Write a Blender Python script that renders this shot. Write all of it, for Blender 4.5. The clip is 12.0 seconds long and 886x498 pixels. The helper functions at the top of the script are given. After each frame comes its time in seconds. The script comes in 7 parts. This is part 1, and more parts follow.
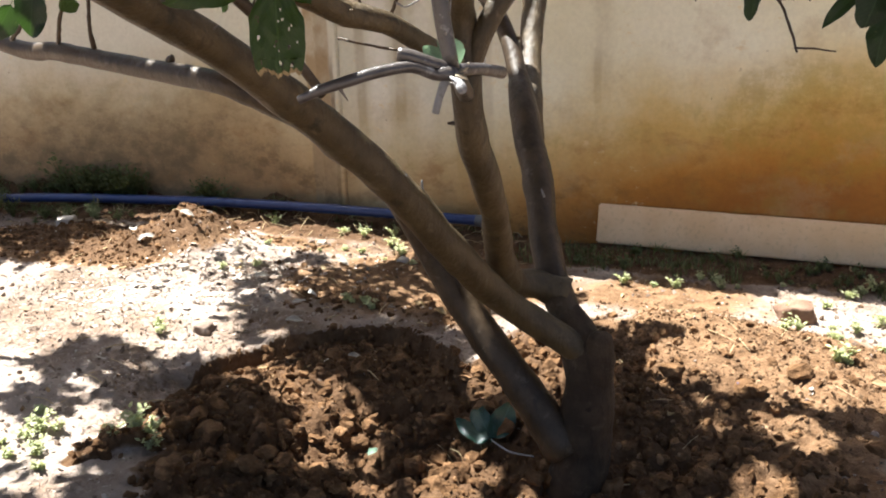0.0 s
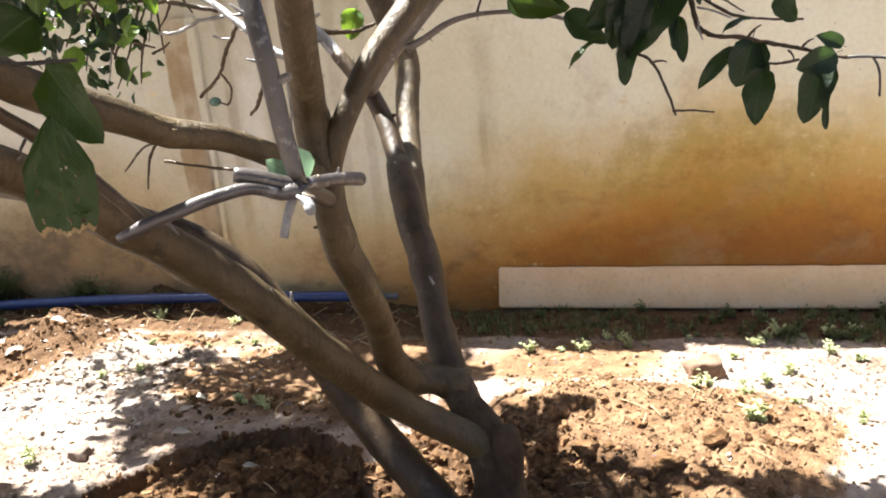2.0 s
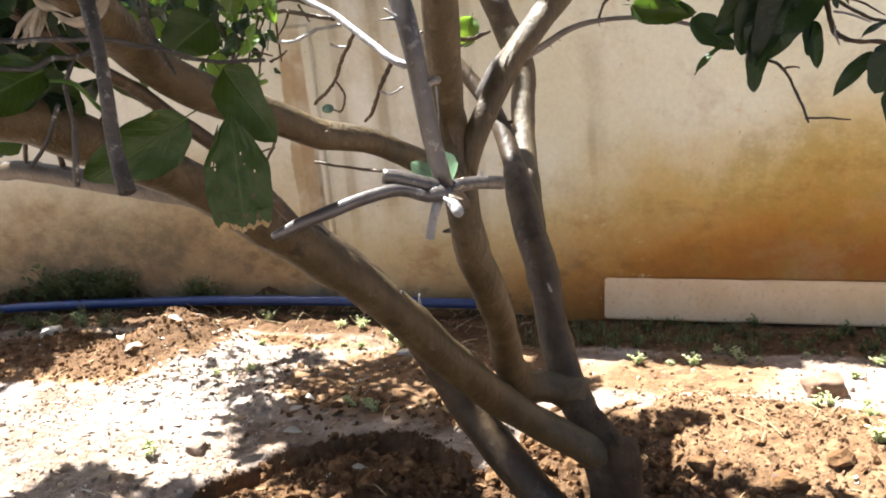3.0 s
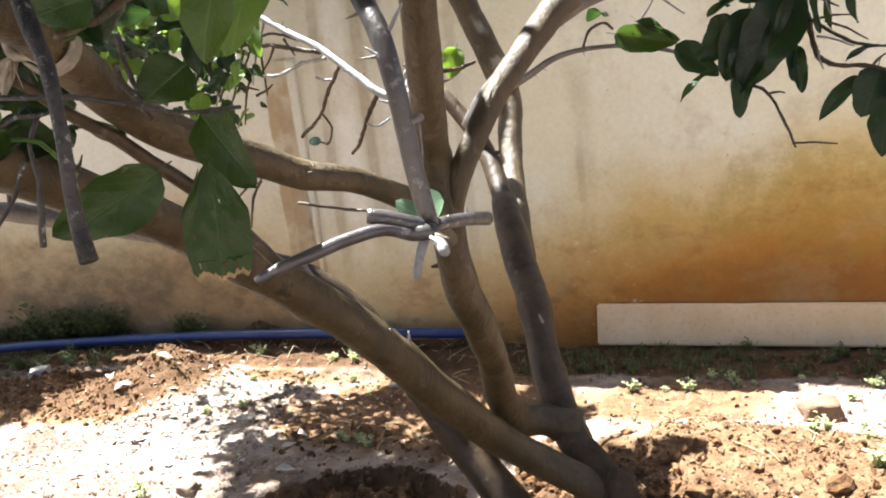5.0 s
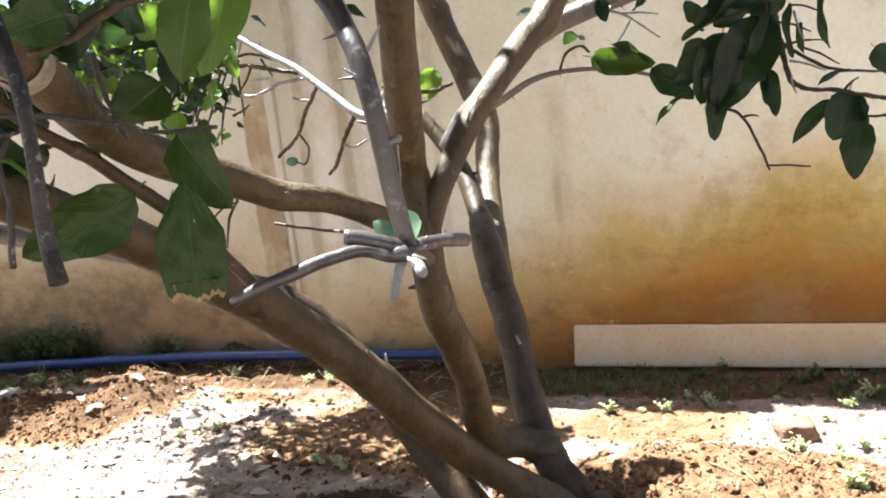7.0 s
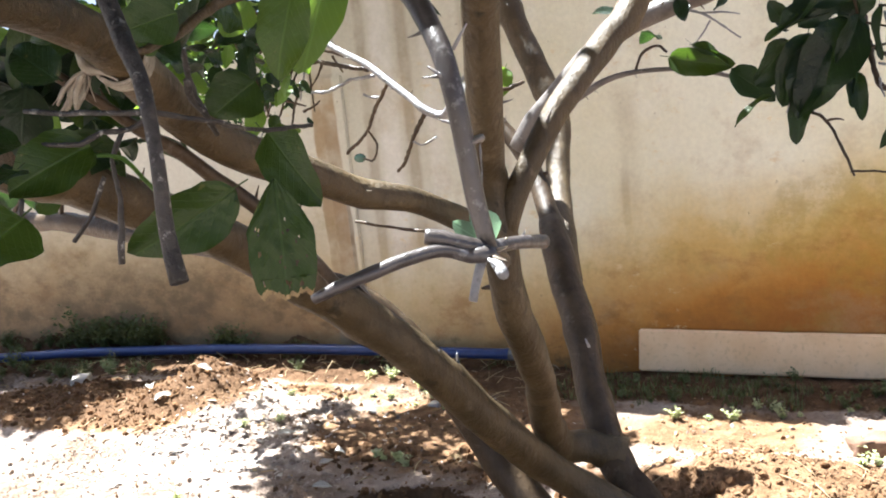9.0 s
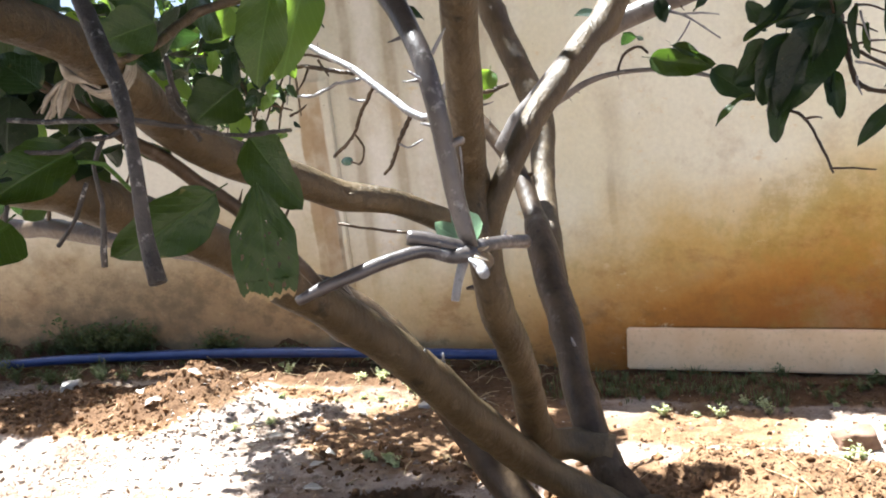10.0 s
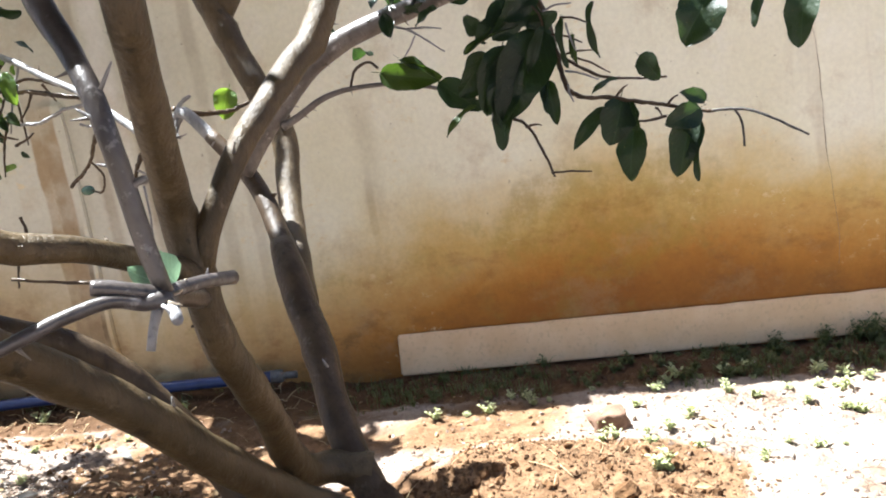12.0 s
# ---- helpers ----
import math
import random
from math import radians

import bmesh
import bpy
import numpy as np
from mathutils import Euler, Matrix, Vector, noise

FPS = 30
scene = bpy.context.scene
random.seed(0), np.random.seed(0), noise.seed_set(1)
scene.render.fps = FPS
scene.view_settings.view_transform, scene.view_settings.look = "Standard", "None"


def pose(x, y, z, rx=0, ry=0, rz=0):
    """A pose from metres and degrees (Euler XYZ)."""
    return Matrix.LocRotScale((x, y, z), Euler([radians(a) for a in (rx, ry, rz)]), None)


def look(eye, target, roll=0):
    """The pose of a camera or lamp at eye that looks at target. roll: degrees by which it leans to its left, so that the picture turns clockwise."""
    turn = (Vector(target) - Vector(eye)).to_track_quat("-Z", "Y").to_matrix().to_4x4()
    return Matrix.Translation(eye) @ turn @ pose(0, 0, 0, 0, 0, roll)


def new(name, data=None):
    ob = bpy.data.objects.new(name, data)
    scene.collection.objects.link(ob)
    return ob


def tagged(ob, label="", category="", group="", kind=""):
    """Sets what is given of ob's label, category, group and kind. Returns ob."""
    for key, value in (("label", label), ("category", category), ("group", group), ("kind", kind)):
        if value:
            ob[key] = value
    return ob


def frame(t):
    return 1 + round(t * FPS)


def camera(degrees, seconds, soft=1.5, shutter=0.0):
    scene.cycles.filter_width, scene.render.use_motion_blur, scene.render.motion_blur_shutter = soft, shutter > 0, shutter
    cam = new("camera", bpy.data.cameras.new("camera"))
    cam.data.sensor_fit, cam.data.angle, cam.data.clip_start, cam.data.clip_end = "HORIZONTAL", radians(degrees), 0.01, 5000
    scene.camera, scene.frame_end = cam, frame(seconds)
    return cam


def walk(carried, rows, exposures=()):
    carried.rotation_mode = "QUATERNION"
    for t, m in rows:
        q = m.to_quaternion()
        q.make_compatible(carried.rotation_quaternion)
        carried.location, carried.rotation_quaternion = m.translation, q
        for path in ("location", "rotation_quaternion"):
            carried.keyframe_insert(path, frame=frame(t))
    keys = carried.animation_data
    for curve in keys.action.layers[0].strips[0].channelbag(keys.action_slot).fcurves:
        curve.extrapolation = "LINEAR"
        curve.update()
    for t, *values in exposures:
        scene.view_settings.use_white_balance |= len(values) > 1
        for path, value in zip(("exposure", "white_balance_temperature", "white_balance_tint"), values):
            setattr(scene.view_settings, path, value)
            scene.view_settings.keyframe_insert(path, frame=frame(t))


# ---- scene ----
cam = camera(53.8, 12.0, soft=1.9)
PATH = [
    (0, (1.049, 0.103, 0.959), (0.445, 1.927, 0.403), -2.3),
    (0.1, (1.048, 0.113, 0.969), (0.416, 1.945, 0.472), -2.7),
    (0.2, (1.049, 0.125, 0.978), (0.384, 1.963, 0.478), -3.2),
    (0.3, (1.053, 0.139, 0.985), (0.387, 1.98, 0.478), -3.9),
    (0.4, (1.057, 0.151, 0.991), (0.443, 1.998, 0.503), -4.0),
    (0.5, (1.062, 0.165, 0.996), (0.465, 2.016, 0.529), -4.7),
    (0.7, (1.066, 0.186, 1.004), (0.497, 2.043, 0.564), -5.5),
    (1, (1.069, 0.215, 1.008), (0.51, 2.084, 0.569), -6.5),
    (1.2, (1.07, 0.235, 1.006), (0.538, 2.103, 0.523), -6.8),
    (1.5, (1.067, 0.254, 1.005), (0.564, 2.132, 0.538), -6.4),
    (2, (1.069, 0.267, 1.011), (0.659, 2.17, 0.551), -6.0),
    (2.2, (1.062, 0.271, 1.009), (0.645, 2.162, 0.534), -6.1),
    (2.5, (1.028, 0.269, 1.009), (0.528, 2.15, 0.545), -6.4),
    (2.7, (1.016, 0.267, 1.008), (0.489, 2.136, 0.528), -5.9),
    (3, (1.004, 0.253, 1.01), (0.402, 2.114, 0.592), -6.1),
    (3.2, (1.001, 0.247, 1.017), (0.346, 2.101, 0.649), -5.4),
    (4.8, (1.004, 0.27, 1.02), (0.41, 2.142, 0.642), -7.1),
    (5, (1.006, 0.273, 1.021), (0.424, 2.152, 0.658), -7.3),
    (5.5, (1.017, 0.254, 1.022), (0.404, 2.127, 0.682), -7.9),
    (5.7, (1.018, 0.252, 1.021), (0.39, 2.119, 0.667), -8.0),
    (6, (1.012, 0.249, 1.02), (0.36, 2.106, 0.666), -7.9),
    (6.5, (1.012, 0.253, 1.022), (0.414, 2.133, 0.69), -7.3),
    (6.7, (1.012, 0.262, 1.022), (0.432, 2.151, 0.678), -8.1),
    (7, (1.004, 0.277, 1.021), (0.476, 2.179, 0.698), -6.9),
    (7.2, (1.001, 0.285, 1.025), (0.515, 2.183, 0.733), -8.0),
    (7.5, (0.984, 0.288, 1.03), (0.466, 2.189, 0.685), -6.2),
    (7.7, (0.97, 0.287, 1.029), (0.39, 2.171, 0.695), -5.9),
    (9.3, (0.978, 0.275, 1.026), (0.318, 2.137, 0.714), -6.3),
    (9.5, (0.978, 0.272, 1.027), (0.319, 2.134, 0.713), -6.6),
    (10, (0.992, 0.266, 1.026), (0.358, 2.137, 0.715), -6.8),
    (10.2, (0.997, 0.264, 1.027), (0.361, 2.138, 0.717), -7.4),
    (10.5, (1.006, 0.264, 1.027), (0.375, 2.139, 0.731), -8.2),
    (10.7, (1.013, 0.267, 1.028), (0.386, 2.151, 0.723), -8.9),
    (11, (1.022, 0.277, 1.029), (0.457, 2.169, 0.713), -8.9),
    (11.5, (1.043, 0.296, 1.028), (0.608, 2.221, 0.701), -9.3),
    (12, (1.09, 0.315, 1.036), (0.916, 2.274, 0.674), -9.4),
]
walk(cam, [(t, look(eye, target, roll)) for t, eye, target, roll in PATH], [(0, 2.42, 6080, 9), (0.6, 2.66, 6080, 9), (1.5, 2.77, 6080, 9), (5, 2.87, 5880, 8), (9.5, 2.98, 5680, 8), (11.5, 2.90, 5640, 8), (12, 2.72, 5700, 8)])

# ---- light ----
SUN = Vector((-0.38, 0.16, 1.0)).normalized()
world = bpy.data.worlds.new("world")
scene.world = world
world.use_nodes = True
wn = world.node_tree.nodes
sky = wn.new("ShaderNodeTexSky")
sky.sky_type = "NISHITA"
sky.sun_disc = False
sky.sun_elevation = math.asin(SUN.z)
sky.sun_rotation = math.atan2(SUN.x, SUN.y)
sky.dust_density = 4.0
sky.air_density = 0.75
wn["Background"].inputs["Strength"].default_value = 0.036
world.node_tree.links.new(sky.outputs["Color"], wn["Background"].inputs["Color"])
sun_data = bpy.data.lights.new("sun", "SUN")
sun_data.energy = 4.3
sun_data.angle = radians(0.55)
sun_data.color = (1.0, 0.95, 0.87)
sun = new("sun", sun_data)
sun.matrix_world = look(SUN * 20, (0, 0, 0))


# ---- materials ----
def nodes_of(name):
    m = bpy.data.materials.new(name)
    m.use_nodes = True
    t = m.node_tree
    return m, t.nodes, t.links, t.nodes["Principled BSDF"]


def ramp(n, stops):
    r = n.new("ShaderNodeValToRGB")
    el = r.color_ramp.elements
    while len(el) < len(stops):
        el.new(0.5)
    for e, (p, c) in zip(el, stops):
        e.position, e.color = p, (*c, 1)
    return r


def tex(n, l, scale, detail=6, rough=0.55, coords=None, stretch=None, kind="ShaderNodeTexNoise"):
    t = n.new(kind)
    t.inputs["Scale"].default_value = scale
    if kind == "ShaderNodeTexNoise":
        t.inputs["Detail"].default_value, t.inputs["Roughness"].default_value = detail, rough
    if coords is not None:
        if stretch:
            mp = n.new("ShaderNodeMapping")
            mp.inputs["Scale"].default_value = stretch
            l.new(coords, mp.inputs["Vector"])
            coords = mp.outputs["Vector"]
        l.new(coords, t.inputs["Vector"])
    return t


def math_node(n, l, op, a, b=None, clamp=False):
    m = n.new("ShaderNodeMath")
    m.operation, m.use_clamp = op, clamp
    for i, v in enumerate((a, b)):
        if v is None:
            continue
        if isinstance(v, (int, float)):
            m.inputs[i].default_value = v
        else:
            l.new(v, m.inputs[i])
    return m.outputs[0]


def mix(n, l, fac, a, b, mode="MIX"):
    m = n.new("ShaderNodeMix")
    m.data_type, m.blend_type = "RGBA", mode
    for i, v in ((0, fac), (6, a), (7, b)):
        if isinstance(v, tuple):
            m.inputs[i].default_value = (*v, 1)
        elif isinstance(v, (int, float)):
            m.inputs[i].default_value = v
        else:
            l.new(v, m.inputs[i])
    return m.outputs[2]


def smooth(n, l, value, lo, hi, a=0.0, b=1.0):
    m = n.new("ShaderNodeMapRange")
    m.interpolation_type = "SMOOTHSTEP"
    l.new(value, m.inputs["Value"])
    for key, v in (("From Min", lo), ("From Max", hi), ("To Min", a), ("To Max", b)):
        m.inputs[key].default_value = v
    return m.outputs["Result"]


def bump(n, l, bsdf, height, strength=0.5, distance=0.01):
    b = n.new("ShaderNodeBump")
    b.inputs["Strength"].default_value, b.inputs["Distance"].default_value = strength, distance
    l.new(height, b.inputs["Height"])
    l.new(b.outputs["Normal"], bsdf.inputs["Normal"])


def plaster_material():
    """Old cream limewash, ochre with mud and moisture low down, green-yellow algae and grey runs."""
    m, n, l, s = nodes_of("limewashed_plaster")
    geo = n.new("ShaderNodeNewGeometry")
    pos = geo.outputs["Position"]
    xyz = n.new("ShaderNodeSeparateXYZ")
    l.new(pos, xyz.inputs[0])
    big = tex(n, l, 1.7, 5, 0.55, pos)
    mid = tex(n, l, 6, 8, 0.62, pos)
    fine = tex(n, l, 60, 6, 0.6, pos)
    runs = tex(n, l, 9, 4, 0.5, pos, (1.0, 1.0, 0.07))
    cream = mix(n, l, smooth(n, l, big.outputs["Fac"], 0.35, 0.68), (0.80, 0.785, 0.635), (0.735, 0.705, 0.525))
    cream = mix(n, l, smooth(n, l, mid.outputs["Fac"], 0.5, 0.75, 0, 0.5), cream, (0.81, 0.80, 0.71))
    cream = mix(n, l, smooth(n, l, xyz.outputs["X"], 0.5, -0.4, 0, 0.85), cream, (0.585, 0.565, 0.48))
    # grey runs from the coping
    cream = mix(n, l, smooth(n, l, runs.outputs["Fac"], 0.55, 0.72, 0, 0.45), cream, (0.52, 0.46, 0.34))
    def streak(x0, width, lo, hi, amount, colour, base, core=0.35):
        d = math_node(n, l, "ABSOLUTE", math_node(n, l, "SUBTRACT", math_node(n, l, "ADD", xyz.outputs["X"], math_node(n, l, "MULTIPLY", mid.outputs["Fac"], 0.03)), x0 + 0.015))
        f = math_node(n, l, "MULTIPLY", smooth(n, l, d, width, width * core), smooth(n, l, xyz.outputs["Z"], lo - 0.06, lo + 0.1))
        f = math_node(n, l, "MULTIPLY", f, smooth(n, l, xyz.outputs["Z"], hi + 0.1, hi - 0.15))
        f = math_node(n, l, "MULTIPLY", f, smooth(n, l, mid.outputs["Fac"], 0.35, 0.6, amount * 0.45, amount), True)
        return mix(n, l, f, base, colour)

    cream = streak(0.60, 0.062, 0.58, 1.06, 0.42, (0.42, 0.36, 0.24), cream, 0.1)
    cream = streak(0.585, 0.02, 0.48, 0.80, 0.4, (0.36, 0.30, 0.19), cream)
    cream = streak(0.05, 0.035, 0.15, 1.7, 0.45, (0.37, 0.32, 0.22), cream)
    cream = streak(0.16, 0.03, 0.3, 1.8, 0.35, (0.38, 0.33, 0.24), cream)
    cream = streak(-0.29, 0.06, 0.35, 1.9, 0.7, (0.82, 0.80, 0.75), cream)
    cream = streak(-0.20, 0.035, 0.45, 1.9, 0.7, (0.36, 0.29, 0.19), cream)
    cream = streak(-0.10, 0.05, 0.3, 1.9, 0.6, (0.80, 0.78, 0.71), cream)
    cream = streak(-0.37, 0.03, 0.3, 1.9, 0.7, (0.37, 0.31, 0.22), cream)
    # the tide line of the damp: higher where the slab leans, wavering a little
    z = math_node(n, l, "SUBTRACT", xyz.outputs["Z"], smooth(n, l, xyz.outputs["X"], 0.1, 1.15, 0, 0.20))
    z = math_node(n, l, "ADD", z, smooth(n, l, xyz.outputs["X"], 1.5, 2.5, 0, 0.10))
    z = math_node(n, l, "ADD", z, math_node(n, l, "MULTIPLY", math_node(n, l, "SUBTRACT", big.outputs["Fac"], 0.5), -0.34))
    z = math_node(n, l, "ADD", z, math_node(n, l, "MULTIPLY", math_node(n, l, "SUBTRACT", mid.outputs["Fac"], 0.5), -0.26))
    z = math_node(n, l, "SUBTRACT", z, smooth(n, l, xyz.outputs["X"], -0.2, -1.1, 0, 0.22))
    right = smooth(n, l, xyz.outputs["X"], -0.4, 1.0)
    yellow = math_node(n, l, "MULTIPLY", smooth(n, l, z, 0.64, 0.30), math_node(n, l, "ADD", math_node(n, l, "MULTIPLY", right, 0.45), 0.48))
    c = mix(n, l, yellow, cream, (0.60, 0.43, 0.13))
    ochre = math_node(n, l, "MULTIPLY", smooth(n, l, z, 0.44, 0.08), math_node(n, l, "ADD", math_node(n, l, "MULTIPLY", right, 0.53), 0.45))
    c = mix(n, l, ochre, c, (0.46, 0.205, 0.028))
    deep = math_node(n, l, "MULTIPLY", smooth(n, l, z, 0.20, -0.06), math_node(n, l, "ADD", math_node(n, l, "MULTIPLY", right, 0.42), 0.38))
    c = mix(n, l, deep, c, (0.27, 0.10, 0.016))
    # an olive bloom of algae over the dampest stretch
    bx = math_node(n, l, "DIVIDE", math_node(n, l, "SUBTRACT", xyz.outputs["X"], 1.42), 0.42)
    bz = math_node(n, l, "DIVIDE", math_node(n, l, "SUBTRACT", xyz.outputs["Z"], 0.50), 0.24)
    bloom = math_node(n, l, "ADD", math_node(n, l, "MULTIPLY", bx, bx), math_node(n, l, "MULTIPLY", bz, bz))
    bloom = math_node(n, l, "ADD", bloom, math_node(n, l, "MULTIPLY", math_node(n, l, "SUBTRACT", mid.outputs["Fac"], 0.5), 2.4))
    bloom = math_node(n, l, "MULTIPLY", smooth(n, l, bloom, 1.15, 0.55), smooth(n, l, tex(n, l, 16, 9, 0.72, pos).outputs["Fac"], 0.36, 0.60, 0.12, 0.5))
    c = mix(n, l, bloom, c, (0.34, 0.235, 0.035))
    # pale flecks where the stained skin has flaked
    fleck = tex(n, l, 22, 10, 0.75, pos, (0.8, 1, 1.25))
    fl = math_node(n, l, "MULTIPLY", smooth(n, l, fleck.outputs["Fac"], 0.56, 0.64), smooth(n, l, tex(n, l, 2.6, 4, 0.6, pos).outputs["Fac"], 0.48, 0.62))
    c = mix(n, l, math_node(n, l, "MULTIPLY", fl, 0.7), c, (0.70, 0.57, 0.32))
    # the stain breaks up into darker rust patches
    rust = math_node(n, l, "MULTIPLY", smooth(n, l, tex(n, l, 7, 10, 0.72, pos, (0.7, 1, 1.2)).outputs["Fac"], 0.50, 0.64), smooth(n, l, z, 0.50, 0.20))
    c = mix(n, l, math_node(n, l, "MULTIPLY", rust, 0.45), c, (0.27, 0.12, 0.028))
    # the pilaster's brown band and a darker line along its edge
    c = streak(-0.555, 0.060, -0.2, 1.22, 0.95, (0.38, 0.28, 0.165), c, 0.8)
    c = streak(-0.53, 0.035, -0.2, 1.0, 0.6, (0.30, 0.21, 0.12), c, 0.6)
    c = streak(-0.493, 0.013, -0.1, 0.75, 0.85, (0.15, 0.10, 0.055), c)
    blot = tex(n, l, 3.2, 10, 0.72, pos)
    c = mix(n, l, smooth(n, l, blot.outputs["Fac"], 0.52, 0.66, 0, 0.30), c, (0.42, 0.31, 0.17))
    # algae blotches
    al = math_node(n, l, "MULTIPLY", smooth(n, l, tex(n, l, 4.5, 9, 0.7, pos).outputs["Fac"], 0.55, 0.72), smooth(n, l, z, 0.68, 0.40))
    c = mix(n, l, math_node(n, l, "MULTIPLY", al, 0.35), c, (0.30, 0.24, 0.06))
    # dark soil splash and scabs at the foot
    scab = tex(n, l, 8, 10, 0.7, pos, (1, 1, 1.5))
    foot = math_node(n, l, "MULTIPLY", smooth(n, l, scab.outputs["Fac"], 0.50, 0.66), smooth(n, l, z, 0.30, 0.02))
    foot = math_node(n, l, "MULTIPLY", foot, smooth(n, l, xyz.outputs["X"], 0.2, 0.9, 1.0, 0.3))
    c = mix(n, l, math_node(n, l, "MULTIPLY", foot, 0.7), c, (0.12, 0.075, 0.035))
    left = smooth(n, l, xyz.outputs["X"], -0.2, -1.2)
    grime = math_node(n, l, "MULTIPLY", left, smooth(n, l, scab.outputs["Fac"], 0.36, 0.64, 0.5, 0.92))
    grime = math_node(n, l, "MULTIPLY", grime, smooth(n, l, z, 0.70, 0.10))
    c = mix(n, l, grime, c, (0.175, 0.128, 0.070))
    specks = smooth(n, l, tex(n, l, 38, 3, 0.5, pos).outputs["Fac"], 0.70, 0.76, 0, 0.5)
    c = mix(n, l, specks, c, (0.20, 0.15, 0.08))
    grain = smooth(n, l, fine.outputs["Fac"], 0.25, 0.75, 0.94, 1.04)
    c = mix(n, l, 1.0, c, grain, "MULTIPLY")
    l.new(c, s.inputs["Base Color"])
    s.inputs["Roughness"].default_value = 0.92
    h = math_node(n, l, "ADD", math_node(n, l, "MULTIPLY", mid.outputs["Fac"], 1.0), math_node(n, l, "MULTIPLY", fine.outputs["Fac"], 0.35))
    bump(n, l, s, h, 0.35, 0.012)
    return m


def soil_material():
    """Trodden pale crust, and red-brown loose soil where it was dug."""
    m, n, l, s = nodes_of("garden_soil")
    geo = n.new("ShaderNodeNewGeometry")
    pos = geo.outputs["Position"]
    at = n.new("ShaderNodeAttribute")
    at.attribute_name = "loose"
    big, mid, fine = tex(n, l, 3, 6, 0.6, pos), tex(n, l, 18, 8, 0.65, pos), tex(n, l, 120, 6, 0.6, pos)
    crust = mix(n, l, smooth(n, l, big.outputs["Fac"], 0.35, 0.65), (0.37, 0.305, 0.255), (0.20, 0.140, 0.098))
    crust = mix(n, l, smooth(n, l, mid.outputs["Fac"], 0.5, 0.7, 0, 0.7), crust, (0.44, 0.365, 0.305))
    loose = mix(n, l, smooth(n, l, mid.outputs["Fac"], 0.35, 0.68), (0.128, 0.071, 0.034), (0.250, 0.151, 0.081))
    k = math_node(n, l, "ADD", at.outputs["Fac"], math_node(n, l, "MULTIPLY", math_node(n, l, "SUBTRACT", mid.outputs["Fac"], 0.5), 0.5))
    c = mix(n, l, smooth(n, l, k, 0.3, 0.6), crust, loose)
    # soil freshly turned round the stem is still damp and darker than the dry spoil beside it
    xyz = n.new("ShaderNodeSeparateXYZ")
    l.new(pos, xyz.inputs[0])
    # the pit's shade is put into this darker colour too
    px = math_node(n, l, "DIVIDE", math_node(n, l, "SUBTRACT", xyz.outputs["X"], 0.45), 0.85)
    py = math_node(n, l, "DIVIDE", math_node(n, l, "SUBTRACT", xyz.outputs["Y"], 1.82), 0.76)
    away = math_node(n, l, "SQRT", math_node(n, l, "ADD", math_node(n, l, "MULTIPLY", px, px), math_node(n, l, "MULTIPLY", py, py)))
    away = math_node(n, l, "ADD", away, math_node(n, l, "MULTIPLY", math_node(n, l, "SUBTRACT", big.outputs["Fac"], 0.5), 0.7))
    damp_shade = smooth(n, l, away, 1.05, 0.75)
    # the weedy strip along the wall is darkened too, for the wall's shade
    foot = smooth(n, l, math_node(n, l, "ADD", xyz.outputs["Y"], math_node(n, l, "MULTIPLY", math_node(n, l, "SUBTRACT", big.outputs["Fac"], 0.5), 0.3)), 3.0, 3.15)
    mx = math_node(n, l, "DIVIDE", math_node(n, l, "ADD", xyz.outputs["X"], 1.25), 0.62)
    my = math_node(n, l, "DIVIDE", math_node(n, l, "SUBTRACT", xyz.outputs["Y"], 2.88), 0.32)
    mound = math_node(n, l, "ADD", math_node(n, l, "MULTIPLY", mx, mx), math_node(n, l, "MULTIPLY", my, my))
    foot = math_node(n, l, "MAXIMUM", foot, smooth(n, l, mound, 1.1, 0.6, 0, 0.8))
    damp_shade = math_node(n, l, "MULTIPLY", math_node(n, l, "MAXIMUM", damp_shade, foot), smooth(n, l, k, 0.3, 0.6))
    c = mix(n, l, math_node(n, l, "MULTIPLY", damp_shade, 0.64), c, (0.050, 0.024, 0.010))
    c = mix(n, l, smooth(n, l, fine.outputs["Fac"], 0.55, 0.75, 0, 0.5), c, (0.10, 0.058, 0.03))
    # crazed drying cracks in the crust
    vor = n.new("ShaderNodeTexVoronoi")
    vor.feature, vor.inputs["Scale"].default_value = "DISTANCE_TO_EDGE", 24
    warp = mix(n, l, 0.12, pos, tex(n, l, 9, 3, 0.5, pos).outputs["Color"])
    l.new(warp, vor.inputs["Vector"])
    crack = math_node(n, l, "MULTIPLY", math_node(n, l, "MULTIPLY", smooth(n, l, vor.outputs["Distance"], 0.035, 0.0), smooth(n, l, big.outputs["Fac"], 0.45, 0.6)), smooth(n, l, k, 0.4, 0.15))
    c = mix(n, l, math_node(n, l, "MULTIPLY", crack, 0.35), c, (0.16, 0.10, 0.06))
    l.new(c, s.inputs["Base Color"])
    s.inputs["Roughness"].default_value = 0.95
    s.inputs["Specular IOR Level"].default_value = 0.2
    h = math_node(n, l, "ADD", mid.outputs["Fac"], math_node(n, l, "MULTIPLY", fine.outputs["Fac"], 0.5))
    h = math_node(n, l, "SUBTRACT", h, math_node(n, l, "MULTIPLY", crack, 0.6))
    bump(n, l, s, h, 0.8, 0.02)
    return m


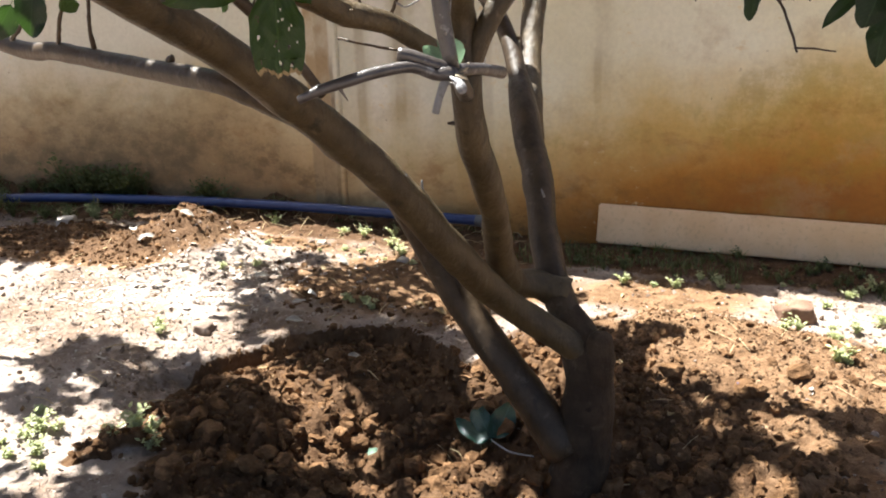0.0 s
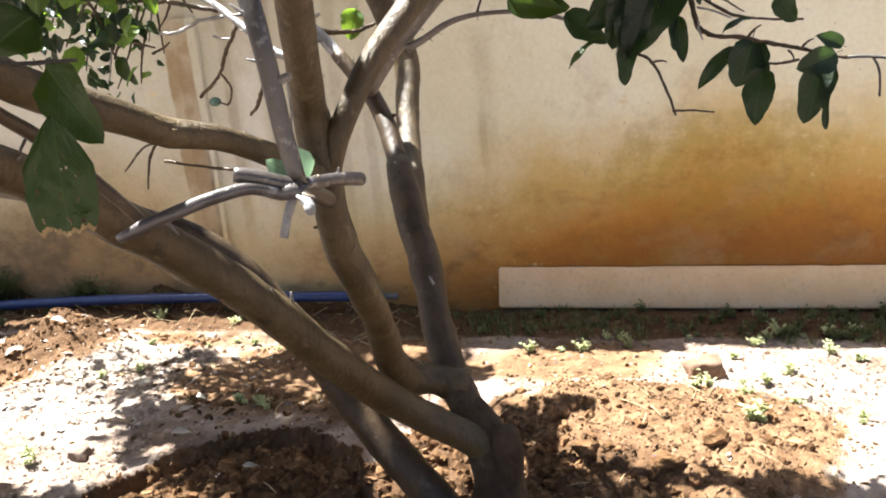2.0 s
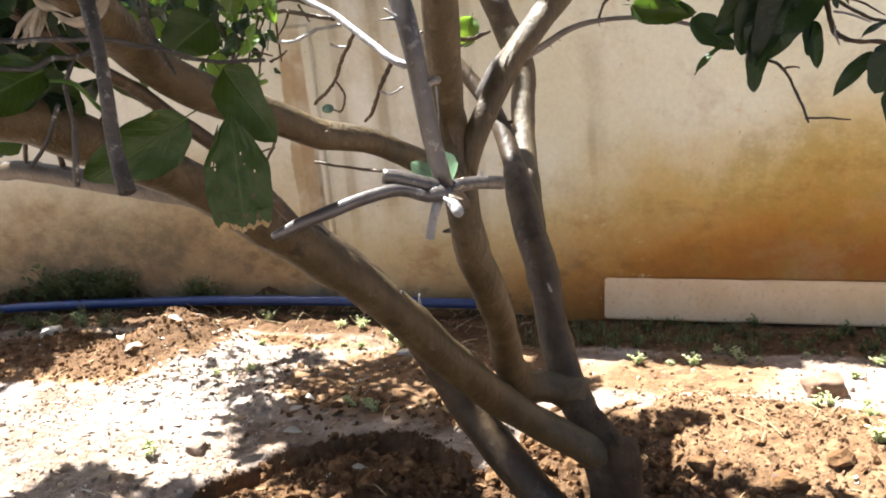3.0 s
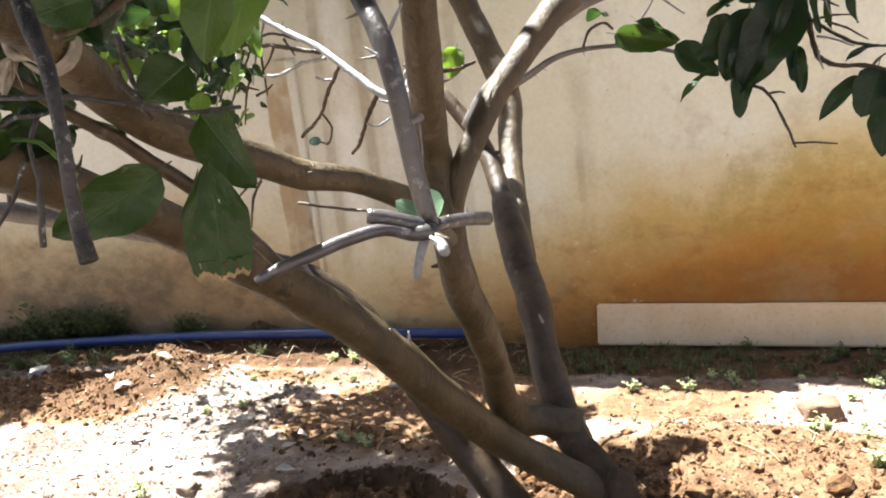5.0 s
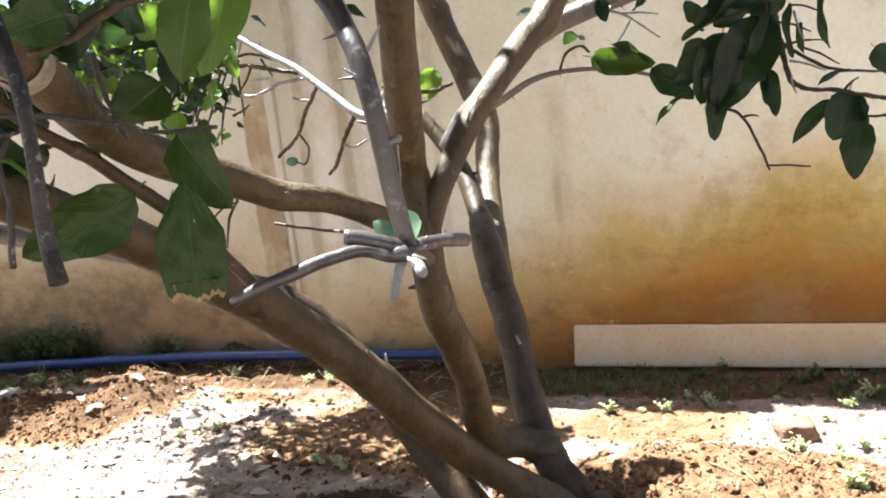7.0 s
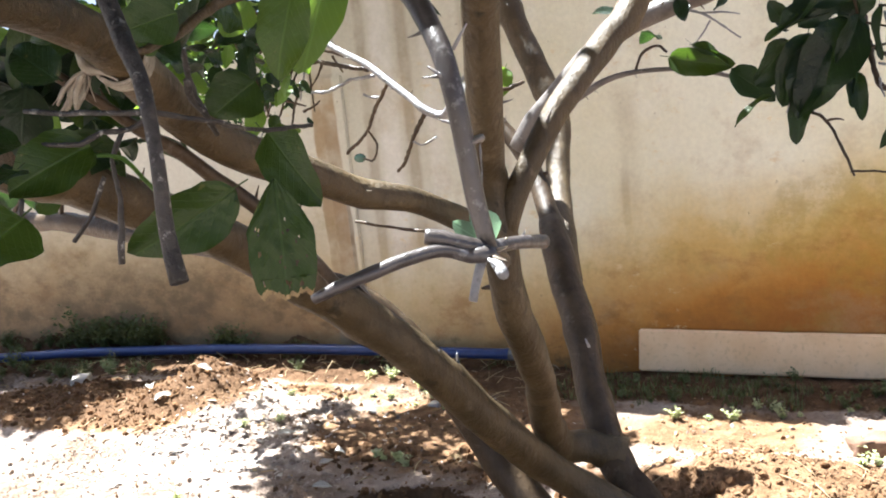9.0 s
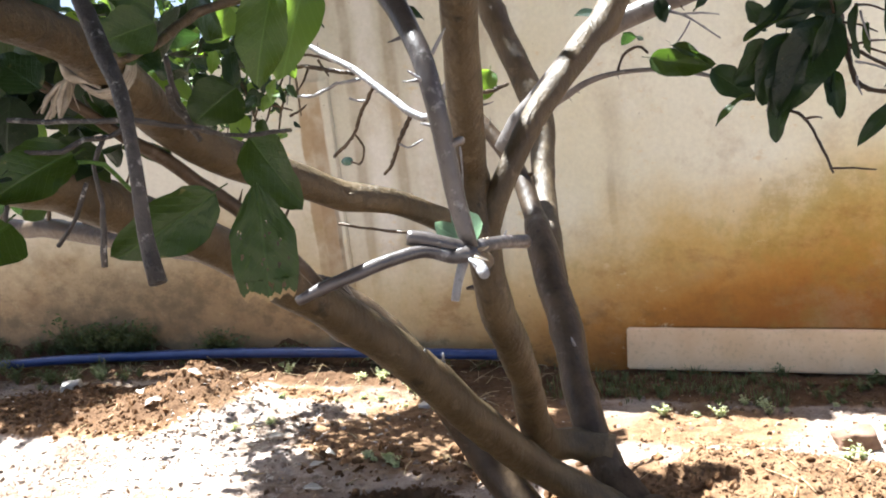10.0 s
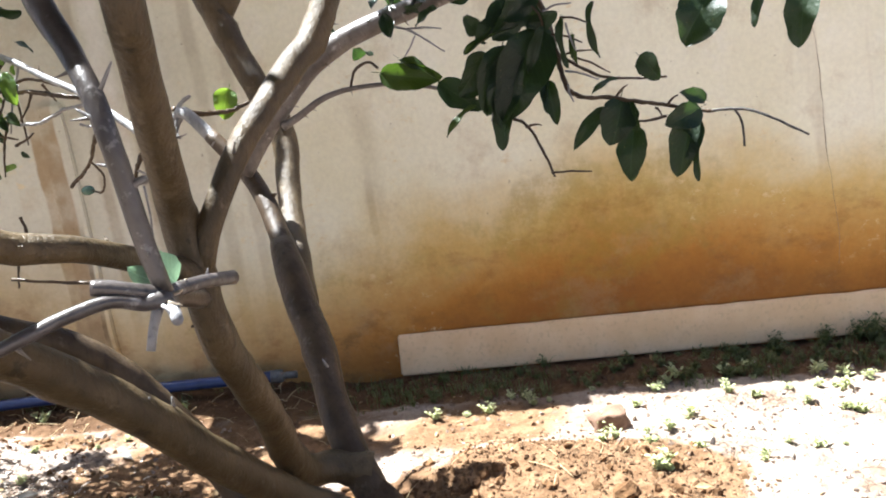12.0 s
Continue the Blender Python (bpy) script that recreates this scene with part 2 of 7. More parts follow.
def clod_material(name, low, high):
    m, n, l, s = nodes_of(name)
    geo = n.new("ShaderNodeNewGeometry")
    pos = geo.outputs["Position"]
    mid, fine = tex(n, l, 25, 8, 0.65, pos), tex(n, l, 140, 5, 0.6, pos)
    c = mix(n, l, smooth(n, l, mid.outputs["Fac"], 0.35, 0.68), low, high)
    r = ramp(n, [(0, (0.75, 0.75, 0.75)), (0.8, (1.1, 1.1, 1.1)), (1, (1.5, 1.55, 1.6))])
    l.new(geo.outputs["Random Per Island"], r.inputs[0])
    c = mix(n, l, 1.0, c, r.outputs[0], "MULTIPLY")
    l.new(c, s.inputs["Base Color"])
    s.inputs["Roughness"].default_value = 0.96
    s.inputs["Specular IOR Level"].default_value = 0.15
    bump(n, l, s, math_node(n, l, "ADD", mid.outputs["Fac"], math_node(n, l, "MULTIPLY", fine.outputs["Fac"], 0.6)), 0.9, 0.01)
    return m


def bark_material(name, low, high, pale, stretch=(1, 1, 0.25), speck=32, amount=0.7, rough=0.6, spec=0.45, relief=0.005):
    m, n, l, s = nodes_of(name)
    geo = n.new("ShaderNodeNewGeometry")
    pos = geo.outputs["Position"]
    ridges = tex(n, l, 70, 6, 0.6, pos, stretch)
    mid = tex(n, l, 14, 7, 0.62, pos)
    fine = tex(n, l, 220, 4, 0.6, pos)
    c = mix(n, l, smooth(n, l, mid.outputs["Fac"], 0.35, 0.65), low, high)
    c = mix(n, l, smooth(n, l, ridges.outputs["Fac"], 0.52, 0.72, 0, 0.55), c, tuple(v * 0.55 for v in low))
    lich = tex(n, l, speck, 6, 0.7, pos)
    c = mix(n, l, smooth(n, l, lich.outputs["Fac"], 0.58, 0.66, 0, amount), c, pale)
    scar = tex(n, l, 20, 5, 0.6, pos)
    c = mix(n, l, smooth(n, l, scar.outputs["Fac"], 0.62, 0.70, 0, 0.75), c, tuple(v * 0.35 for v in low))
    lent = n.new("ShaderNodeTexVoronoi")
    lent.inputs["Scale"].default_value = 85
    l.new(pos, lent.inputs["Vector"])
    c = mix(n, l, smooth(n, l, lent.outputs["Distance"], 0.22, 0.12, 0, 0.35), c, tuple(v * 0.5 for v in low))
    l.new(c, s.inputs["Base Color"])
    s.inputs["Roughness"].default_value = rough
    s.inputs["Specular IOR Level"].default_value = spec
    h = math_node(n, l, "ADD", ridges.outputs["Fac"], math_node(n, l, "MULTIPLY", fine.outputs["Fac"], 0.4))
    h = math_node(n, l, "ADD", h, math_node(n, l, "MULTIPLY", mid.outputs["Fac"], 0.8))
    bump(n, l, s, h, 0.9, relief)
    return m


def leaf_material(name, dark, light, back, through_light, gloss=0.38):
    m, n, l, s = nodes_of(name)
    info = n.new("ShaderNodeObjectInfo")
    geo = n.new("ShaderNodeNewGeometry")
    pos = geo.outputs["Position"]
    rnd = math_node(n, l, "FRACT", math_node(n, l, "ADD", info.outputs["Random"], geo.outputs["Random Per Island"]))
    c = mix(n, l, rnd, dark, light)
    mott = tex(n, l, 45, 5, 0.6, pos)
    c = mix(n, l, smooth(n, l, mott.outputs["Fac"], 0.42, 0.70, 0, 0.42), c, back)
    gen = n.new("ShaderNodeTexCoord").outputs["Generated"]
    gx = n.new("ShaderNodeSeparateXYZ")
    l.new(gen, gx.inputs[0])
    off = math_node(n, l, "ABSOLUTE", math_node(n, l, "SUBTRACT", gx.outputs["Y"], 0.5))
    rib = smooth(n, l, off, 0.03, 0.008)
    side = math_node(n, l, "SINE", math_node(n, l, "MULTIPLY", math_node(n, l, "SUBTRACT", gx.outputs["X"], math_node(n, l, "MULTIPLY", off, 0.7)), 58))
    veins = math_node(n, l, "MAXIMUM", rib, smooth(n, l, side, 0.86, 1.0, 0, 0.45))
    c = mix(n, l, math_node(n, l, "MULTIPLY", veins, 0.34), c, tuple(2.4 * v + 0.012 for v in light))
    spot = smooth(n, l, tex(n, l, 150, 3, 0.5, pos).outputs["Fac"], 0.68, 0.74, 0, 0.7)
    c = mix(n, l, spot, c, (0.16, 0.13, 0.05))
    l.new(c, s.inputs["Base Color"])
    s.inputs["Roughness"].default_value = gloss
    s.inputs["Specular IOR Level"].default_value = 0.45
    pucker = math_node(n, l, "ADD", tex(n, l, 130, 4, 0.55, pos).outputs["Fac"], math_node(n, l, "MULTIPLY", mott.outputs["Fac"], 1.6))
    bump(n, l, s, math_node(n, l, "SUBTRACT", pucker, math_node(n, l, "MULTIPLY", veins, 0.35)), 0.45, 0.004)
    tr = n.new("ShaderNodeBsdfTranslucent")
    tr.inputs["Color"].default_value = (*through_light, 1)
    sh = n.new("ShaderNodeMixShader")
    sh.inputs[0].default_value = 0.32
    l.new(s.outputs[0], sh.inputs[1])
    l.new(tr.outputs[0], sh.inputs[2])
    l.new(sh.outputs[0], n["Material Output"].inputs["Surface"])
    return m


def plain_material(name, a, b, scale, rough=0.8, bumpy=0.4, dist=0.005, spec=0.4):
    m, n, l, s = nodes_of(name)
    geo = n.new("ShaderNodeNewGeometry")
    pos = geo.outputs["Position"]
    t1, t2 = tex(n, l, scale, 7, 0.6, pos), tex(n, l, scale * 9, 5, 0.6, pos)
    c = mix(n, l, smooth(n, l, t1.outputs["Fac"], 0.35, 0.68), a, b)
    c = mix(n, l, smooth(n, l, t2.outputs["Fac"], 0.5, 0.75, 0, 0.4), c, tuple(v * 0.6 for v in a))
    l.new(c, s.inputs["Base Color"])
    s.inputs["Roughness"].default_value, s.inputs["Specular IOR Level"].default_value = rough, spec
    bump(n, l, s, math_node(n, l, "ADD", t1.outputs["Fac"], math_node(n, l, "MULTIPLY", t2.outputs["Fac"], 0.5)), bumpy, dist)
    return m


PLASTER = plaster_material()
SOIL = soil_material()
CLOD = clod_material("soil_clod", (0.085, 0.044, 0.019), (0.195, 0.109, 0.052))
CLOD_DRY = clod_material("dry_soil_clod", (0.122, 0.071, 0.036), (0.240, 0.152, 0.086))
CRUST_BIT = clod_material("pale_crust_bit", (0.17, 0.122, 0.088), (0.37, 0.30, 0.245))
BARK = bark_material("citrus_bark_brown", (0.059, 0.039, 0.015), (0.104, 0.071, 0.031), (0.21, 0.155, 0.095), amount=0.35, rough=0.5, spec=0.5)
# darker bark for trunk and collar, whose shade is in this colour
BARK_BASE = bark_material("shaded_base_bark", (0.045, 0.029, 0.017), (0.086, 0.057, 0.034), (0.16, 0.12, 0.08), amount=0.35, rough=0.8, spec=0.25)
BARK_GREY = bark_material("citrus_bark_grey", (0.105, 0.091, 0.081), (0.20, 0.18, 0.165), (0.40, 0.38, 0.36), rough=0.36, spec=0.7, relief=0.003)
BARK_DARK = bark_material("citrus_bark_dark", (0.046, 0.030, 0.016), (0.085, 0.057, 0.032), (0.20, 0.165, 0.125), amount=0.3, rough=0.45, spec=0.35, relief=0.003)
BARK_SHEEN = bark_material("smooth_grey_bark", (0.048, 0.039, 0.034), (0.088, 0.075, 0.069), (0.34, 0.32, 0.31), amount=0.45, rough=0.33, spec=0.8, relief=0.002)
# pale dry twigs; on one limb and two stubs sunlight is in the colour
BARK_PALE = bark_material("pale_sunlit_dry_twig", (0.20, 0.195, 0.195), (0.32, 0.315, 0.315), (0.45, 0.45, 0.45), rough=0.45, spec=0.7)
BARK_DEAD = bark_material("lichened_dead_wood", (0.03, 0.026, 0.022), (0.06, 0.053, 0.046), (0.30, 0.29, 0.26), (1, 1, 1), 120, 0.9)
CUTWOOD = plain_material("cut_wood", (0.60, 0.50, 0.36), (0.72, 0.64, 0.50), 60, 0.8)
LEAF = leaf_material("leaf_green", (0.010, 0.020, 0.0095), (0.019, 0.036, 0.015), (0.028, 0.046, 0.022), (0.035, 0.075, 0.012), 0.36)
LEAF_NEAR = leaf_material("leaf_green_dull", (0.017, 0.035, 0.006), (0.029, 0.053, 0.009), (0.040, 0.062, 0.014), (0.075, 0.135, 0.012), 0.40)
# lime copy of the leaf green: sun through the blades is in its colour
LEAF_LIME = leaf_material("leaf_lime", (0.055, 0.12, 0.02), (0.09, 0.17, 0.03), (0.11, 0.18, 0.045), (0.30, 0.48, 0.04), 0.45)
LEAF_DRY = leaf_material("leaf_dry", (0.30, 0.20, 0.09), (0.42, 0.32, 0.17), (0.25, 0.15, 0.06), (0.35, 0.22, 0.07), 0.7)
# pale leaves at the stub node: their sunlight is put into the base colour
LEAF_PALE = leaf_material("leaf_pale_mint", (0.16, 0.27, 0.19), (0.22, 0.34, 0.25), (0.24, 0.36, 0.28), (0.25, 0.40, 0.22), 0.5)
LEAF_OLIVE = leaf_material("leaf_olive", (0.052, 0.095, 0.017), (0.075, 0.125, 0.022), (0.085, 0.13, 0.03), (0.17, 0.26, 0.03), 0.4)
LEAF_BLEACHED = leaf_material("leaf_bleached", (0.40, 0.37, 0.31), (0.54, 0.51, 0.45), (0.38, 0.34, 0.27), (0.35, 0.32, 0.25), 0.7)
# dark weed green: the wall's shade on weeds and grass is in its colour
WEED_DARK_SHADED = leaf_material("weed_dark_shaded", (0.075, 0.095, 0.032), (0.15, 0.175, 0.065), (0.18, 0.165, 0.085), (0.12, 0.155, 0.035), 0.65)
# teal base colour stands in for the sky reflected on the sprig's leaves
LEAF_TEAL = leaf_material("leaf_teal", (0.022, 0.062, 0.046), (0.040, 0.092, 0.068), (0.05, 0.10, 0.075), (0.03, 0.09, 0.03), 0.2)
STRAW = plain_material("dry_straw", (0.34, 0.25, 0.13), (0.48, 0.38, 0.22), 70, 0.85)
# paler copy of the weed green, with the open sun put into its colour
WEED_SUNLIT = leaf_material("weed_green_sunlit", (0.33, 0.37, 0.17), (0.52, 0.54, 0.31), (0.48, 0.48, 0.31), (0.44, 0.48, 0.20), 0.75)
STONE = plain_material("slab_stone", (0.74, 0.520, 0.295), (0.81, 0.60, 0.37), 7, 0.75, 0.15)
PIPE = plain_material("blue_plastic", (0.020, 0.040, 0.135), (0.032, 0.058, 0.175), 25, 0.32, 0.1, 0.002, 0.5)
METAL = plain_material("grey_fitting", (0.10, 0.10, 0.10), (0.17, 0.17, 0.17), 80, 0.4)
BRICK = plain_material("weathered_brick", (0.165, 0.095, 0.060), (0.245, 0.150, 0.098), 30, 0.9, 0.8, 0.01)
CHIP = plain_material("pale_chip", (0.48, 0.42, 0.35), (0.60, 0.54, 0.46), 60, 0.85)
DULL_STONE = plain_material("dull_brown_stone", (0.13, 0.09, 0.065), (0.20, 0.15, 0.115), 40, 0.9)
LITTER = plain_material("bleached_litter", (0.40, 0.34, 0.28), (0.55, 0.49, 0.42), 60, 0.85)
FIBRE = plain_material("straw_fibre", (0.27, 0.235, 0.18), (0.40, 0.36, 0.29), 90, 0.8)
FRUIT = plain_material("green_fruit", (0.07, 0.15, 0.12), (0.10, 0.20, 0.15), 50, 0.15, 0.4, 0.005, 0.7)


# ---- builders ----
def bm_object(name, bm, material, parent=None, label="", flat=False):
    me = bpy.data.meshes.new(name)
    bm.to_mesh(me)
    bm.free()
    if not flat:
        me.polygons.foreach_set("use_smooth", [True] * len(me.polygons))
    for mat in material if isinstance(material, (list, tuple)) else [material]:
        me.materials.append(mat)
    ob = new(name, me)
    ob.parent = parent
    if label:
        ob["label"] = label
    return ob


def part(name, bm, material, parent, label=""):
    return bm_object(name, bm, material, parent, label)


def mesh_object(name, verts, faces, material, parent=None, smooth_faces=True):
    me = bpy.data.meshes.new(name)
    me.from_pydata(verts, [], faces)
    if smooth_faces:
        me.polygons.foreach_set("use_smooth", [True] * len(me.polygons))
    me.materials.append(material)
    ob = new(name, me)
    ob.parent = parent
    return ob


def spline(points, step=0.02):
    """Catmull-Rom through rows of x, y, z, radius."""
    p = np.array(points, float)
    p = np.vstack([2 * p[0] - p[1], p, 2 * p[-1] - p[-2]])
    p[:, 3] = np.abs(p[:, 3])
    out = []
    for a, b, c, d in zip(p[:-3], p[1:-2], p[2:-1], p[3:]):
        k = max(2, int(np.linalg.norm(c[:3] - b[:3]) / step))
        for i in range(k):
            u = i / k
            out.append(0.5 * (2 * b + (c - a) * u + (2 * a - 5 * b + 4 * c - d) * u * u + (3 * b - a - 3 * c + d) * u ** 3))
    out.append(p[-2])
    return np.array(out)


def tube(bm, points, sides=12, step=0.02, knobbly=0.06, seed=0, cut_first=False, cut_last=False, jag=0.0):
    """A limb swept along a smooth line, with an uneven girth. Cut ends carry material 1."""
    rows = spline(points, step)
    rng = random.Random(seed * 7 + len(rows))
    if jag:
        shift = np.zeros(3)
        for row in rows[1:-1]:
            shift = 0.7 * shift + np.array([rng.uniform(-1, 1) for _ in range(3)]) * row[3] * jag
            row[:3] += shift
            row[3] *= rng.uniform(0.85, 1.2)
    lumps = []
    if seed:
        for _ in range(int(len(rows) * step / 0.10) + 2):
            c = rows[rng.randrange(len(rows))]
            d = Vector((rng.uniform(-1, 1), rng.uniform(-1, 1), rng.uniform(-1, 1))).normalized()
            lumps.append((Vector(c[:3]) + d * c[3], c[3] * rng.uniform(0.35, 0.8), rng.uniform(0.08, 0.28)))
    rings, side = [], None
    for i, (x, y, z, r) in enumerate(rows):
        a, b = rows[max(i - 1, 0)][:3], rows[min(i + 1, len(rows) - 1)][:3]
        ahead = Vector(b - a).normalized()
        side = (side or ahead.orthogonal()) - ahead * (side or ahead.orthogonal()).dot(ahead)
        side.normalize()
        up = ahead.cross(side)
        ring = []
        for k in range(sides):
            w = 2 * math.pi * k / sides
            d = side * math.cos(w) + up * math.sin(w)
            c = Vector((x, y, z))
            q = 1 + knobbly * (noise.noise((c + d * r) * 14 + Vector((seed * 3.1, 0, 0))) * 1.3 + noise.noise((c + d * r) * 45) * 0.7)
            v = c + d * r
            q += sum(h * math.exp(-((v - lc).length / lr) ** 2) for lc, lr, h in lumps)
            ring.append(bm.verts.new(c + d * r * q))
        rings.append(ring)
    for a, b in zip(rings, rings[1:]):
        for k in range(sides):
            bm.faces.new((a[k], a[(k + 1) % sides], b[(k + 1) % sides], b[k]))
    for ring, cut, flip in ((rings[0], cut_first, True), (rings[-1], cut_last, False)):
        f = bm.faces.new(ring[::-1] if flip else ring)
        f.material_index = 1 if cut else 0
    return bm


def knot(bm, at, direction, r, length):
    """A short pruned spur or thorn base."""
    d = Vector(direction).normalized()
    a = Vector(at)
    tube(bm, [(*a, r), (*(a + d * length * 0.6), r * 0.8), (*(a + d * length), r * 0.35)], 7, 0.01, 0.1)


def box(bm, lo, hi, bevel=0.0, segments=2):
    m = Matrix.Translation([(a + b) / 2 for a, b in zip(lo, hi)]) @ Matrix.Diagonal([b - a for a, b in zip(lo, hi)] + [1])
    made = bmesh.ops.create_cube(bm, size=1, matrix=m)["verts"]
    if bevel:
        bmesh.ops.bevel(bm, geom=list({e for v in made for e in v.link_edges}), offset=bevel, segments=segments, affect="EDGES")


def fbm(x, y, scale, octaves=4, seed=0):
    """Value noise in about -1 to 1 on arrays."""
    out, amp, total = 0, 1.0, 0.0
    for o in range(octaves):
        u, v = x * scale * 2 ** o + 17.3 * o + seed, y * scale * 2 ** o - 9.7 * o + seed * 2
        i, j = np.floor(u), np.floor(v)
        fu, fv = u - i, v - j
        fu, fv = fu * fu * (3 - 2 * fu), fv * fv * (3 - 2 * fv)

        def h(a, b):
            s = np.sin(a * 127.1 + b * 311.7 + o * 74.7) * 43758.5453
            return (s - np.floor(s)) * 2 - 1

        out = out + amp * ((h(i, j) * (1 - fu) + h(i + 1, j) * fu) * (1 - fv) + (h(i, j + 1) * (1 - fu) + h(i + 1, j + 1) * fu) * fv)
        total += amp
        amp *= 0.5
    return out / total


def worley(x, y, cell, seed=0):
    """Distance to the nearest of scattered seeds, in cells, and that seed's own random number."""
    u, v = x / cell, y / cell
    i, j = np.floor(u), np.floor(v)
    best, tone = np.full(np.shape(u), 9.0), np.zeros(np.shape(u))

    def h(a, b, k):
        q = np.sin(a * 127.1 + b * 311.7 + k * 74.7 + seed * 19.19) * 43758.5453
        return q - np.floor(q)

    for di in (-1, 0, 1):
        for dj in (-1, 0, 1):
            a, b = i + di, j + dj
            d = np.hypot(a + h(a, b, 1) - u, b + h(a, b, 2) - v)
            near = d < best
            best = np.where(near, d, best)
            tone = np.where(near, h(a, b, 3), tone)
    return best, tone


def lumps_at(x, y, cell, seed):
    """Rounded clods packed side by side, 0 to 1."""
    wx, wy = x + 0.35 * cell * fbm(x, y, 0.9 / cell, 2, seed), y + 0.35 * cell * fbm(x, y, 0.9 / cell, 2, seed + 4)
    d, tone = worley(wx, wy, cell, seed)
    return np.sqrt(np.clip(1 - (d / 0.72) ** 2, 0, 1)) * (0.25 + 0.75 * tone)


def pit_at(x, y):
    """1 inside the hole dug round the stem, 0 outside."""
    return np.maximum(np.exp(-(((x - 0.55) / 0.80) ** 2 + ((y - 1.80) / 0.58) ** 2) ** 2), np.exp(-(((x - 0.12) / 0.44) ** 2 + ((y - 1.56) / 0.38) ** 2) ** 2))


def past_rim(x, y):
    """How far a place lies inside the cut edge of the pit, in metres, and how sharp the edge is there, 0 to 1."""
    edge = 2.385 - 2.5 * (x - 0.11) ** 2 + 0.045 * fbm(x, y, 9, 3, 31)
    return edge - y, np.clip((x + 0.38) / 0.12, 0, 1) * np.clip((0.52 - x) / 0.14, 0, 1)


def loose_at(x, y):
    """How far the soil is dug and loose, 0 to 1."""
    wob = 0.25 * fbm(x, y, 3.0, 3, 5) + 0.10 * fbm(x, y, 14.0, 3, 8)
    pit = 1.15 - np.sqrt(((x - 0.72) / 0.88) ** 2 + ((y - 1.95) / 0.66) ** 2) + wob
    inside, sharp = past_rim(x, y)
    dug = sharp * np.clip(0.5 + inside / 0.035, 0, 1) * np.clip(3.2 - inside / 0.25, 0, 1)
    pit = np.maximum(pit - 0.55 * sharp * np.clip(0.5 - inside / 0.03, 0, 1), 0.8 - 9.8 * (1 - dug) ** 2)
    near = 1.05 - np.sqrt(((x - 0.20) / 0.38) ** 2 + ((y - 1.58) / 0.38) ** 2) + wob
    heap = 1.05 - np.sqrt(((x + 1.30) / 0.70) ** 2 + ((y - 2.83) / 0.33) ** 2) + wob
    # the garden past the trodden patch is dug soil
    beyond = 3 * np.clip((np.sqrt(((x - 0.2) / 2.9) ** 2 + ((y - 2.3) / 1.25) ** 2) - 1 + 0.5 * wob) / 0.15, 0, 1)
    # strip and patch also brown the ground where wall and crown shade fall
    strip = (y - 3.04) / 0.35 + 0.5 * wob
    patch = 0.36 - 0.30 * (((x - 0.10) / 0.55) ** 2 + ((y - 2.72) / 0.50) ** 2) + 0.5 * wob
    thin = 0.26 - 0.30 * (((x + 0.38) / 0.48) ** 2 + ((y - 3.02) / 0.17) ** 2) + 0.5 * wob
    rim = 0.27 - 0.20 * (((x - 0.85) / 0.50) ** 2 + ((y - 2.86) / 0.24) ** 2) + 0.4 * wob
    spill = 1.0 - np.sqrt(((x - 1.15) / 0.55) ** 2 + ((y - 2.38) / 0.37) ** 2) + 0.6 * wob
    return np.clip(np.maximum(np.maximum(np.maximum(np.maximum(pit, near), heap), strip), np.maximum(np.maximum(np.maximum(patch, thin), rim), spill)) * 2.6 + beyond, 0, 1)


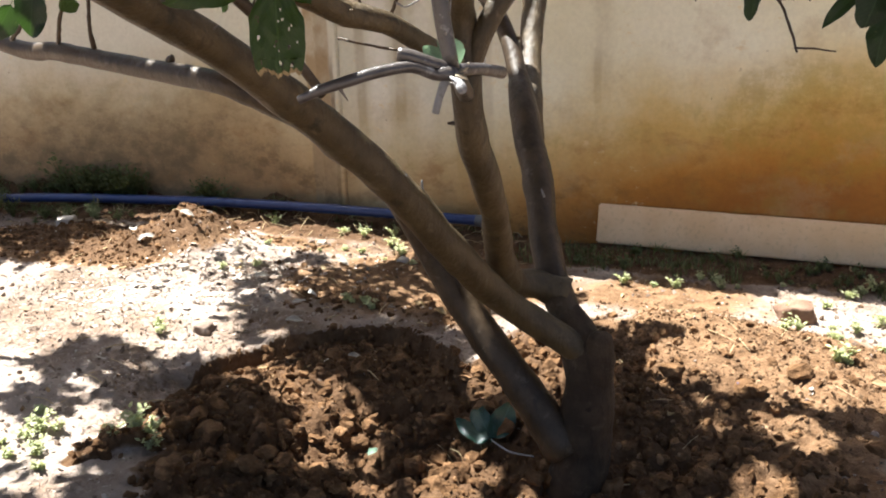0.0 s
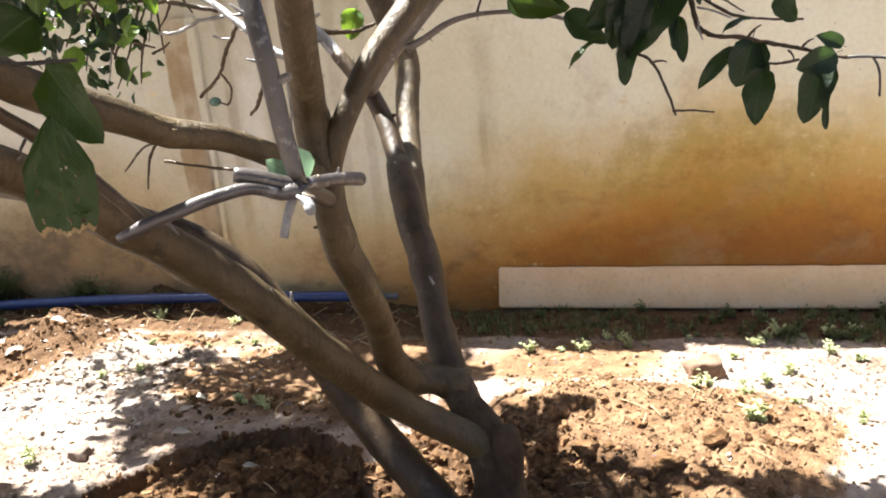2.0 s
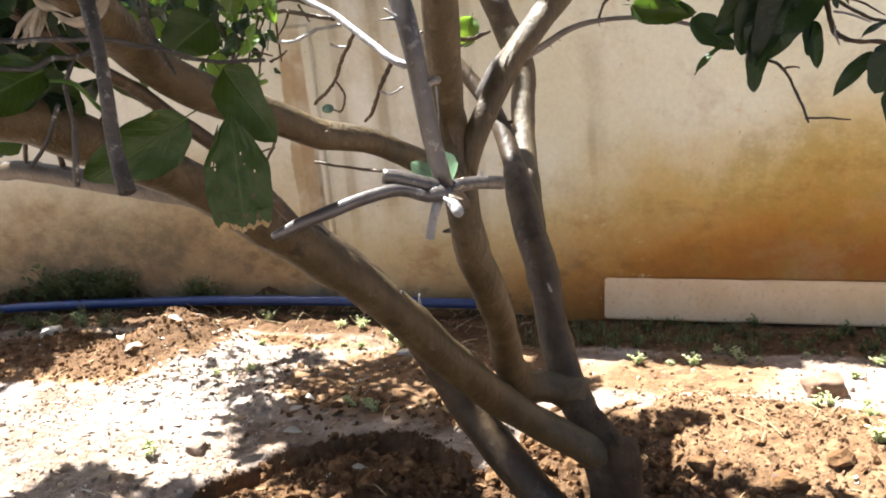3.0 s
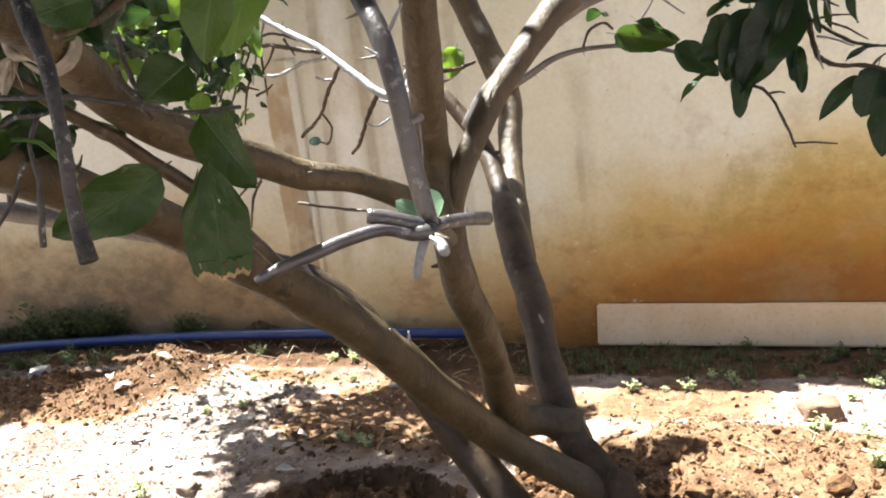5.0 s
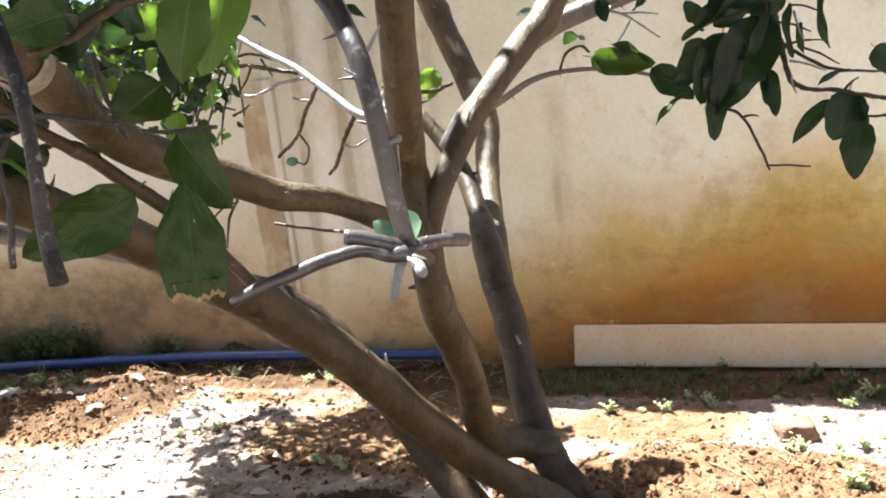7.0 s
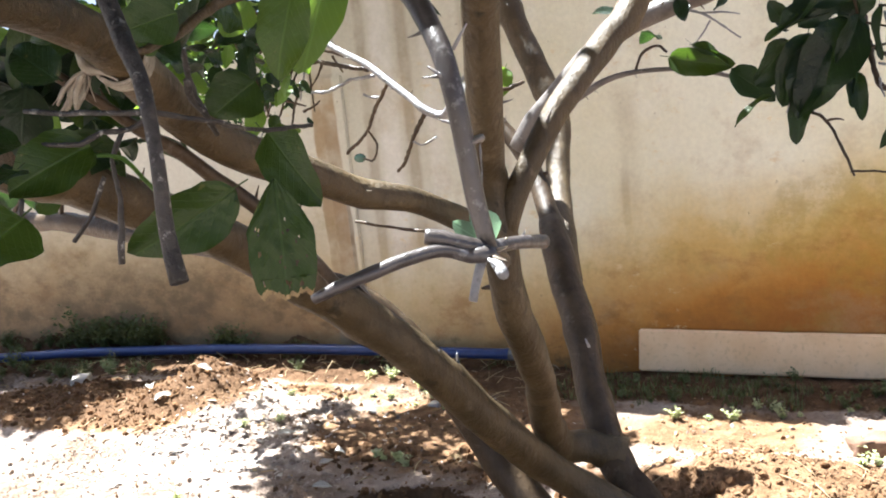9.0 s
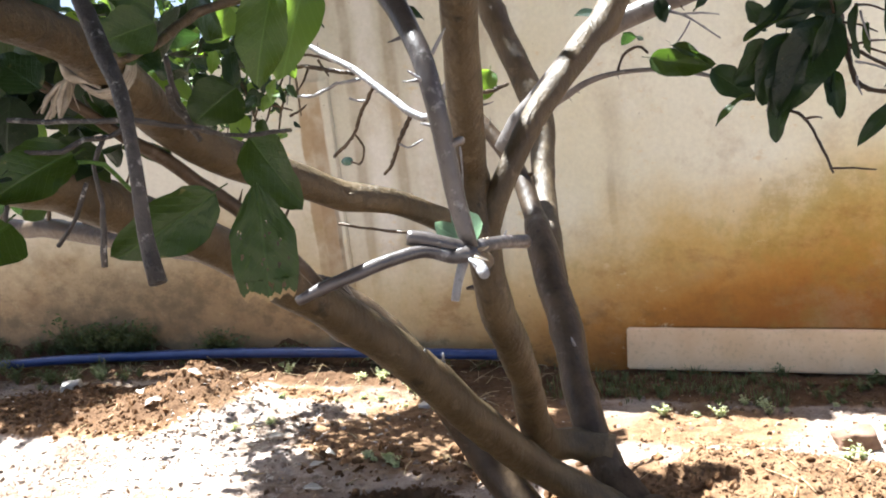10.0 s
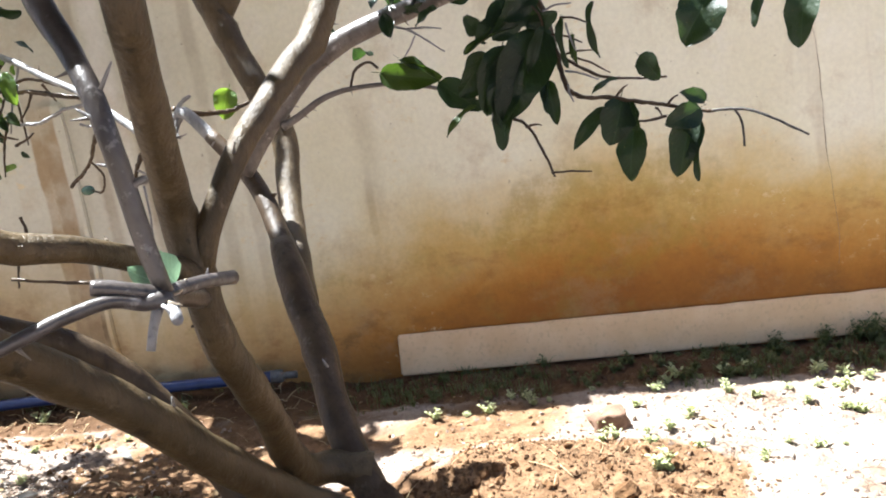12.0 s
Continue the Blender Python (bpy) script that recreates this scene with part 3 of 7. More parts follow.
def ground_z(x, y):
    x, y = np.asarray(x, float), np.asarray(y, float)
    z = -0.045 * (np.clip(x, -1.2, 5) - 0.6)
    z = z + (0.17 + 0.05 * fbm(x, y, 7, 3, 11)) * np.exp(-((x + 0.86) / 0.20) ** 2 - ((y - 2.85) / 0.15) ** 2)
    z = z + (0.04 + 0.03 * fbm(x, y, 6, 3, 13)) * np.exp(-((x + 1.45) / 0.38) ** 2 - ((y - 2.72) / 0.22) ** 2)
    z = z - 0.13 * np.exp(-(((x - 0.55) / 0.62) ** 2 + ((y - 1.72) / 0.38) ** 2) ** 1.3)
    z = z + 0.055 * np.exp(-((x - 0.98) / 0.36) ** 2 - ((y - 2.52) / 0.13) ** 2)
    z = z + 0.035 * np.exp(-((x - 1.25) / 0.30) ** 2 - ((y - 2.36) / 0.20) ** 2)
    # the crust breaks off along the edge of the pit
    inside, sharp = past_rim(x, y)
    step = np.clip(inside / 0.04, 0, 1)
    z = z - 0.075 * sharp * step * step * (3 - 2 * step) * np.exp(-np.clip(inside, 0, 9) / 0.22)
    bank = np.clip((y - 3.0) / 0.3, 0, 1) * np.clip((0.5 - x) / 0.4, 0, 1)
    z = z + 0.02 * bank * bank * (3 - 2 * bank)
    z = z + (0.07 + 0.08 * fbm(x, y, 9, 4, 19)) * np.clip((y - 3.35) / 0.05, 0, 1) * np.maximum(np.exp(-((x + 0.80) / 0.22) ** 2), np.clip((-1.3 - x) / 0.2, 0, 1))
    lo, pit = loose_at(x, y), pit_at(x, y)
    # fine relief, where it can be seen from near by
    fine = np.clip(1 - np.maximum(np.abs(x) - 2.7, 1.2 - y) / 0.5, 0, 1)
    dug = lo * lo * (3 - 2 * lo)
    z = z + fine * (0.012 * fbm(x, y, 4, 4, 1) - 0.022 * dug * pit)
    z = z + fine * dug * ((0.018 + 0.016 * pit) * fbm(x, y, 9, 3, 2) + (0.0045 + 0.0375 * pit) * lumps_at(x, y, 0.060, 3) + (0.0055 + 0.0115 * pit) * lumps_at(x, y, 0.027, 6) + 0.008 * np.abs(fbm(x, y, 40, 2, 3)))
    pebbly = np.clip(0.5 + 1.6 * fbm(x, y, 2.6, 2, 23), 0, 1)
    z = z + fine * (1 - dug) * (0.010 * fbm(x, y, 16, 3, 4) - 0.010 * np.abs(fbm(x, y, 34, 2, 7)) + 0.008 * pebbly * lumps_at(x, y, 0.024, 9))
    return z


# ---- ground, wall ----
def build_ground():
    def axis(lo, hi, step):
        inner = np.arange(lo, hi, step)
        far = 0.012 * 1.45 ** np.arange(1, 30)
        return np.concatenate([lo - far[::-1], inner, hi + far])

    xs, ys = axis(-2.6, 2.7, 0.0068), axis(1.25, 3.46, 0.0068)
    gx, gy = np.meshgrid(xs, ys)
    gz = ground_z(gx, gy)
    verts = np.stack([gx, gy, gz], -1).reshape(-1, 3)
    w, h = len(xs), len(ys)
    i = (np.arange(h - 1)[:, None] * w + np.arange(w - 1)[None]).ravel()
    faces = np.stack([i, i + 1, i + w + 1, i + w], -1)
    me = bpy.data.meshes.new("ground")
    me.from_pydata(verts.tolist(), [], faces.tolist())
    me.polygons.foreach_set("use_smooth", [True] * len(me.polygons))
    at = me.attributes.new("loose", "FLOAT", "POINT")
    at.data.foreach_set("value", loose_at(gx, gy).ravel().astype(np.float32))
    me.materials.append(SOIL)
    tagged(new("ground", me), "dry brown garden soil, dug loose around the tree", "ground", kind="structure")


build_ground()

WALL_Y = 3.42


def build_wall():
    """The garden wall; a projecting coping, unseen and sized to set the wall's shadow edge, runs along its older
    stretch.
    """
    bm = bmesh.new()
    box(bm, (-0.72, WALL_Y, -0.4), (9, WALL_Y + 0.23, 1.85))
    box(bm, (-9, WALL_Y, -0.4), (-0.72, WALL_Y + 0.23, 1.40))
    wall = bm_object("wall_north", bm, PLASTER, flat=True)
    tagged(wall, "weathered cream plaster garden wall stained ochre near the ground", "wall", kind="structure")
    bm = bmesh.new()
    box(bm, (-0.74, WALL_Y - 0.138, 1.852), (0.51, WALL_Y + 0.28, 1.92), 0.008)
    box(bm, (0.512, WALL_Y - 0.073, 1.852), (9, WALL_Y + 0.25, 1.92), 0.008)
    bm_object("coping", bm, PLASTER, wall, "plain projecting coping", flat=True)
    bm = bmesh.new()
    box(bm, (-0.566, WALL_Y - 0.014, -0.3), (-0.463, WALL_Y + 0.01, 1.20), 0.005, 2)
    bm_object("pilaster", bm, PLASTER, wall, "shallow plaster pilaster with worn edges", flat=True)
    bm = bmesh.new()
    pts, x = [], 2.17
    for k in range(26):
        z = 1.5 - k * 0.052
        x += 0.011 * noise.noise((k * 0.7, 3.3, 0)) + 0.0004
        pts.append((x + 0.006 * noise.noise((k * 2.3, 1.7, 0)), z, 0.0006 + 0.0016 * abs(noise.noise((k * 0.9, 9.1, 0)))))
    rows = [(bm.verts.new((px - w, WALL_Y - 0.0015, pz)), bm.verts.new((px + w, WALL_Y - 0.0015, pz))) for px, pz, w in pts]
    for a, b in zip(rows, rows[1:]):
        bm.faces.new((a[0], a[1], b[1], b[0]))
    part("crack", bm, plain_material("crack_dirt", (0.20, 0.16, 0.10), (0.30, 0.24, 0.15), 30, 0.95), wall, "hairline crack running down the plaster")


build_wall()



# ---- the lemon tree ----
tree = tagged(new("lemon_tree"), "multi-stemmed pruned lemon tree with grey-brown bark growing from dug soil", "tree")
tree.location = (0.765, 1.87, -0.1)
TREE_INV = Matrix.Translation((-0.765, -1.87, 0.1))


def limb(name, points, material=None, sides=14, label="", **more):
    """One limb of the tree as a part; points are x, y, z, radius."""
    bm = bmesh.new()
    tube(bm, points, sides, **more)
    ob = part(name, bm, [material or BARK, CUTWOOD], tree, label)
    ob.matrix_parent_inverse = TREE_INV
    return ob


T_LINE = [(0.702, 1.22, 0.866, 0.01), (0.692, 1.22, 0.922, 0.0112), (0.686, 1.22, 0.982, 0.0115), (0.679, 1.22, 1.042, 0.012), (0.663, 1.235, 1.096, 0.0128), (0.632, 1.27, 1.148, 0.0139), (0.603, 1.29, 1.201, 0.0152), (0.543, 1.29, 1.4, 0.011), (0.35, 1.4, 1.7, 0.008), (0.2, 1.6, 2, 0.006)]
N_LINE = [(0.655, 1.46, 0.843, 0.0189), (0.674, 1.46, 0.891, 0.0179), (0.697, 1.47, 0.936, 0.0178), (0.728, 1.5, 0.995, 0.0183), (0.762, 1.55, 1.047, 0.0196), (0.799, 1.62, 1.105, 0.0215), (0.837, 1.67, 1.157, 0.0228), (0.937, 1.77, 1.4, 0.016), (1.12, 1.95, 1.75, 0.011), (1.15, 2.2, 2, 0.007)]
W_LINE = [(0.461, 2.39, 0.911, 0.0232), (0.509, 2.38, 0.973, 0.0256), (0.573, 2.37, 1.037, 0.0246), (0.659, 2.36, 1.116, 0.0242), (0.752, 2.35, 1.171, 0.0258), (0.865, 2.33, 1.202, 0.0229), (0.961, 2.31, 1.221, 0.02), (1.078, 2.3, 1.243, 0.0173)]
P_LINE = [(0.582, 2.36, 1.003, 0.0106), (0.627, 2.36, 1.022, 0.0086), (0.689, 2.35, 1.052, 0.0072), (0.76, 2.34, 1.064, 0.0058), (0.867, 2.32, 1.058, 0.0051), (0.968, 2.3, 1.03, 0.0044), (1.051, 2.28, 0.986, 0.0038)]
B_LINE = [(0.394, 2.44, 0.987, 0.0162), (0.34, 2.47, 1.05, 0.0151), (0.288, 2.52, 1.077, 0.0148), (0.21, 2.6, 1.012, 0.0121), (0.146, 2.62, 1.031, 0.0123), (0.097, 2.65, 1.067, 0.0111), (0.015, 2.7, 1.124, 0.0107), (-0.075, 2.76, 1.185, 0.0102), (-0.194, 2.83, 1.244, 0.0099), (-0.309, 2.9, 1.306, 0.0095), (-0.445, 2.96, 1.373, 0.0089)]
V_LINE = [(0.651, 1.46, 0.835, 0.0255), (0.646, 1.46, 0.877, 0.0271), (0.644, 1.45, 0.928, 0.0251), (0.666, 1.385, 1.002, 0.0238), (0.684, 1.335, 1.074, 0.0232), (0.7, 1.29, 1.138, 0.023), (0.71, 1.26, 1.185, 0.0228), (0.7, 1.25, 1.45, 0.02), (0.6, 1.4, 1.75, 0.015), (0.45, 1.7, 2, 0.009)]
R1A_LINE = [(0.576, 2.22, 0.69, 0.0289), (0.535, 2.31, 0.768, 0.0253), (0.502, 2.37, 0.841, 0.0239), (0.455, 2.42, 0.912, 0.0215), (0.377, 2.45, 1.01, 0.0188)]
H_LINE = [(0.651, 1.46, 0.839, 0.0189), (0.628, 1.34, 0.888, 0.0165), (0.61, 1.22, 0.929, 0.0156), (0.574, 1.18, 0.942, 0.0176), (0.544, 1.12, 0.972, 0.0189), (0.513, 1.05, 1.002, 0.02), (0.5, 0.98, 1.037, 0.02), (0.517, 0.9, 1.075, 0.0193), (0.538, 0.82, 1.104, 0.0179), (0.553, 0.75, 1.116, 0.0159), (0.563, 0.68, 1.123, 0.0146)]
L1_LINE = [(0.815, 1.9, 0.1, 0.026), (0.772, 1.882, 0.192, 0.0315), (0.706, 1.865, 0.247, 0.0325), (0.647, 1.835, 0.296, 0.0325), (0.597, 1.765, 0.372, 0.033), (0.553, 1.62, 0.506, 0.0333), (0.507, 1.5, 0.637, 0.0323), (0.458, 1.42, 0.727, 0.0323), (0.417, 1.34, 0.797, 0.0305), (0.386, 1.26, 0.86, 0.0293), (0.363, 1.18, 0.911, 0.0281), (0.351, 1.08, 0.956, 0.0272), (0.338, 1, 0.994, 0.0265), (0.324, 0.92, 1.025, 0.0259), (0.204, 0.8, 1.175, 0.024), (0.024, 0.72, 1.525, 0.018), (-0.126, 0.57, 1.975, 0.01)]
S_LINE = [(0.539, 1.095, 0.841, 0.0053), (0.565, 1.1, 0.852, 0.0068), (0.598, 1.12, 0.862, 0.0075), (0.628, 1.15, 0.87, 0.0076), (0.659, 1.18, 0.873, 0.0081), (0.685, 1.2, 0.862, 0.0092), (0.703, 1.23, 0.858, 0.0101), (0.649, 1.46, 0.806, 0.0141)]
D1_LINE = [(0.555, 1.13, 0.843, 0.0064), (0.543, 1.11, 0.876, 0.0069), (0.519, 1.09, 0.914, 0.0074), (0.503, 1.06, 0.951, 0.0078), (0.488, 1.02, 0.984, 0.0074), (0.483, 0.98, 1.012, 0.0068), (0.474, 0.94, 1.035, 0.0057), (0.465, 0.9, 1.064, 0.005), (0.444, 0.86, 1.097, 0.0047)]
limb("trunk", [(0.749, 1.86, -0.335, 0.0995), (0.755, 1.86, -0.183, 0.0766), (0.775, 1.865, -0.038, 0.0623), (0.786, 1.88, 0.085, 0.0585), (0.783, 1.888, 0.155, 0.052), (0.768, 1.9, 0.205, 0.0455), (0.742, 1.922, 0.25, 0.038), (0.708, 1.955, 0.296, 0.022)], BARK_BASE, 18, knobbly=0.1, seed=1)
limb("limb", [(0.785, 1.89, 0.14, 0.038), (0.752, 1.91, 0.226, 0.0365), (0.722, 1.94, 0.271, 0.036), (0.69, 1.98, 0.324, 0.0355), (0.67, 2.01, 0.379, 0.0345), (0.651, 2.05, 0.438, 0.0345), (0.632, 2.1, 0.529, 0.0358), (0.599, 2.16, 0.607, 0.0362), (0.570, 2.22, 0.69, 0.0345), (0.551, 2.27, 0.745, 0.0282)], BARK_DARK, 16, seed=2)
limb("limb", R1A_LINE, BARK_DARK, 12, seed=3)
limb("limb", B_LINE, BARK_PALE, 12, seed=3)
limb("limb", [(0.6, 2.2, 0.612, 0.0261), (0.574, 2.3, 0.69, 0.0286), (0.546, 2.42, 0.772, 0.0294), (0.53, 2.52, 0.866, 0.0312), (0.526, 2.58, 0.952, 0.0341), (0.504, 2.6, 1.029, 0.035), (0.459, 2.62, 1.141, 0.0344), (0.407, 2.64, 1.27, 0.0346), (0.363, 2.66, 1.399, 0.034), (0.425, 2.665, 1.33, 0.032), (0.42, 2.67, 1.4, 0.03)], BARK, 14, seed=4, cut_last=True)
limb("limb", W_LINE, BARK_GREY, 12, seed=5)
limb("branch", P_LINE, BARK_GREY, 8, step=0.015)
limb("limb", [(0.728, 1.96, 0.302, 0.0351), (0.66, 1.95, 0.324, 0.034), (0.613, 1.9, 0.345, 0.0335), (0.611, 1.82, 0.412, 0.0315), (0.624, 1.73, 0.508, 0.0285), (0.64, 1.66, 0.56, 0.027), (0.65, 1.56, 0.651, 0.0271), (0.646, 1.5, 0.732, 0.0267), (0.648, 1.47, 0.799, 0.0259), (0.651, 1.46, 0.848, 0.0247)], BARK, 16, seed=6, knobbly=0.1)
limb("limb", V_LINE, BARK, 14, seed=7)
limb("limb", N_LINE, BARK, 14, seed=8)
limb("limb", H_LINE, BARK, 14, seed=9)
limb("limb", L1_LINE, BARK, 16, seed=10)
limb("limb", [(0.741, 1.84, -0.029, 0.0479), (0.689, 1.85, 0.051, 0.0442), (0.608, 1.87, 0.151, 0.0395), (0.497, 1.9, 0.28, 0.0374), (0.421, 1.9, 0.411, 0.032), (0.33, 1.86, 0.585, 0.0275), (0.25, 1.82, 0.68, 0.0262), (0.155, 1.78, 0.735, 0.0255), (0.033, 1.75, 0.796, 0.025), (-0.138, 1.80, 0.818, 0.024), (-0.32, 1.85, 0.84, 0.023), (-0.522, 1.9, 0.865, 0.022), (-0.74, 1.95, 0.89, 0.021), (-1.3, 2.0, 1.1, 0.018), (-2.4, 2.2, 1.6, 0.012), (-3, 2.8, 2.2, 0.006)], BARK_DARK, 14, seed=11)
limb("branch", D1_LINE, BARK_DARK, 9, seed=12)
limb("branch", S_LINE, BARK_SHEEN, 10, seed=13, step=0.01, cut_first=True)
limb("stub", [(0.641, 1.18, 0.89, 0.0085), (0.652, 1.185, 0.887, 0.0094), (0.677, 1.2, 0.876, 0.0095), (0.704, 1.22, 0.864, 0.01)], BARK_SHEEN, 10, seed=14, step=0.01)
limb("stub", [(0.701, 1.23, 0.864, 0.0087), (0.722, 1.28, 0.861, 0.0087), (0.74, 1.337, 0.851, 0.0091)], BARK_SHEEN, 10, seed=15, step=0.01)
limb("stub", [(0.697, 1.21, 0.856, 0.0059), (0.692, 1.195, 0.836, 0.0052), (0.688, 1.184, 0.813, 0.0049)], BARK_PALE, 9, seed=16, step=0.01)
limb("stub", [(0.703, 1.22, 0.86, 0.0067), (0.721, 1.19, 0.848, 0.0071), (0.73, 1.17, 0.845, 0.0063)], BARK_PALE, 9, seed=17, step=0.01)
limb("limb", T_LINE, BARK_SHEEN, 12, seed=18, step=0.015)
limb("stub", [(0.688, 1.22, 0.982, 0.0046), (0.699, 1.22, 0.989, 0.0046), (0.701, 1.235, 0.99, 0.0053)], BARK_GREY, 8, seed=19, step=0.008, cut_last=True)
limb("branch", [(0.692, 0.64, 1.101, 0.0042), (0.704, 0.63, 1.086, 0.0044), (0.724, 0.61, 1.067, 0.0040), (0.736, 0.6, 1.053, 0.0033), (0.745, 0.59, 1.04, 0.0031), (0.753, 0.58, 1.018, 0.0029), (0.756, 0.575, 0.988, 0.0032), (0.762, 0.57, 0.969, 0.0038)], BARK_DEAD, 10, seed=20, step=0.008, knobbly=0.12, label="dead broken branch crusted with grey lichen")
THORNY = ((T_LINE, 9, 1), (N_LINE, 7, 2), (W_LINE, 8, 3), (P_LINE, 6, 4), (B_LINE, 12, 5), (V_LINE, 4, 6), (R1A_LINE, 4, 7), (H_LINE, 4, 8), (L1_LINE, 5, 9), (S_LINE, 5, 10), (D1_LINE, 4, 11))
limb("twig", [(1.051, 2.28, 0.986, 0.0038), (1.096, 2.26, 0.951, 0.0037), (1.142, 2.24, 0.929, 0.0037), (1.167, 2.2, 0.873, 0.003), (1.184, 2.137, 0.816, 0.0023)], BARK_DARK, 6, step=0.008, jag=0.28)
limb("twig", [(1.178, 2.14, 0.824, 0.0024), (1.217, 2.13, 0.823, 0.0023), (1.26, 2.13, 0.816, 0.0017)], BARK_DARK, 6, step=0.008, jag=0.28)
limb("twig", [(1.156, 2.3, 1.266, 0.0074), (1.208, 2.25, 1.169, 0.0066), (1.224, 2.22, 1.082, 0.006), (1.241, 2.18, 0.984, 0.0053), (1.318, 2.15, 0.958, 0.0046), (1.424, 2.12, 0.926, 0.004), (1.504, 2.09, 0.903, 0.0034)], BARK_DARK, 6, step=0.008, jag=0.28)
limb("twig", [(1.504, 2.09, 0.903, 0.0034), (1.545, 2.08, 0.901, 0.0033), (1.592, 2.06, 0.885, 0.0027), (1.669, 2.04, 0.833, 0.0022)], BARK_DEAD, 6, step=0.008, jag=0.28)
limb("twig", [(1.545, 2.08, 0.901, 0.0028), (1.556, 2.08, 0.874, 0.0022), (1.555, 2.07, 0.826, 0.0022)], BARK_DEAD, 6, step=0.008, jag=0.28)
limb("twig", [(1.227, 2.22, 1.064, 0.0042), (1.285, 2.2, 1.018, 0.0036), (1.338, 2.18, 0.994, 0.0029), (1.436, 2.15, 0.982, 0.0023)], BARK_DARK, 6, step=0.008, jag=0.28)
limb("twig", [(1.355, 2.13, 0.904, 0.0029), (1.387, 2.12, 0.902, 0.0029), (1.42, 2.11, 0.906, 0.0028)], BARK_DARK, 6, step=0.008, jag=0.28)
limb("twig", [(0.76, 2.34, 1.064, 0.0032), (0.779, 2.33, 1.102, 0.0032), (0.812, 2.32, 1.116, 0.0032), (0.834, 2.31, 1.099, 0.0032)], BARK_DARK, 6, step=0.008, jag=0.28)
limb("twig", [(1.208, 2.193, 1.153, 0.0026), (1.235, 2.183, 1.161, 0.0023), (1.266, 2.173, 1.159, 0.0014)], BARK_PALE, 5, step=0.008, jag=0.28)
limb("twig", [(1.219, 2.188, 1.105, 0.0026), (1.249, 2.178, 1.095, 0.0023), (1.278, 2.168, 1.077, 0.0014)], BARK_DARK, 5, step=0.008, jag=0.28)
limb("twig", [(1.224, 2.184, 1.057, 0.0026), (1.265, 2.174, 1.062, 0.0023), (1.298, 2.164, 1.058, 0.0014)], BARK_DARK, 5, step=0.008, jag=0.28)
limb("twig", [(1.237, 2.179, 1.026, 0.0026), (1.266, 2.169, 1.017, 0.0023), (1.301, 2.159, 0.998, 0.0015)], BARK_PALE, 5, step=0.008, jag=0.28)
limb("twig", [(1.252, 2.175, 1.053, 0.0026), (1.289, 2.165, 1.035, 0.0023), (1.325, 2.155, 1.008, 0.0014)], BARK_DARK, 5, step=0.008, jag=0.28)
limb("twig", [(1.24, 2.182, 1.135, 0.0026), (1.271, 2.172, 1.128, 0.0023), (1.294, 2.162, 1.114, 0.0014)], BARK_DARK, 5, step=0.008, jag=0.28)
limb("twig", [(1.239, 2.177, 0.997, 0.0026), (1.238, 2.167, 0.984, 0.0023), (1.244, 2.157, 0.961, 0.0015)], BARK_PALE, 5, step=0.008, jag=0.28)
limb("twig", [(1.401, 2.121, 0.925, 0.0026), (1.406, 2.111, 0.919, 0.0023), (1.409, 2.101, 0.904, 0.0014)], BARK_DARK, 5, step=0.008, jag=0.28)
limb("twig", [(1.14, 2.204, 0.922, 0.0027), (1.161, 2.194, 0.926, 0.0024), (1.173, 2.184, 0.922, 0.0015)], BARK_DARK, 5, step=0.008, jag=0.28)
limb("twig", [(1.087, 2.221, 0.973, 0.0027), (1.076, 2.211, 0.964, 0.0024), (1.07, 2.201, 0.946, 0.0015)], BARK_PALE, 5, step=0.008, jag=0.28)
limb("twig", [(1.329, 2.146, 0.957, 0.0026), (1.341, 2.136, 0.972, 0.0023), (1.352, 2.126, 0.979, 0.0014)], BARK_DARK, 5, step=0.008, jag=0.28)
limb("twig", [(1.204, 2.193, 1.125, 0.0026), (1.199, 2.183, 1.15, 0.0023), (1.186, 2.173, 1.166, 0.0014)], BARK_DARK, 5, step=0.008, jag=0.28)
limb("twig", [(1.25, 2.179, 1.122, 0.0026), (1.254, 2.169, 1.097, 0.0023), (1.263, 2.159, 1.062, 0.0014)], BARK_PALE, 5, step=0.008, jag=0.28)
limb("twig", [(1.423, 2.114, 0.926, 0.0026), (1.434, 2.104, 0.94, 0.0023), (1.443, 2.094, 0.944, 0.0014)], BARK_DARK, 5, step=0.008, jag=0.28)
limb("twig", [(-0.312, 2.93, 1.317, 0.0046), (-0.368, 2.94, 1.214, 0.0037), (-0.408, 2.95, 1.107, 0.0024)], BARK_PALE, 5, step=0.008, jag=0.28)
limb("twig", [(-0.354, 2.93, 1.249, 0.0047), (-0.357, 2.94, 1.157, 0.0038), (-0.361, 2.95, 1.064, 0.0024)], BARK_DARK, 5, step=0.008, jag=0.28)
limb("twig", [(-0.411, 2.93, 1.22, 0.0047), (-0.471, 2.94, 1.095, 0.0038), (-0.549, 2.95, 0.968, 0.0024)], BARK_DARK, 5, step=0.008, jag=0.28)
limb("twig", [(-0.389, 2.93, 1.161, 0.0047), (-0.432, 2.94, 1.072, 0.0038), (-0.46, 2.95, 0.979, 0.0024)], BARK_DARK, 5, step=0.008, jag=0.28)
limb("twig", [(-0.444, 2.93, 1.279, 0.0047), (-0.496, 2.94, 1.193, 0.0038), (-0.549, 2.95, 1.103, 0.0024)], BARK_PALE, 5, step=0.008, jag=0.28)
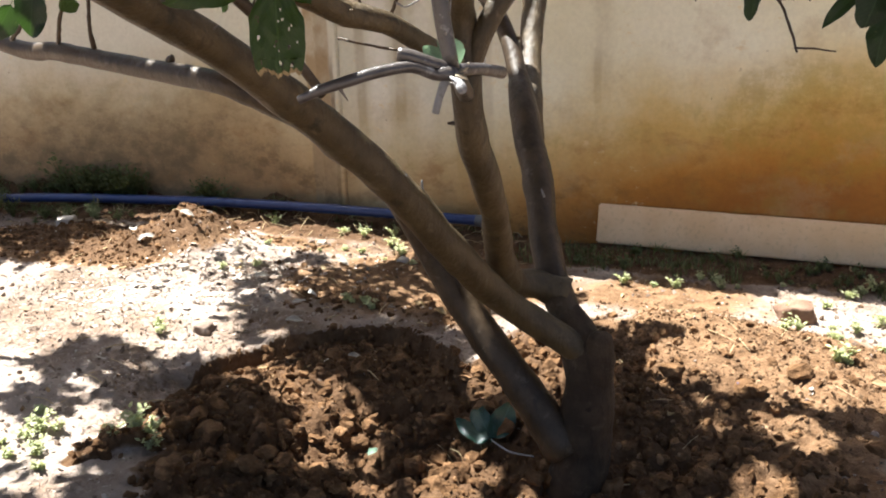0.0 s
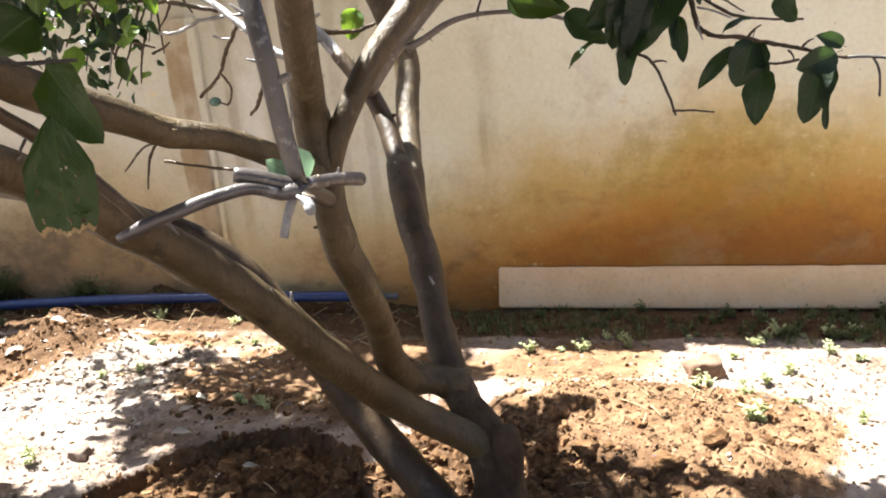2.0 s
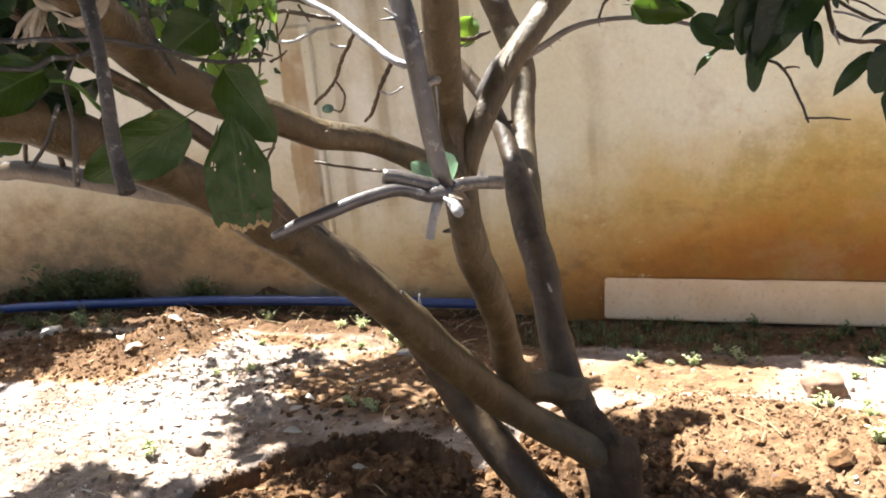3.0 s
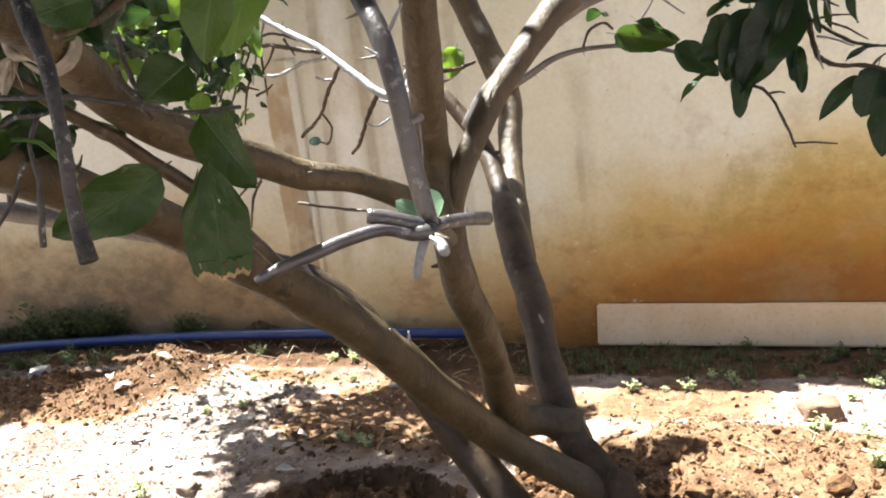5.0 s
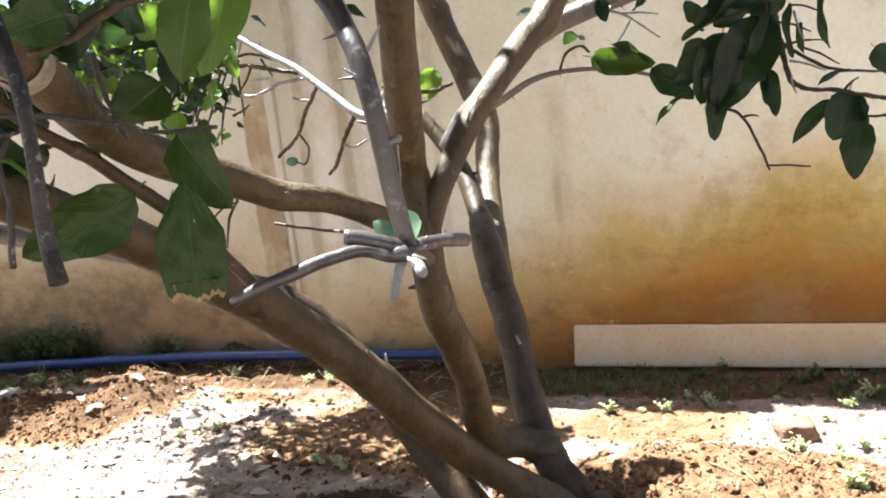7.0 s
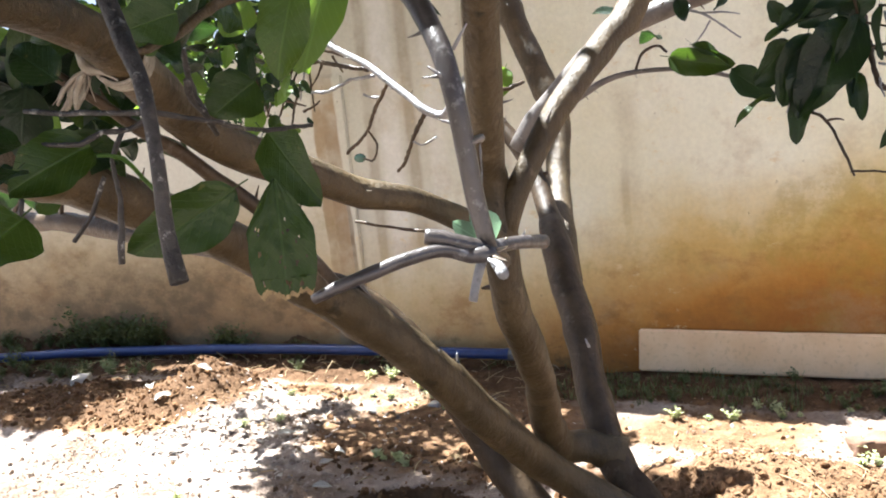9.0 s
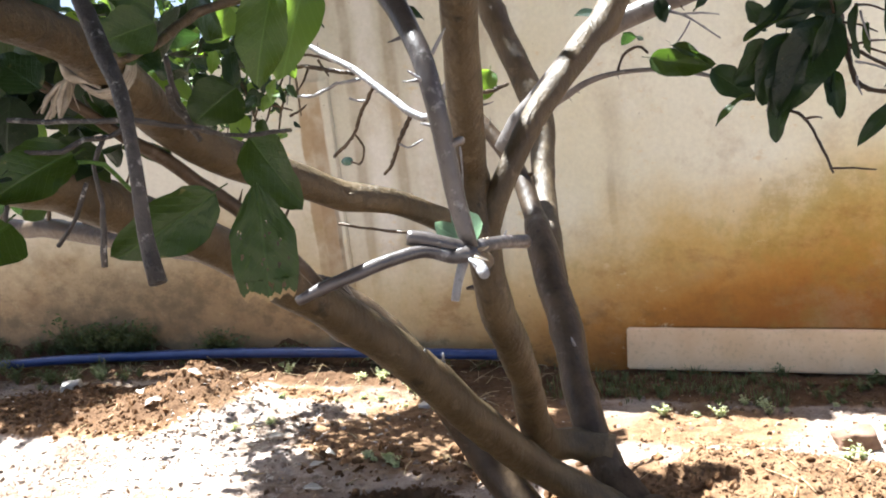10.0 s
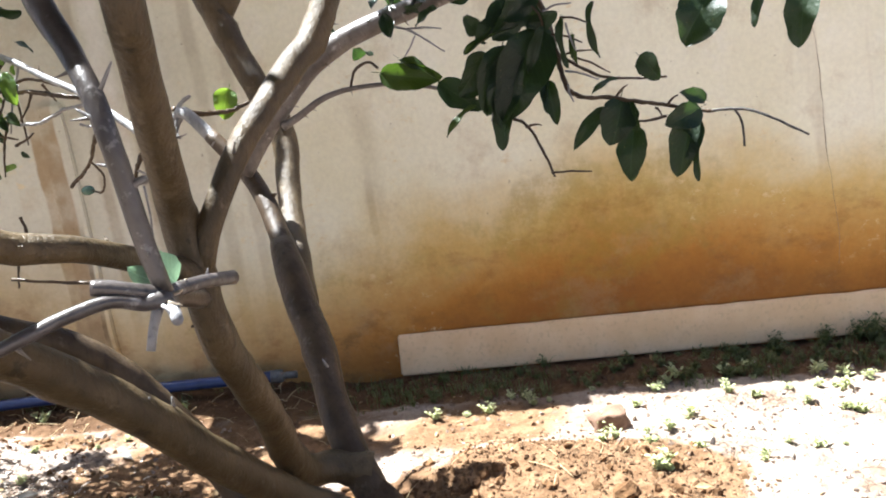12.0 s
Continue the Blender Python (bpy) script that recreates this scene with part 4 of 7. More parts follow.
limb("twig", [(-0.296, 2.93, 1.224, 0.0046), (-0.325, 2.94, 1.181, 0.0037), (-0.37, 2.95, 1.14, 0.0024)], BARK_DARK, 5, step=0.008, jag=0.28)
limb("twig", [(-0.456, 2.93, 1.336, 0.0047), (-0.535, 2.94, 1.272, 0.0038), (-0.598, 2.95, 1.205, 0.0024)], BARK_DARK, 5, step=0.008, jag=0.28)
limb("twig", [(-0.45, 2.93, 1.112, 0.0047), (-0.42, 2.94, 1.099, 0.0038), (-0.389, 2.95, 1.086, 0.0024)], BARK_DARK, 5, step=0.008, jag=0.28)
limb("twig", [(-0.525, 2.93, 1.177, 0.0048), (-0.545, 2.94, 1.075, 0.0039), (-0.582, 2.95, 0.971, 0.0024)], BARK_PALE, 5, step=0.008, jag=0.28)
limb("twig", [(-0.559, 2.93, 1.238, 0.0048), (-0.612, 2.94, 1.14, 0.0039), (-0.65, 2.95, 1.037, 0.0024)], BARK_DARK, 5, step=0.008, jag=0.28)
limb("twig", [(-0.263, 2.93, 1.238, 0.0046), (-0.251, 2.94, 1.209, 0.0037), (-0.24, 2.95, 1.18, 0.0023)], BARK_DARK, 5, step=0.008, jag=0.28)
limb("twig", [(-0.393, 2.93, 1.068, 0.0047), (-0.355, 2.94, 1.083, 0.0038), (-0.335, 2.95, 1.099, 0.0024)], BARK_DARK, 5, step=0.008, jag=0.28)
limb("twig", [(-0.388, 1.870, 0.864, 0.0060), (-0.372, 1.850, 0.919, 0.0048), (-0.359, 1.840, 0.970, 0.0042), (-0.338, 1.820, 1.055, 0.0030)], BARK_DARK, 6, step=0.01, jag=0.28)
limb("twig", [(-0.504, 1.890, 0.881, 0.0055), (-0.473, 1.870, 0.934, 0.0045), (-0.445, 1.860, 0.985, 0.0040), (-0.430, 1.850, 1.047, 0.0030)], BARK_DARK, 6, step=0.01, jag=0.28)
limb("twig", [(-0.141, 1.810, 0.839, 0.0100), (-0.131, 1.800, 0.851, 0.0080), (-0.129, 1.800, 0.857, 0.0030)], BARK_DARK, 6, step=0.01, jag=0.28)
limb("twig", [(-0.672, 1.920, 0.896, 0.0060), (-0.611, 1.900, 0.930, 0.0050), (-0.550, 1.880, 0.975, 0.0040), (-0.518, 1.870, 1.039, 0.0030)], BARK_DARK, 6, step=0.01, jag=0.28)
limb("twig", [(0.703, 1.26, 0.867, 0.0024), (0.712, 1.254, 0.87, 0.002), (0.718, 1.248, 0.873, 0.0007)], CUTWOOD, 6, step=0.008, jag=0.28)
limb("twig", [(0.711, 1.22, 0.863, 0.0023), (0.72, 1.214, 0.866, 0.002), (0.727, 1.208, 0.869, 0.0007)], CUTWOOD, 6, step=0.008, jag=0.28)
limb("twig", [(0.713, 1.2, 0.86, 0.0023), (0.723, 1.194, 0.858, 0.0019), (0.731, 1.188, 0.856, 0.0006)], CUTWOOD, 6, step=0.008, jag=0.28)
limb("twig", [(0.709, 1.19, 0.859, 0.0023), (0.718, 1.184, 0.852, 0.0019), (0.724, 1.178, 0.846, 0.0006)], BARK_PALE, 6, step=0.008, jag=0.28)
limb("twig", [(0.716, 1.3, 0.858, 0.0025), (0.724, 1.294, 0.866, 0.0021), (0.729, 1.288, 0.874, 0.0007)], BARK_PALE, 6, step=0.008, jag=0.28)
limb("twig", [(-0.358, 2.8, 0.86, 0.0055), (-0.35, 2.8, 0.813, 0.0046), (-0.391, 2.8, 0.751, 0.0047), (-0.418, 2.8, 0.649, 0.0028)], BARK_DARK, 5, step=0.008, jag=0.28)
limb("twig", [(-0.353, 2.8, 0.795, 0.0037), (-0.426, 2.82, 0.776, 0.0038), (-0.511, 2.84, 0.706, 0.0029)], BARK_DARK, 5, step=0.008, jag=0.28)
limb("twig", [(-0.128, 1.9, 0.913, 0.0044), (-0.15, 1.9, 0.899, 0.0038), (-0.17, 1.9, 0.871, 0.0025)], BARK_DEAD, 5, step=0.008, jag=0.28)
limb("twig", [(-0.5, 2.82, 1.444, 0.0054), (-0.503, 2.84, 1.329, 0.0046), (-0.48, 2.86, 1.209, 0.0028)], LEAF_LIME, 5, step=0.008, jag=0.28)
limb("twig", [(-0.568, 2.82, 1.418, 0.0055), (-0.621, 2.84, 1.309, 0.0046), (-0.677, 2.86, 1.196, 0.0028)], BARK_DARK, 5, step=0.008, jag=0.28)
limb("twig", [(-0.648, 2.82, 1.447, 0.0055), (-0.601, 2.84, 1.352, 0.0046), (-0.578, 2.86, 1.258, 0.0028)], LEAF_LIME, 5, step=0.008, jag=0.28)
limb("twig", [(-0.437, 2.82, 1.329, 0.0054), (-0.552, 2.84, 1.227, 0.0046), (-0.647, 2.86, 1.117, 0.0028)], BARK_DARK, 5, step=0.008, jag=0.28)
limb("twig", [(-0.368, 2.82, 1.372, 0.0054), (-0.449, 2.84, 1.26, 0.0046), (-0.534, 2.86, 1.142, 0.0028)], LEAF_LIME, 5, step=0.008, jag=0.28)
limb("twig", [(-0.545, 2.82, 1.307, 0.0055), (-0.502, 2.84, 1.185, 0.0046), (-0.483, 2.86, 1.062, 0.0028)], BARK_DARK, 5, step=0.008, jag=0.28)
limb("twig", [(-0.622, 2.82, 1.354, 0.0055), (-0.71, 2.84, 1.256, 0.0047), (-0.775, 2.86, 1.15, 0.0029)], LEAF_LIME, 5, step=0.008, jag=0.28)
limb("twig", [(-0.466, 2.82, 1.403, 0.0054), (-0.416, 2.84, 1.336, 0.0045), (-0.366, 2.86, 1.267, 0.0027)], BARK_DARK, 5, step=0.008, jag=0.28)
limb("twig", [(0.257, 2.56, 1.092, 0.0073), (0.3, 2.62, 1.071, 0.0075), (0.351, 2.7, 1.063, 0.007), (0.402, 2.76, 1.081, 0.0055)], BARK_DARK, 6, step=0.008, jag=0.28)
limb("twig", [(0.279, 2.52, 1.079, 0.0065), (0.3, 2.52, 1.104, 0.0057), (0.323, 2.52, 1.115, 0.0043)], BARK_PALE, 6, step=0.008, jag=0.28)
limb("twig", [(0.287, 2.52, 1.07, 0.0086), (0.273, 2.5, 1.03, 0.0072), (0.289, 2.48, 1.015, 0.0035)], BARK_PALE, 6, step=0.008, jag=0.28)
limb("twig", [(0.137, 2.64, 1.021, 0.0073), (0.087, 2.66, 0.953, 0.0066), (0.047, 2.68, 0.889, 0.0059), (0.013, 2.7, 0.86, 0.0051)], BARK_DARK, 6, step=0.008, jag=0.28)
limb("twig", [(0.085, 2.66, 0.945, 0.0041), (0.115, 2.66, 0.933, 0.0033), (0.161, 2.65, 0.951, 0.0033)], BARK_PALE, 6, step=0.008, jag=0.28)
limb("twig", [(-0.006, 2.75, 1.128, 0.0068), (-0.087, 2.82, 1.05, 0.0062), (-0.159, 2.9, 0.983, 0.0055), (-0.277, 2.986, 0.914, 0.0058)], BARK_DARK, 6, step=0.008, jag=0.28)
limb("twig", [(-0.153, 2.9, 0.982, 0.0037), (-0.162, 2.98, 0.93, 0.0038), (-0.213, 3.05, 0.881, 0.0039), (-0.268, 3.1, 0.887, 0.003)], BARK_DARK, 6, step=0.008, jag=0.28)
limb("twig", [(-0.054, 2.8, 1.082, 0.0035), (-0.091, 2.8, 1.09, 0.0044), (-0.113, 2.8, 1.098, 0.0044)], BARK_PALE, 6, step=0.008, jag=0.28)
limb("twig", [(-0.058, 2.77, 1.148, 0.006), (-0.158, 2.82, 1.147, 0.0053), (-0.251, 2.86, 1.124, 0.0055), (-0.343, 2.9, 1.126, 0.0047)], BARK_PALE, 6, step=0.008, jag=0.28)
limb("twig", [(-0.078, 2.78, 1.168, 0.0069), (-0.203, 2.85, 1.198, 0.0072), (-0.376, 2.92, 1.232, 0.0065), (-0.504, 2.96, 1.241, 0.0057)], BARK_DARK, 6, step=0.008, jag=0.28)
limb("twig", [(-0.16, 2.85, 1.214, 0.0054), (-0.298, 2.9, 1.257, 0.0046), (-0.379, 2.92, 1.214, 0.0037), (-0.435, 2.94, 1.146, 0.0038)], BARK_DARK, 6, step=0.008, jag=0.28)
limb("twig", [(-0.374, 2.95, 1.324, 0.0056), (-0.451, 2.97, 1.261, 0.0048), (-0.51, 2.98, 1.155, 0.0048), (-0.573, 3, 1.065, 0.0039)], BARK_DARK, 6, step=0.008, jag=0.28)
limb("twig", [(0.557, 1.185, 0.911, 0.002), (0.59, 1.187, 0.903, 0.0017), (0.639, 1.19, 0.894, 0.002)], BARK_DARK, 6, step=0.008, jag=0.28)
limb("twig", [(0.699, 1.235, 0.983, 0.0013), (0.697, 1.24, 0.953, 0.0013), (0.694, 1.24, 0.926, 0.0013), (0.693, 1.245, 0.905, 0.0014)], BARK_PALE, 6, step=0.008, jag=0.28)
limb("twig", [(0.555, 0.9, 1.071, 0.0033), (0.543, 0.92, 1.058, 0.0032), (0.543, 0.94, 1.042, 0.003), (0.531, 0.97, 1.026, 0.0026)], BARK_DEAD, 6, step=0.008, jag=0.28)
limb("twig", [(0.86, 2.31, 1.186, 0.0034), (0.912, 2.3, 1.172, 0.0028), (0.99, 2.29, 1.11, 0.0016)], BARK_PALE, 6, step=0.008, jag=0.28)
limb("twig", [(0.912, 2.3, 1.172, 0.0024), (0.955, 2.3, 1.168, 0.002), (0.99, 2.3, 1.16, 0.0012)], BARK_PALE, 6, step=0.008, jag=0.28)
limb("twig", [(0.93, 2.3, 1.155, 0.002), (0.91, 2.3, 1.125, 0.002), (0.865, 2.3, 1.075, 0.0012)], BARK_PALE, 6, step=0.008, jag=0.28)
limb("twig", [(0.614, 0.66, 1.049, 0.0014), (0.64, 0.66, 1.045, 0.0015), (0.673, 0.65, 1.043, 0.0017), (0.697, 0.66, 1.04, 0.0018), (0.7, 0.68, 1.036, 0.0015), (0.707, 0.7, 1.032, 0.0016), (0.69, 0.78, 1.025, 0.0017), (0.682, 0.86, 1.025, 0.0017)], BARK_DEAD, 6, step=0.008, jag=0.28)
limb("twig", [(0.693, 0.66, 1.039, 0.0015), (0.68, 0.66, 1.033, 0.0016), (0.679, 0.64, 1.033, 0.0016), (0.673, 0.63, 1.028, 0.0014), (0.658, 0.62, 1.03, 0.0012)], BARK_DEAD, 6, step=0.008, jag=0.28)
limb("twig", [(0.676, 0.66, 1.034, 0.0013), (0.666, 0.66, 1.018, 0.0014), (0.667, 0.66, 0.997, 0.0014), (0.661, 0.66, 0.963, 0.0018)], BARK_DEAD, 6, step=0.008, jag=0.28)
limb("twig", [(0.642, 0.68, 1.009, 0.0013), (0.63, 0.68, 0.99, 0.0013), (0.614, 0.68, 0.974, 0.0015)], BARK_DEAD, 6, step=0.008, jag=0.28)
limb("twig", [(0.602, 0.66, 1.002, 0.0013), (0.597, 0.66, 0.989, 0.0013), (0.599, 0.66, 0.978, 0.0014)], BARK_DEAD, 6, step=0.008, jag=0.28)
limb("twig", [(0.661, 0.85, 1.123, 0.0041), (0.641, 0.82, 1.112, 0.0035), (0.638, 0.78, 1.095, 0.003), (0.648, 0.72, 1.078, 0.0023)], BARK, 6, step=0.008, jag=0.28)
limb("twig", [(0.42, 1.1, 1.12, 0.003), (0.411, 1.12, 1.085, 0.0034), (0.409, 1.14, 1.05, 0.0035), (0.427, 1.14, 1.026, 0.0029)], BARK_DEAD, 6, step=0.008, jag=0.28)
limb("twig", [(0.67, 0.64, 1.022, 0.0012), (0.673, 0.66, 1.019, 0.0015), (0.668, 0.68, 1.007, 0.0014), (0.659, 0.7, 0.998, 0.0013)], LEAF_LIME, 6, step=0.008, jag=0.28)


def thorns(rows):
    for a, b, r in rows:
        bm = bmesh.new()
        d = Vector(b) - Vector(a)
        knot(bm, a, d, r, d.length)
        part("thorn", bm, BARK_PALE if r < 0.004 else BARK_DARK, tree).matrix_parent_inverse = TREE_INV


thorns([((0.534, 1.550, 0.606), (0.541, 1.535, 0.648), 0.0039), ((0.516, 1.500, 0.646), (0.530, 1.487, 0.668), 0.0036),
        ((0.514, 2.370, 0.842), (0.535, 2.360, 0.850), 0.007), ((0.659, 2.035, 0.508), (0.655, 2.02, 0.53), 0.003),
        ((0.685, 1.215, 1.09), (0.705, 1.21, 1.115), 0.0025), ((0.672, 1.215, 1.06), (0.655, 1.21, 1.075), 0.0025),
        ((0.676, 1.215, 1.01), (0.663, 1.21, 1.015), 0.002), ((0.60, 1.60, 0.74), (0.585, 1.56, 0.745), 0.006)])



def thorny(points, count, seed, size=0.016):
    """Thorns set along a limb."""
    rng = random.Random(seed)
    rows = spline(points, 0.01)
    for _ in range(count):
        i = rng.randrange(2, len(rows) - 2)
        c, r = Vector(rows[i][:3]), rows[i][3]
        ahead = Vector(rows[i + 1][:3]) - c
        side = ahead.cross(Vector((rng.uniform(-1, 1), rng.uniform(-1, 0.2), rng.uniform(-1, 1)))).normalized()
        d = (side + ahead.normalized() * rng.uniform(0.1, 0.7)).normalized()
        bm = bmesh.new()
        k = size * rng.uniform(0.6, 1.3)
        tube(bm, [(*(c + side * r * 0.8), k * 0.16), (*(c + side * r + d * k * 0.4), k * 0.09), (*(c + side * r + d * k), k * 0.03)], 6, 0.004, 0.1)
        part("thorn", bm, rng.choice((BARK, BARK_GREY)), tree).matrix_parent_inverse = TREE_INV


for line_points, count, seed in THORNY:
    thorny(line_points, count, seed)

# pruned collar beside the trunk
limb("stub", [(0.79, 1.875, 0.08, 0.034), (0.81, 1.872, 0.16, 0.034), (0.812, 1.87, 0.215, 0.030), (0.811, 1.871, 0.242, 0.024), (0.81, 1.872, 0.252, 0.010)], BARK_BASE, 14, knobbly=0.15, step=0.01, seed=31)


def leaf_mesh(name, material, width, fold, curl, wave, seed, rows=14, blunt=0.75, nibble=0.0):
    """A lemon leaf of unit length along x: pointed oval blade, folded at the midrib, and a stalk."""
    rng = random.Random(seed)
    bm = bmesh.new()
    grid = []
    for i in range(rows + 1):
        u = i / rows
        half = 0.5 * width * (math.sin(math.pi * min(1, u ** 0.85)) ** blunt) * (1.12 - 0.25 * u) + 0.004
        row = []
        for v in (-1, -0.8, -0.4, 0, 0.4, 0.8, 1):
            side = half * (1 + 0.10 * noise.noise((u * 5 + seed, 3.0 * (v > 0), 0.5)) - nibble * max(0, noise.noise((u * 8 + seed * 3, 5.0 * (v > 0), 2.5))))
            y = side * v + 0.03 * math.sin(u * 3 + seed)
            z = fold * abs(y) - curl * (u - 0.4) ** 2 + wave * math.sin(u * 9 + v * 2 + seed) * abs(v) * 0.5
            row.append(bm.verts.new((0.06 + 0.94 * u, y, z - (0.012 if v == 0 else 0))))
        grid.append(row)
    for a, b in zip(grid, grid[1:]):
        for k in range(6):
            bm.faces.new((a[k], b[k], b[k + 1], a[k + 1]))
    stalk = [bm.verts.new(p) for p in ((-0.06, -0.008, 0.02), (-0.06, 0.008, 0.02), (0.08, 0.006, -0.008), (0.08, -0.006, -0.008))]
    bm.faces.new(stalk)
    me = bpy.data.meshes.new(name)
    bm.to_mesh(me)
    bm.free()
    me.polygons.foreach_set("use_smooth", [True] * len(me.polygons))
    me.materials.append(material)
    return me


LEAVES = {m.name: [leaf_mesh("leaf", m, w, f, c, v, s, 20, q, b) for w, f, c, v, s, q, b in
                   ((0.52, 0.30, 0.25, 0.06, 1, 0.58, 0.10), (0.50, -0.2, -0.2, 0.08, 2, 0.64, 0.16), (0.53, 0.16, 0.4, 0.07, 3, 0.66, 0.12), (0.50, 0.45, 0.1, 0.10, 4, 0.55, 0.16), (0.52, 0.2, 0.7, 0.09, 5, 0.60, 0.22), (0.50, 0.35, -0.4, 0.11, 6, 0.75, 0.12))]
          for m in (LEAF, LEAF_NEAR, LEAF_LIME, LEAF_DRY, LEAF_PALE, LEAF_BLEACHED, LEAF_OLIVE, LEAF_TEAL)}
EYE_POINT = Vector((1.0, 0.26, 1.02))


def leaf_matrix(base, tip, normal, width_ratio=1.0):
    x = Vector(tip) - Vector(base)
    length = x.length
    x.normalize()
    z = (Vector(normal) - x * Vector(normal).dot(x)).normalized()
    y = z.cross(x)
    m = Matrix((x * length, y * length * width_ratio, z * length)).transposed().to_4x4()
    return Matrix.Translation(base) @ m


leaf_rng = random.Random(11)


def place_leaf(base, tip, normal, material, ratio=1.0, parent=tree, inv=TREE_INV, kinds=(0, 1, 2, 3, 4, 5)):
    ob = new("leaf", LEAVES[material.name][leaf_rng.choice(kinds)])
    ob.parent = parent
    ob.matrix_parent_inverse = inv
    ob.matrix_basis = leaf_matrix(base, tip, normal, ratio)
    return ob


def hand_leaf(base, tip, width, material, twist):
    """A leaf whose blade is turned to the path, then twisted about its own length."""
    b, t = Vector(base), Vector(tip)
    n = (EYE_POINT - b).normalized() + Vector((0, 0, 0.25))
    n = Matrix.Rotation(radians(twist), 3, t - b) @ n
    place_leaf(base, tip, n, material, width / ((t - b).length * 0.5), kinds=(0, 0, 2, 3))


def bitten_leaf(base, tip, width):
    """A large hanging leaf, eaten into holes, with a ragged dry tip."""
    rng = random.Random(4)
    b, t = Vector(base), Vector(tip)
    bm = bmesh.new()
    rows, cols = 84, 44
    grid = {}
    for i in range(rows + 1):
        u = i / rows
        half = 0.5 * width * min(1, (u / 0.42) ** 0.75) * (1 - max(0, (u - 0.55) / 0.45) ** 3 * 0.32)
        for j in range(cols + 1):
            v = 2 * j / cols - 1
            length = (t - b).length * (1 - 0.035 * (abs(v) > 0.1) * (0.5 + noise.noise((v * 6, 2.2, 0))) * (u > 0.8))
            grid[i, j] = bm.verts.new((u * length, half * v * (1 + 0.03 * noise.noise((u * 7, v, 1))), 0.10 * half * abs(v) + 0.002 * noise.noise((u * 5, v * 4, 5)) - 0.012 * (u - 0.4) ** 2))
    holes = [(rng.uniform(0.3, 0.92), rng.uniform(-0.85, 0.85), rng.uniform(0.005, 0.014)) for _ in range(22)]
    for i in range(rows):
        for j in range(cols):
            u, v = (i + 0.5) / rows, 2 * (j + 0.5) / cols - 1
            if any(math.hypot((u - hu) * 0.55 + (v - hv) * 0.10, (v - hv) * 0.27) < hr for hu, hv, hr in holes):
                continue
            if u > 0.955 + 0.05 * noise.noise((v * 3.2, 7.7, 0)):
                continue
            f = bm.faces.new((grid[i, j], grid[i + 1, j], grid[i + 1, j + 1], grid[i, j + 1]))
            f.material_index = 1 if u > 0.915 + 0.05 * noise.noise((v * 3.2, 7.7, 0)) + 0.03 * noise.noise((v * 9, 0, 3)) else 0
    ob = part("leaf", bm, [LEAF_NEAR, LEAF_DRY], tree, "large insect-eaten leaf with a dry brown tip")
    n = (EYE_POINT - b)
    x = (t - b).normalized()
    z = (n - x * n.dot(x)).normalized()
    ob.matrix_parent_inverse = TREE_INV
    ob.matrix_basis = Matrix.Translation(b) @ Matrix((x, z.cross(x), z)).transposed().to_4x4()


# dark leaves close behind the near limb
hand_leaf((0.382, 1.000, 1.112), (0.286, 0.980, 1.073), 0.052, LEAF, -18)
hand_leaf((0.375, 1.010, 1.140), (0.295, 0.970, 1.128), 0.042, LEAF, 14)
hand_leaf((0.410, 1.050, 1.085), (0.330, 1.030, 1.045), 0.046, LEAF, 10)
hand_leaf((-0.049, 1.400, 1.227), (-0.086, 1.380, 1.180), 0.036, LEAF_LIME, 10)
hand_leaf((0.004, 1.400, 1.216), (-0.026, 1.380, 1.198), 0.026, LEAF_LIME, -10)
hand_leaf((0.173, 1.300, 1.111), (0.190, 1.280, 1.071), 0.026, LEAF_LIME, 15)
bitten_leaf((0.617, 0.910, 0.986), (0.626, 0.890, 0.885), 0.054)
# base, tip, width, material, twist
hand_leaf((-0.509, 2.837, 1.085), (-0.488, 2.822, 1.058), 0.035, LEAF, 6)
hand_leaf((-0.446, 2.925, 1.201), (-0.445, 2.910, 1.162), 0.032, LEAF, -43)
hand_leaf((-0.422, 2.899, 1.182), (-0.377, 2.884, 1.113), 0.032, LEAF, 4)
hand_leaf((-0.419, 2.875, 1.218), (-0.446, 2.860, 1.151), 0.047, LEAF, 29)
hand_leaf((-0.475, 2.853, 1.160), (-0.461, 2.838, 1.113), 0.036, LEAF, 19)
hand_leaf((-0.541, 2.940, 1.151), (-0.521, 2.925, 1.113), 0.044, LEAF, -20)
hand_leaf((-0.362, 2.925, 1.263), (-0.335, 2.910, 1.225), 0.029, LEAF, -28)
hand_leaf((-0.433, 2.814, 1.203), (-0.422, 2.799, 1.161), 0.030, LEAF, 21)
hand_leaf((-0.437, 2.891, 1.275), (-0.440, 2.876, 1.226), 0.046, LEAF, -2)
hand_leaf((-0.436, 2.800, 1.173), (-0.465, 2.785, 1.089), 0.053, LEAF, -38)
hand_leaf((-0.518, 2.859, 1.216), (-0.491, 2.844, 1.151), 0.044, LEAF, -39)
hand_leaf((-0.667, 2.885, 1.445), (-0.700, 2.870, 1.423), 0.027, LEAF, -28)
hand_leaf((-0.825, 2.900, 1.453), (-0.868, 2.885, 1.415), 0.031, LEAF, -29)
hand_leaf((-0.581, 2.854, 1.300), (-0.605, 2.839, 1.256), 0.040, LEAF, 33)
hand_leaf((0.387, 1.000, 1.114), (0.299, 0.980, 1.069), 0.062, LEAF, -20)
hand_leaf((0.664, 0.600, 1.021), (0.669, 0.560, 1.010), 0.019, LEAF, 40)
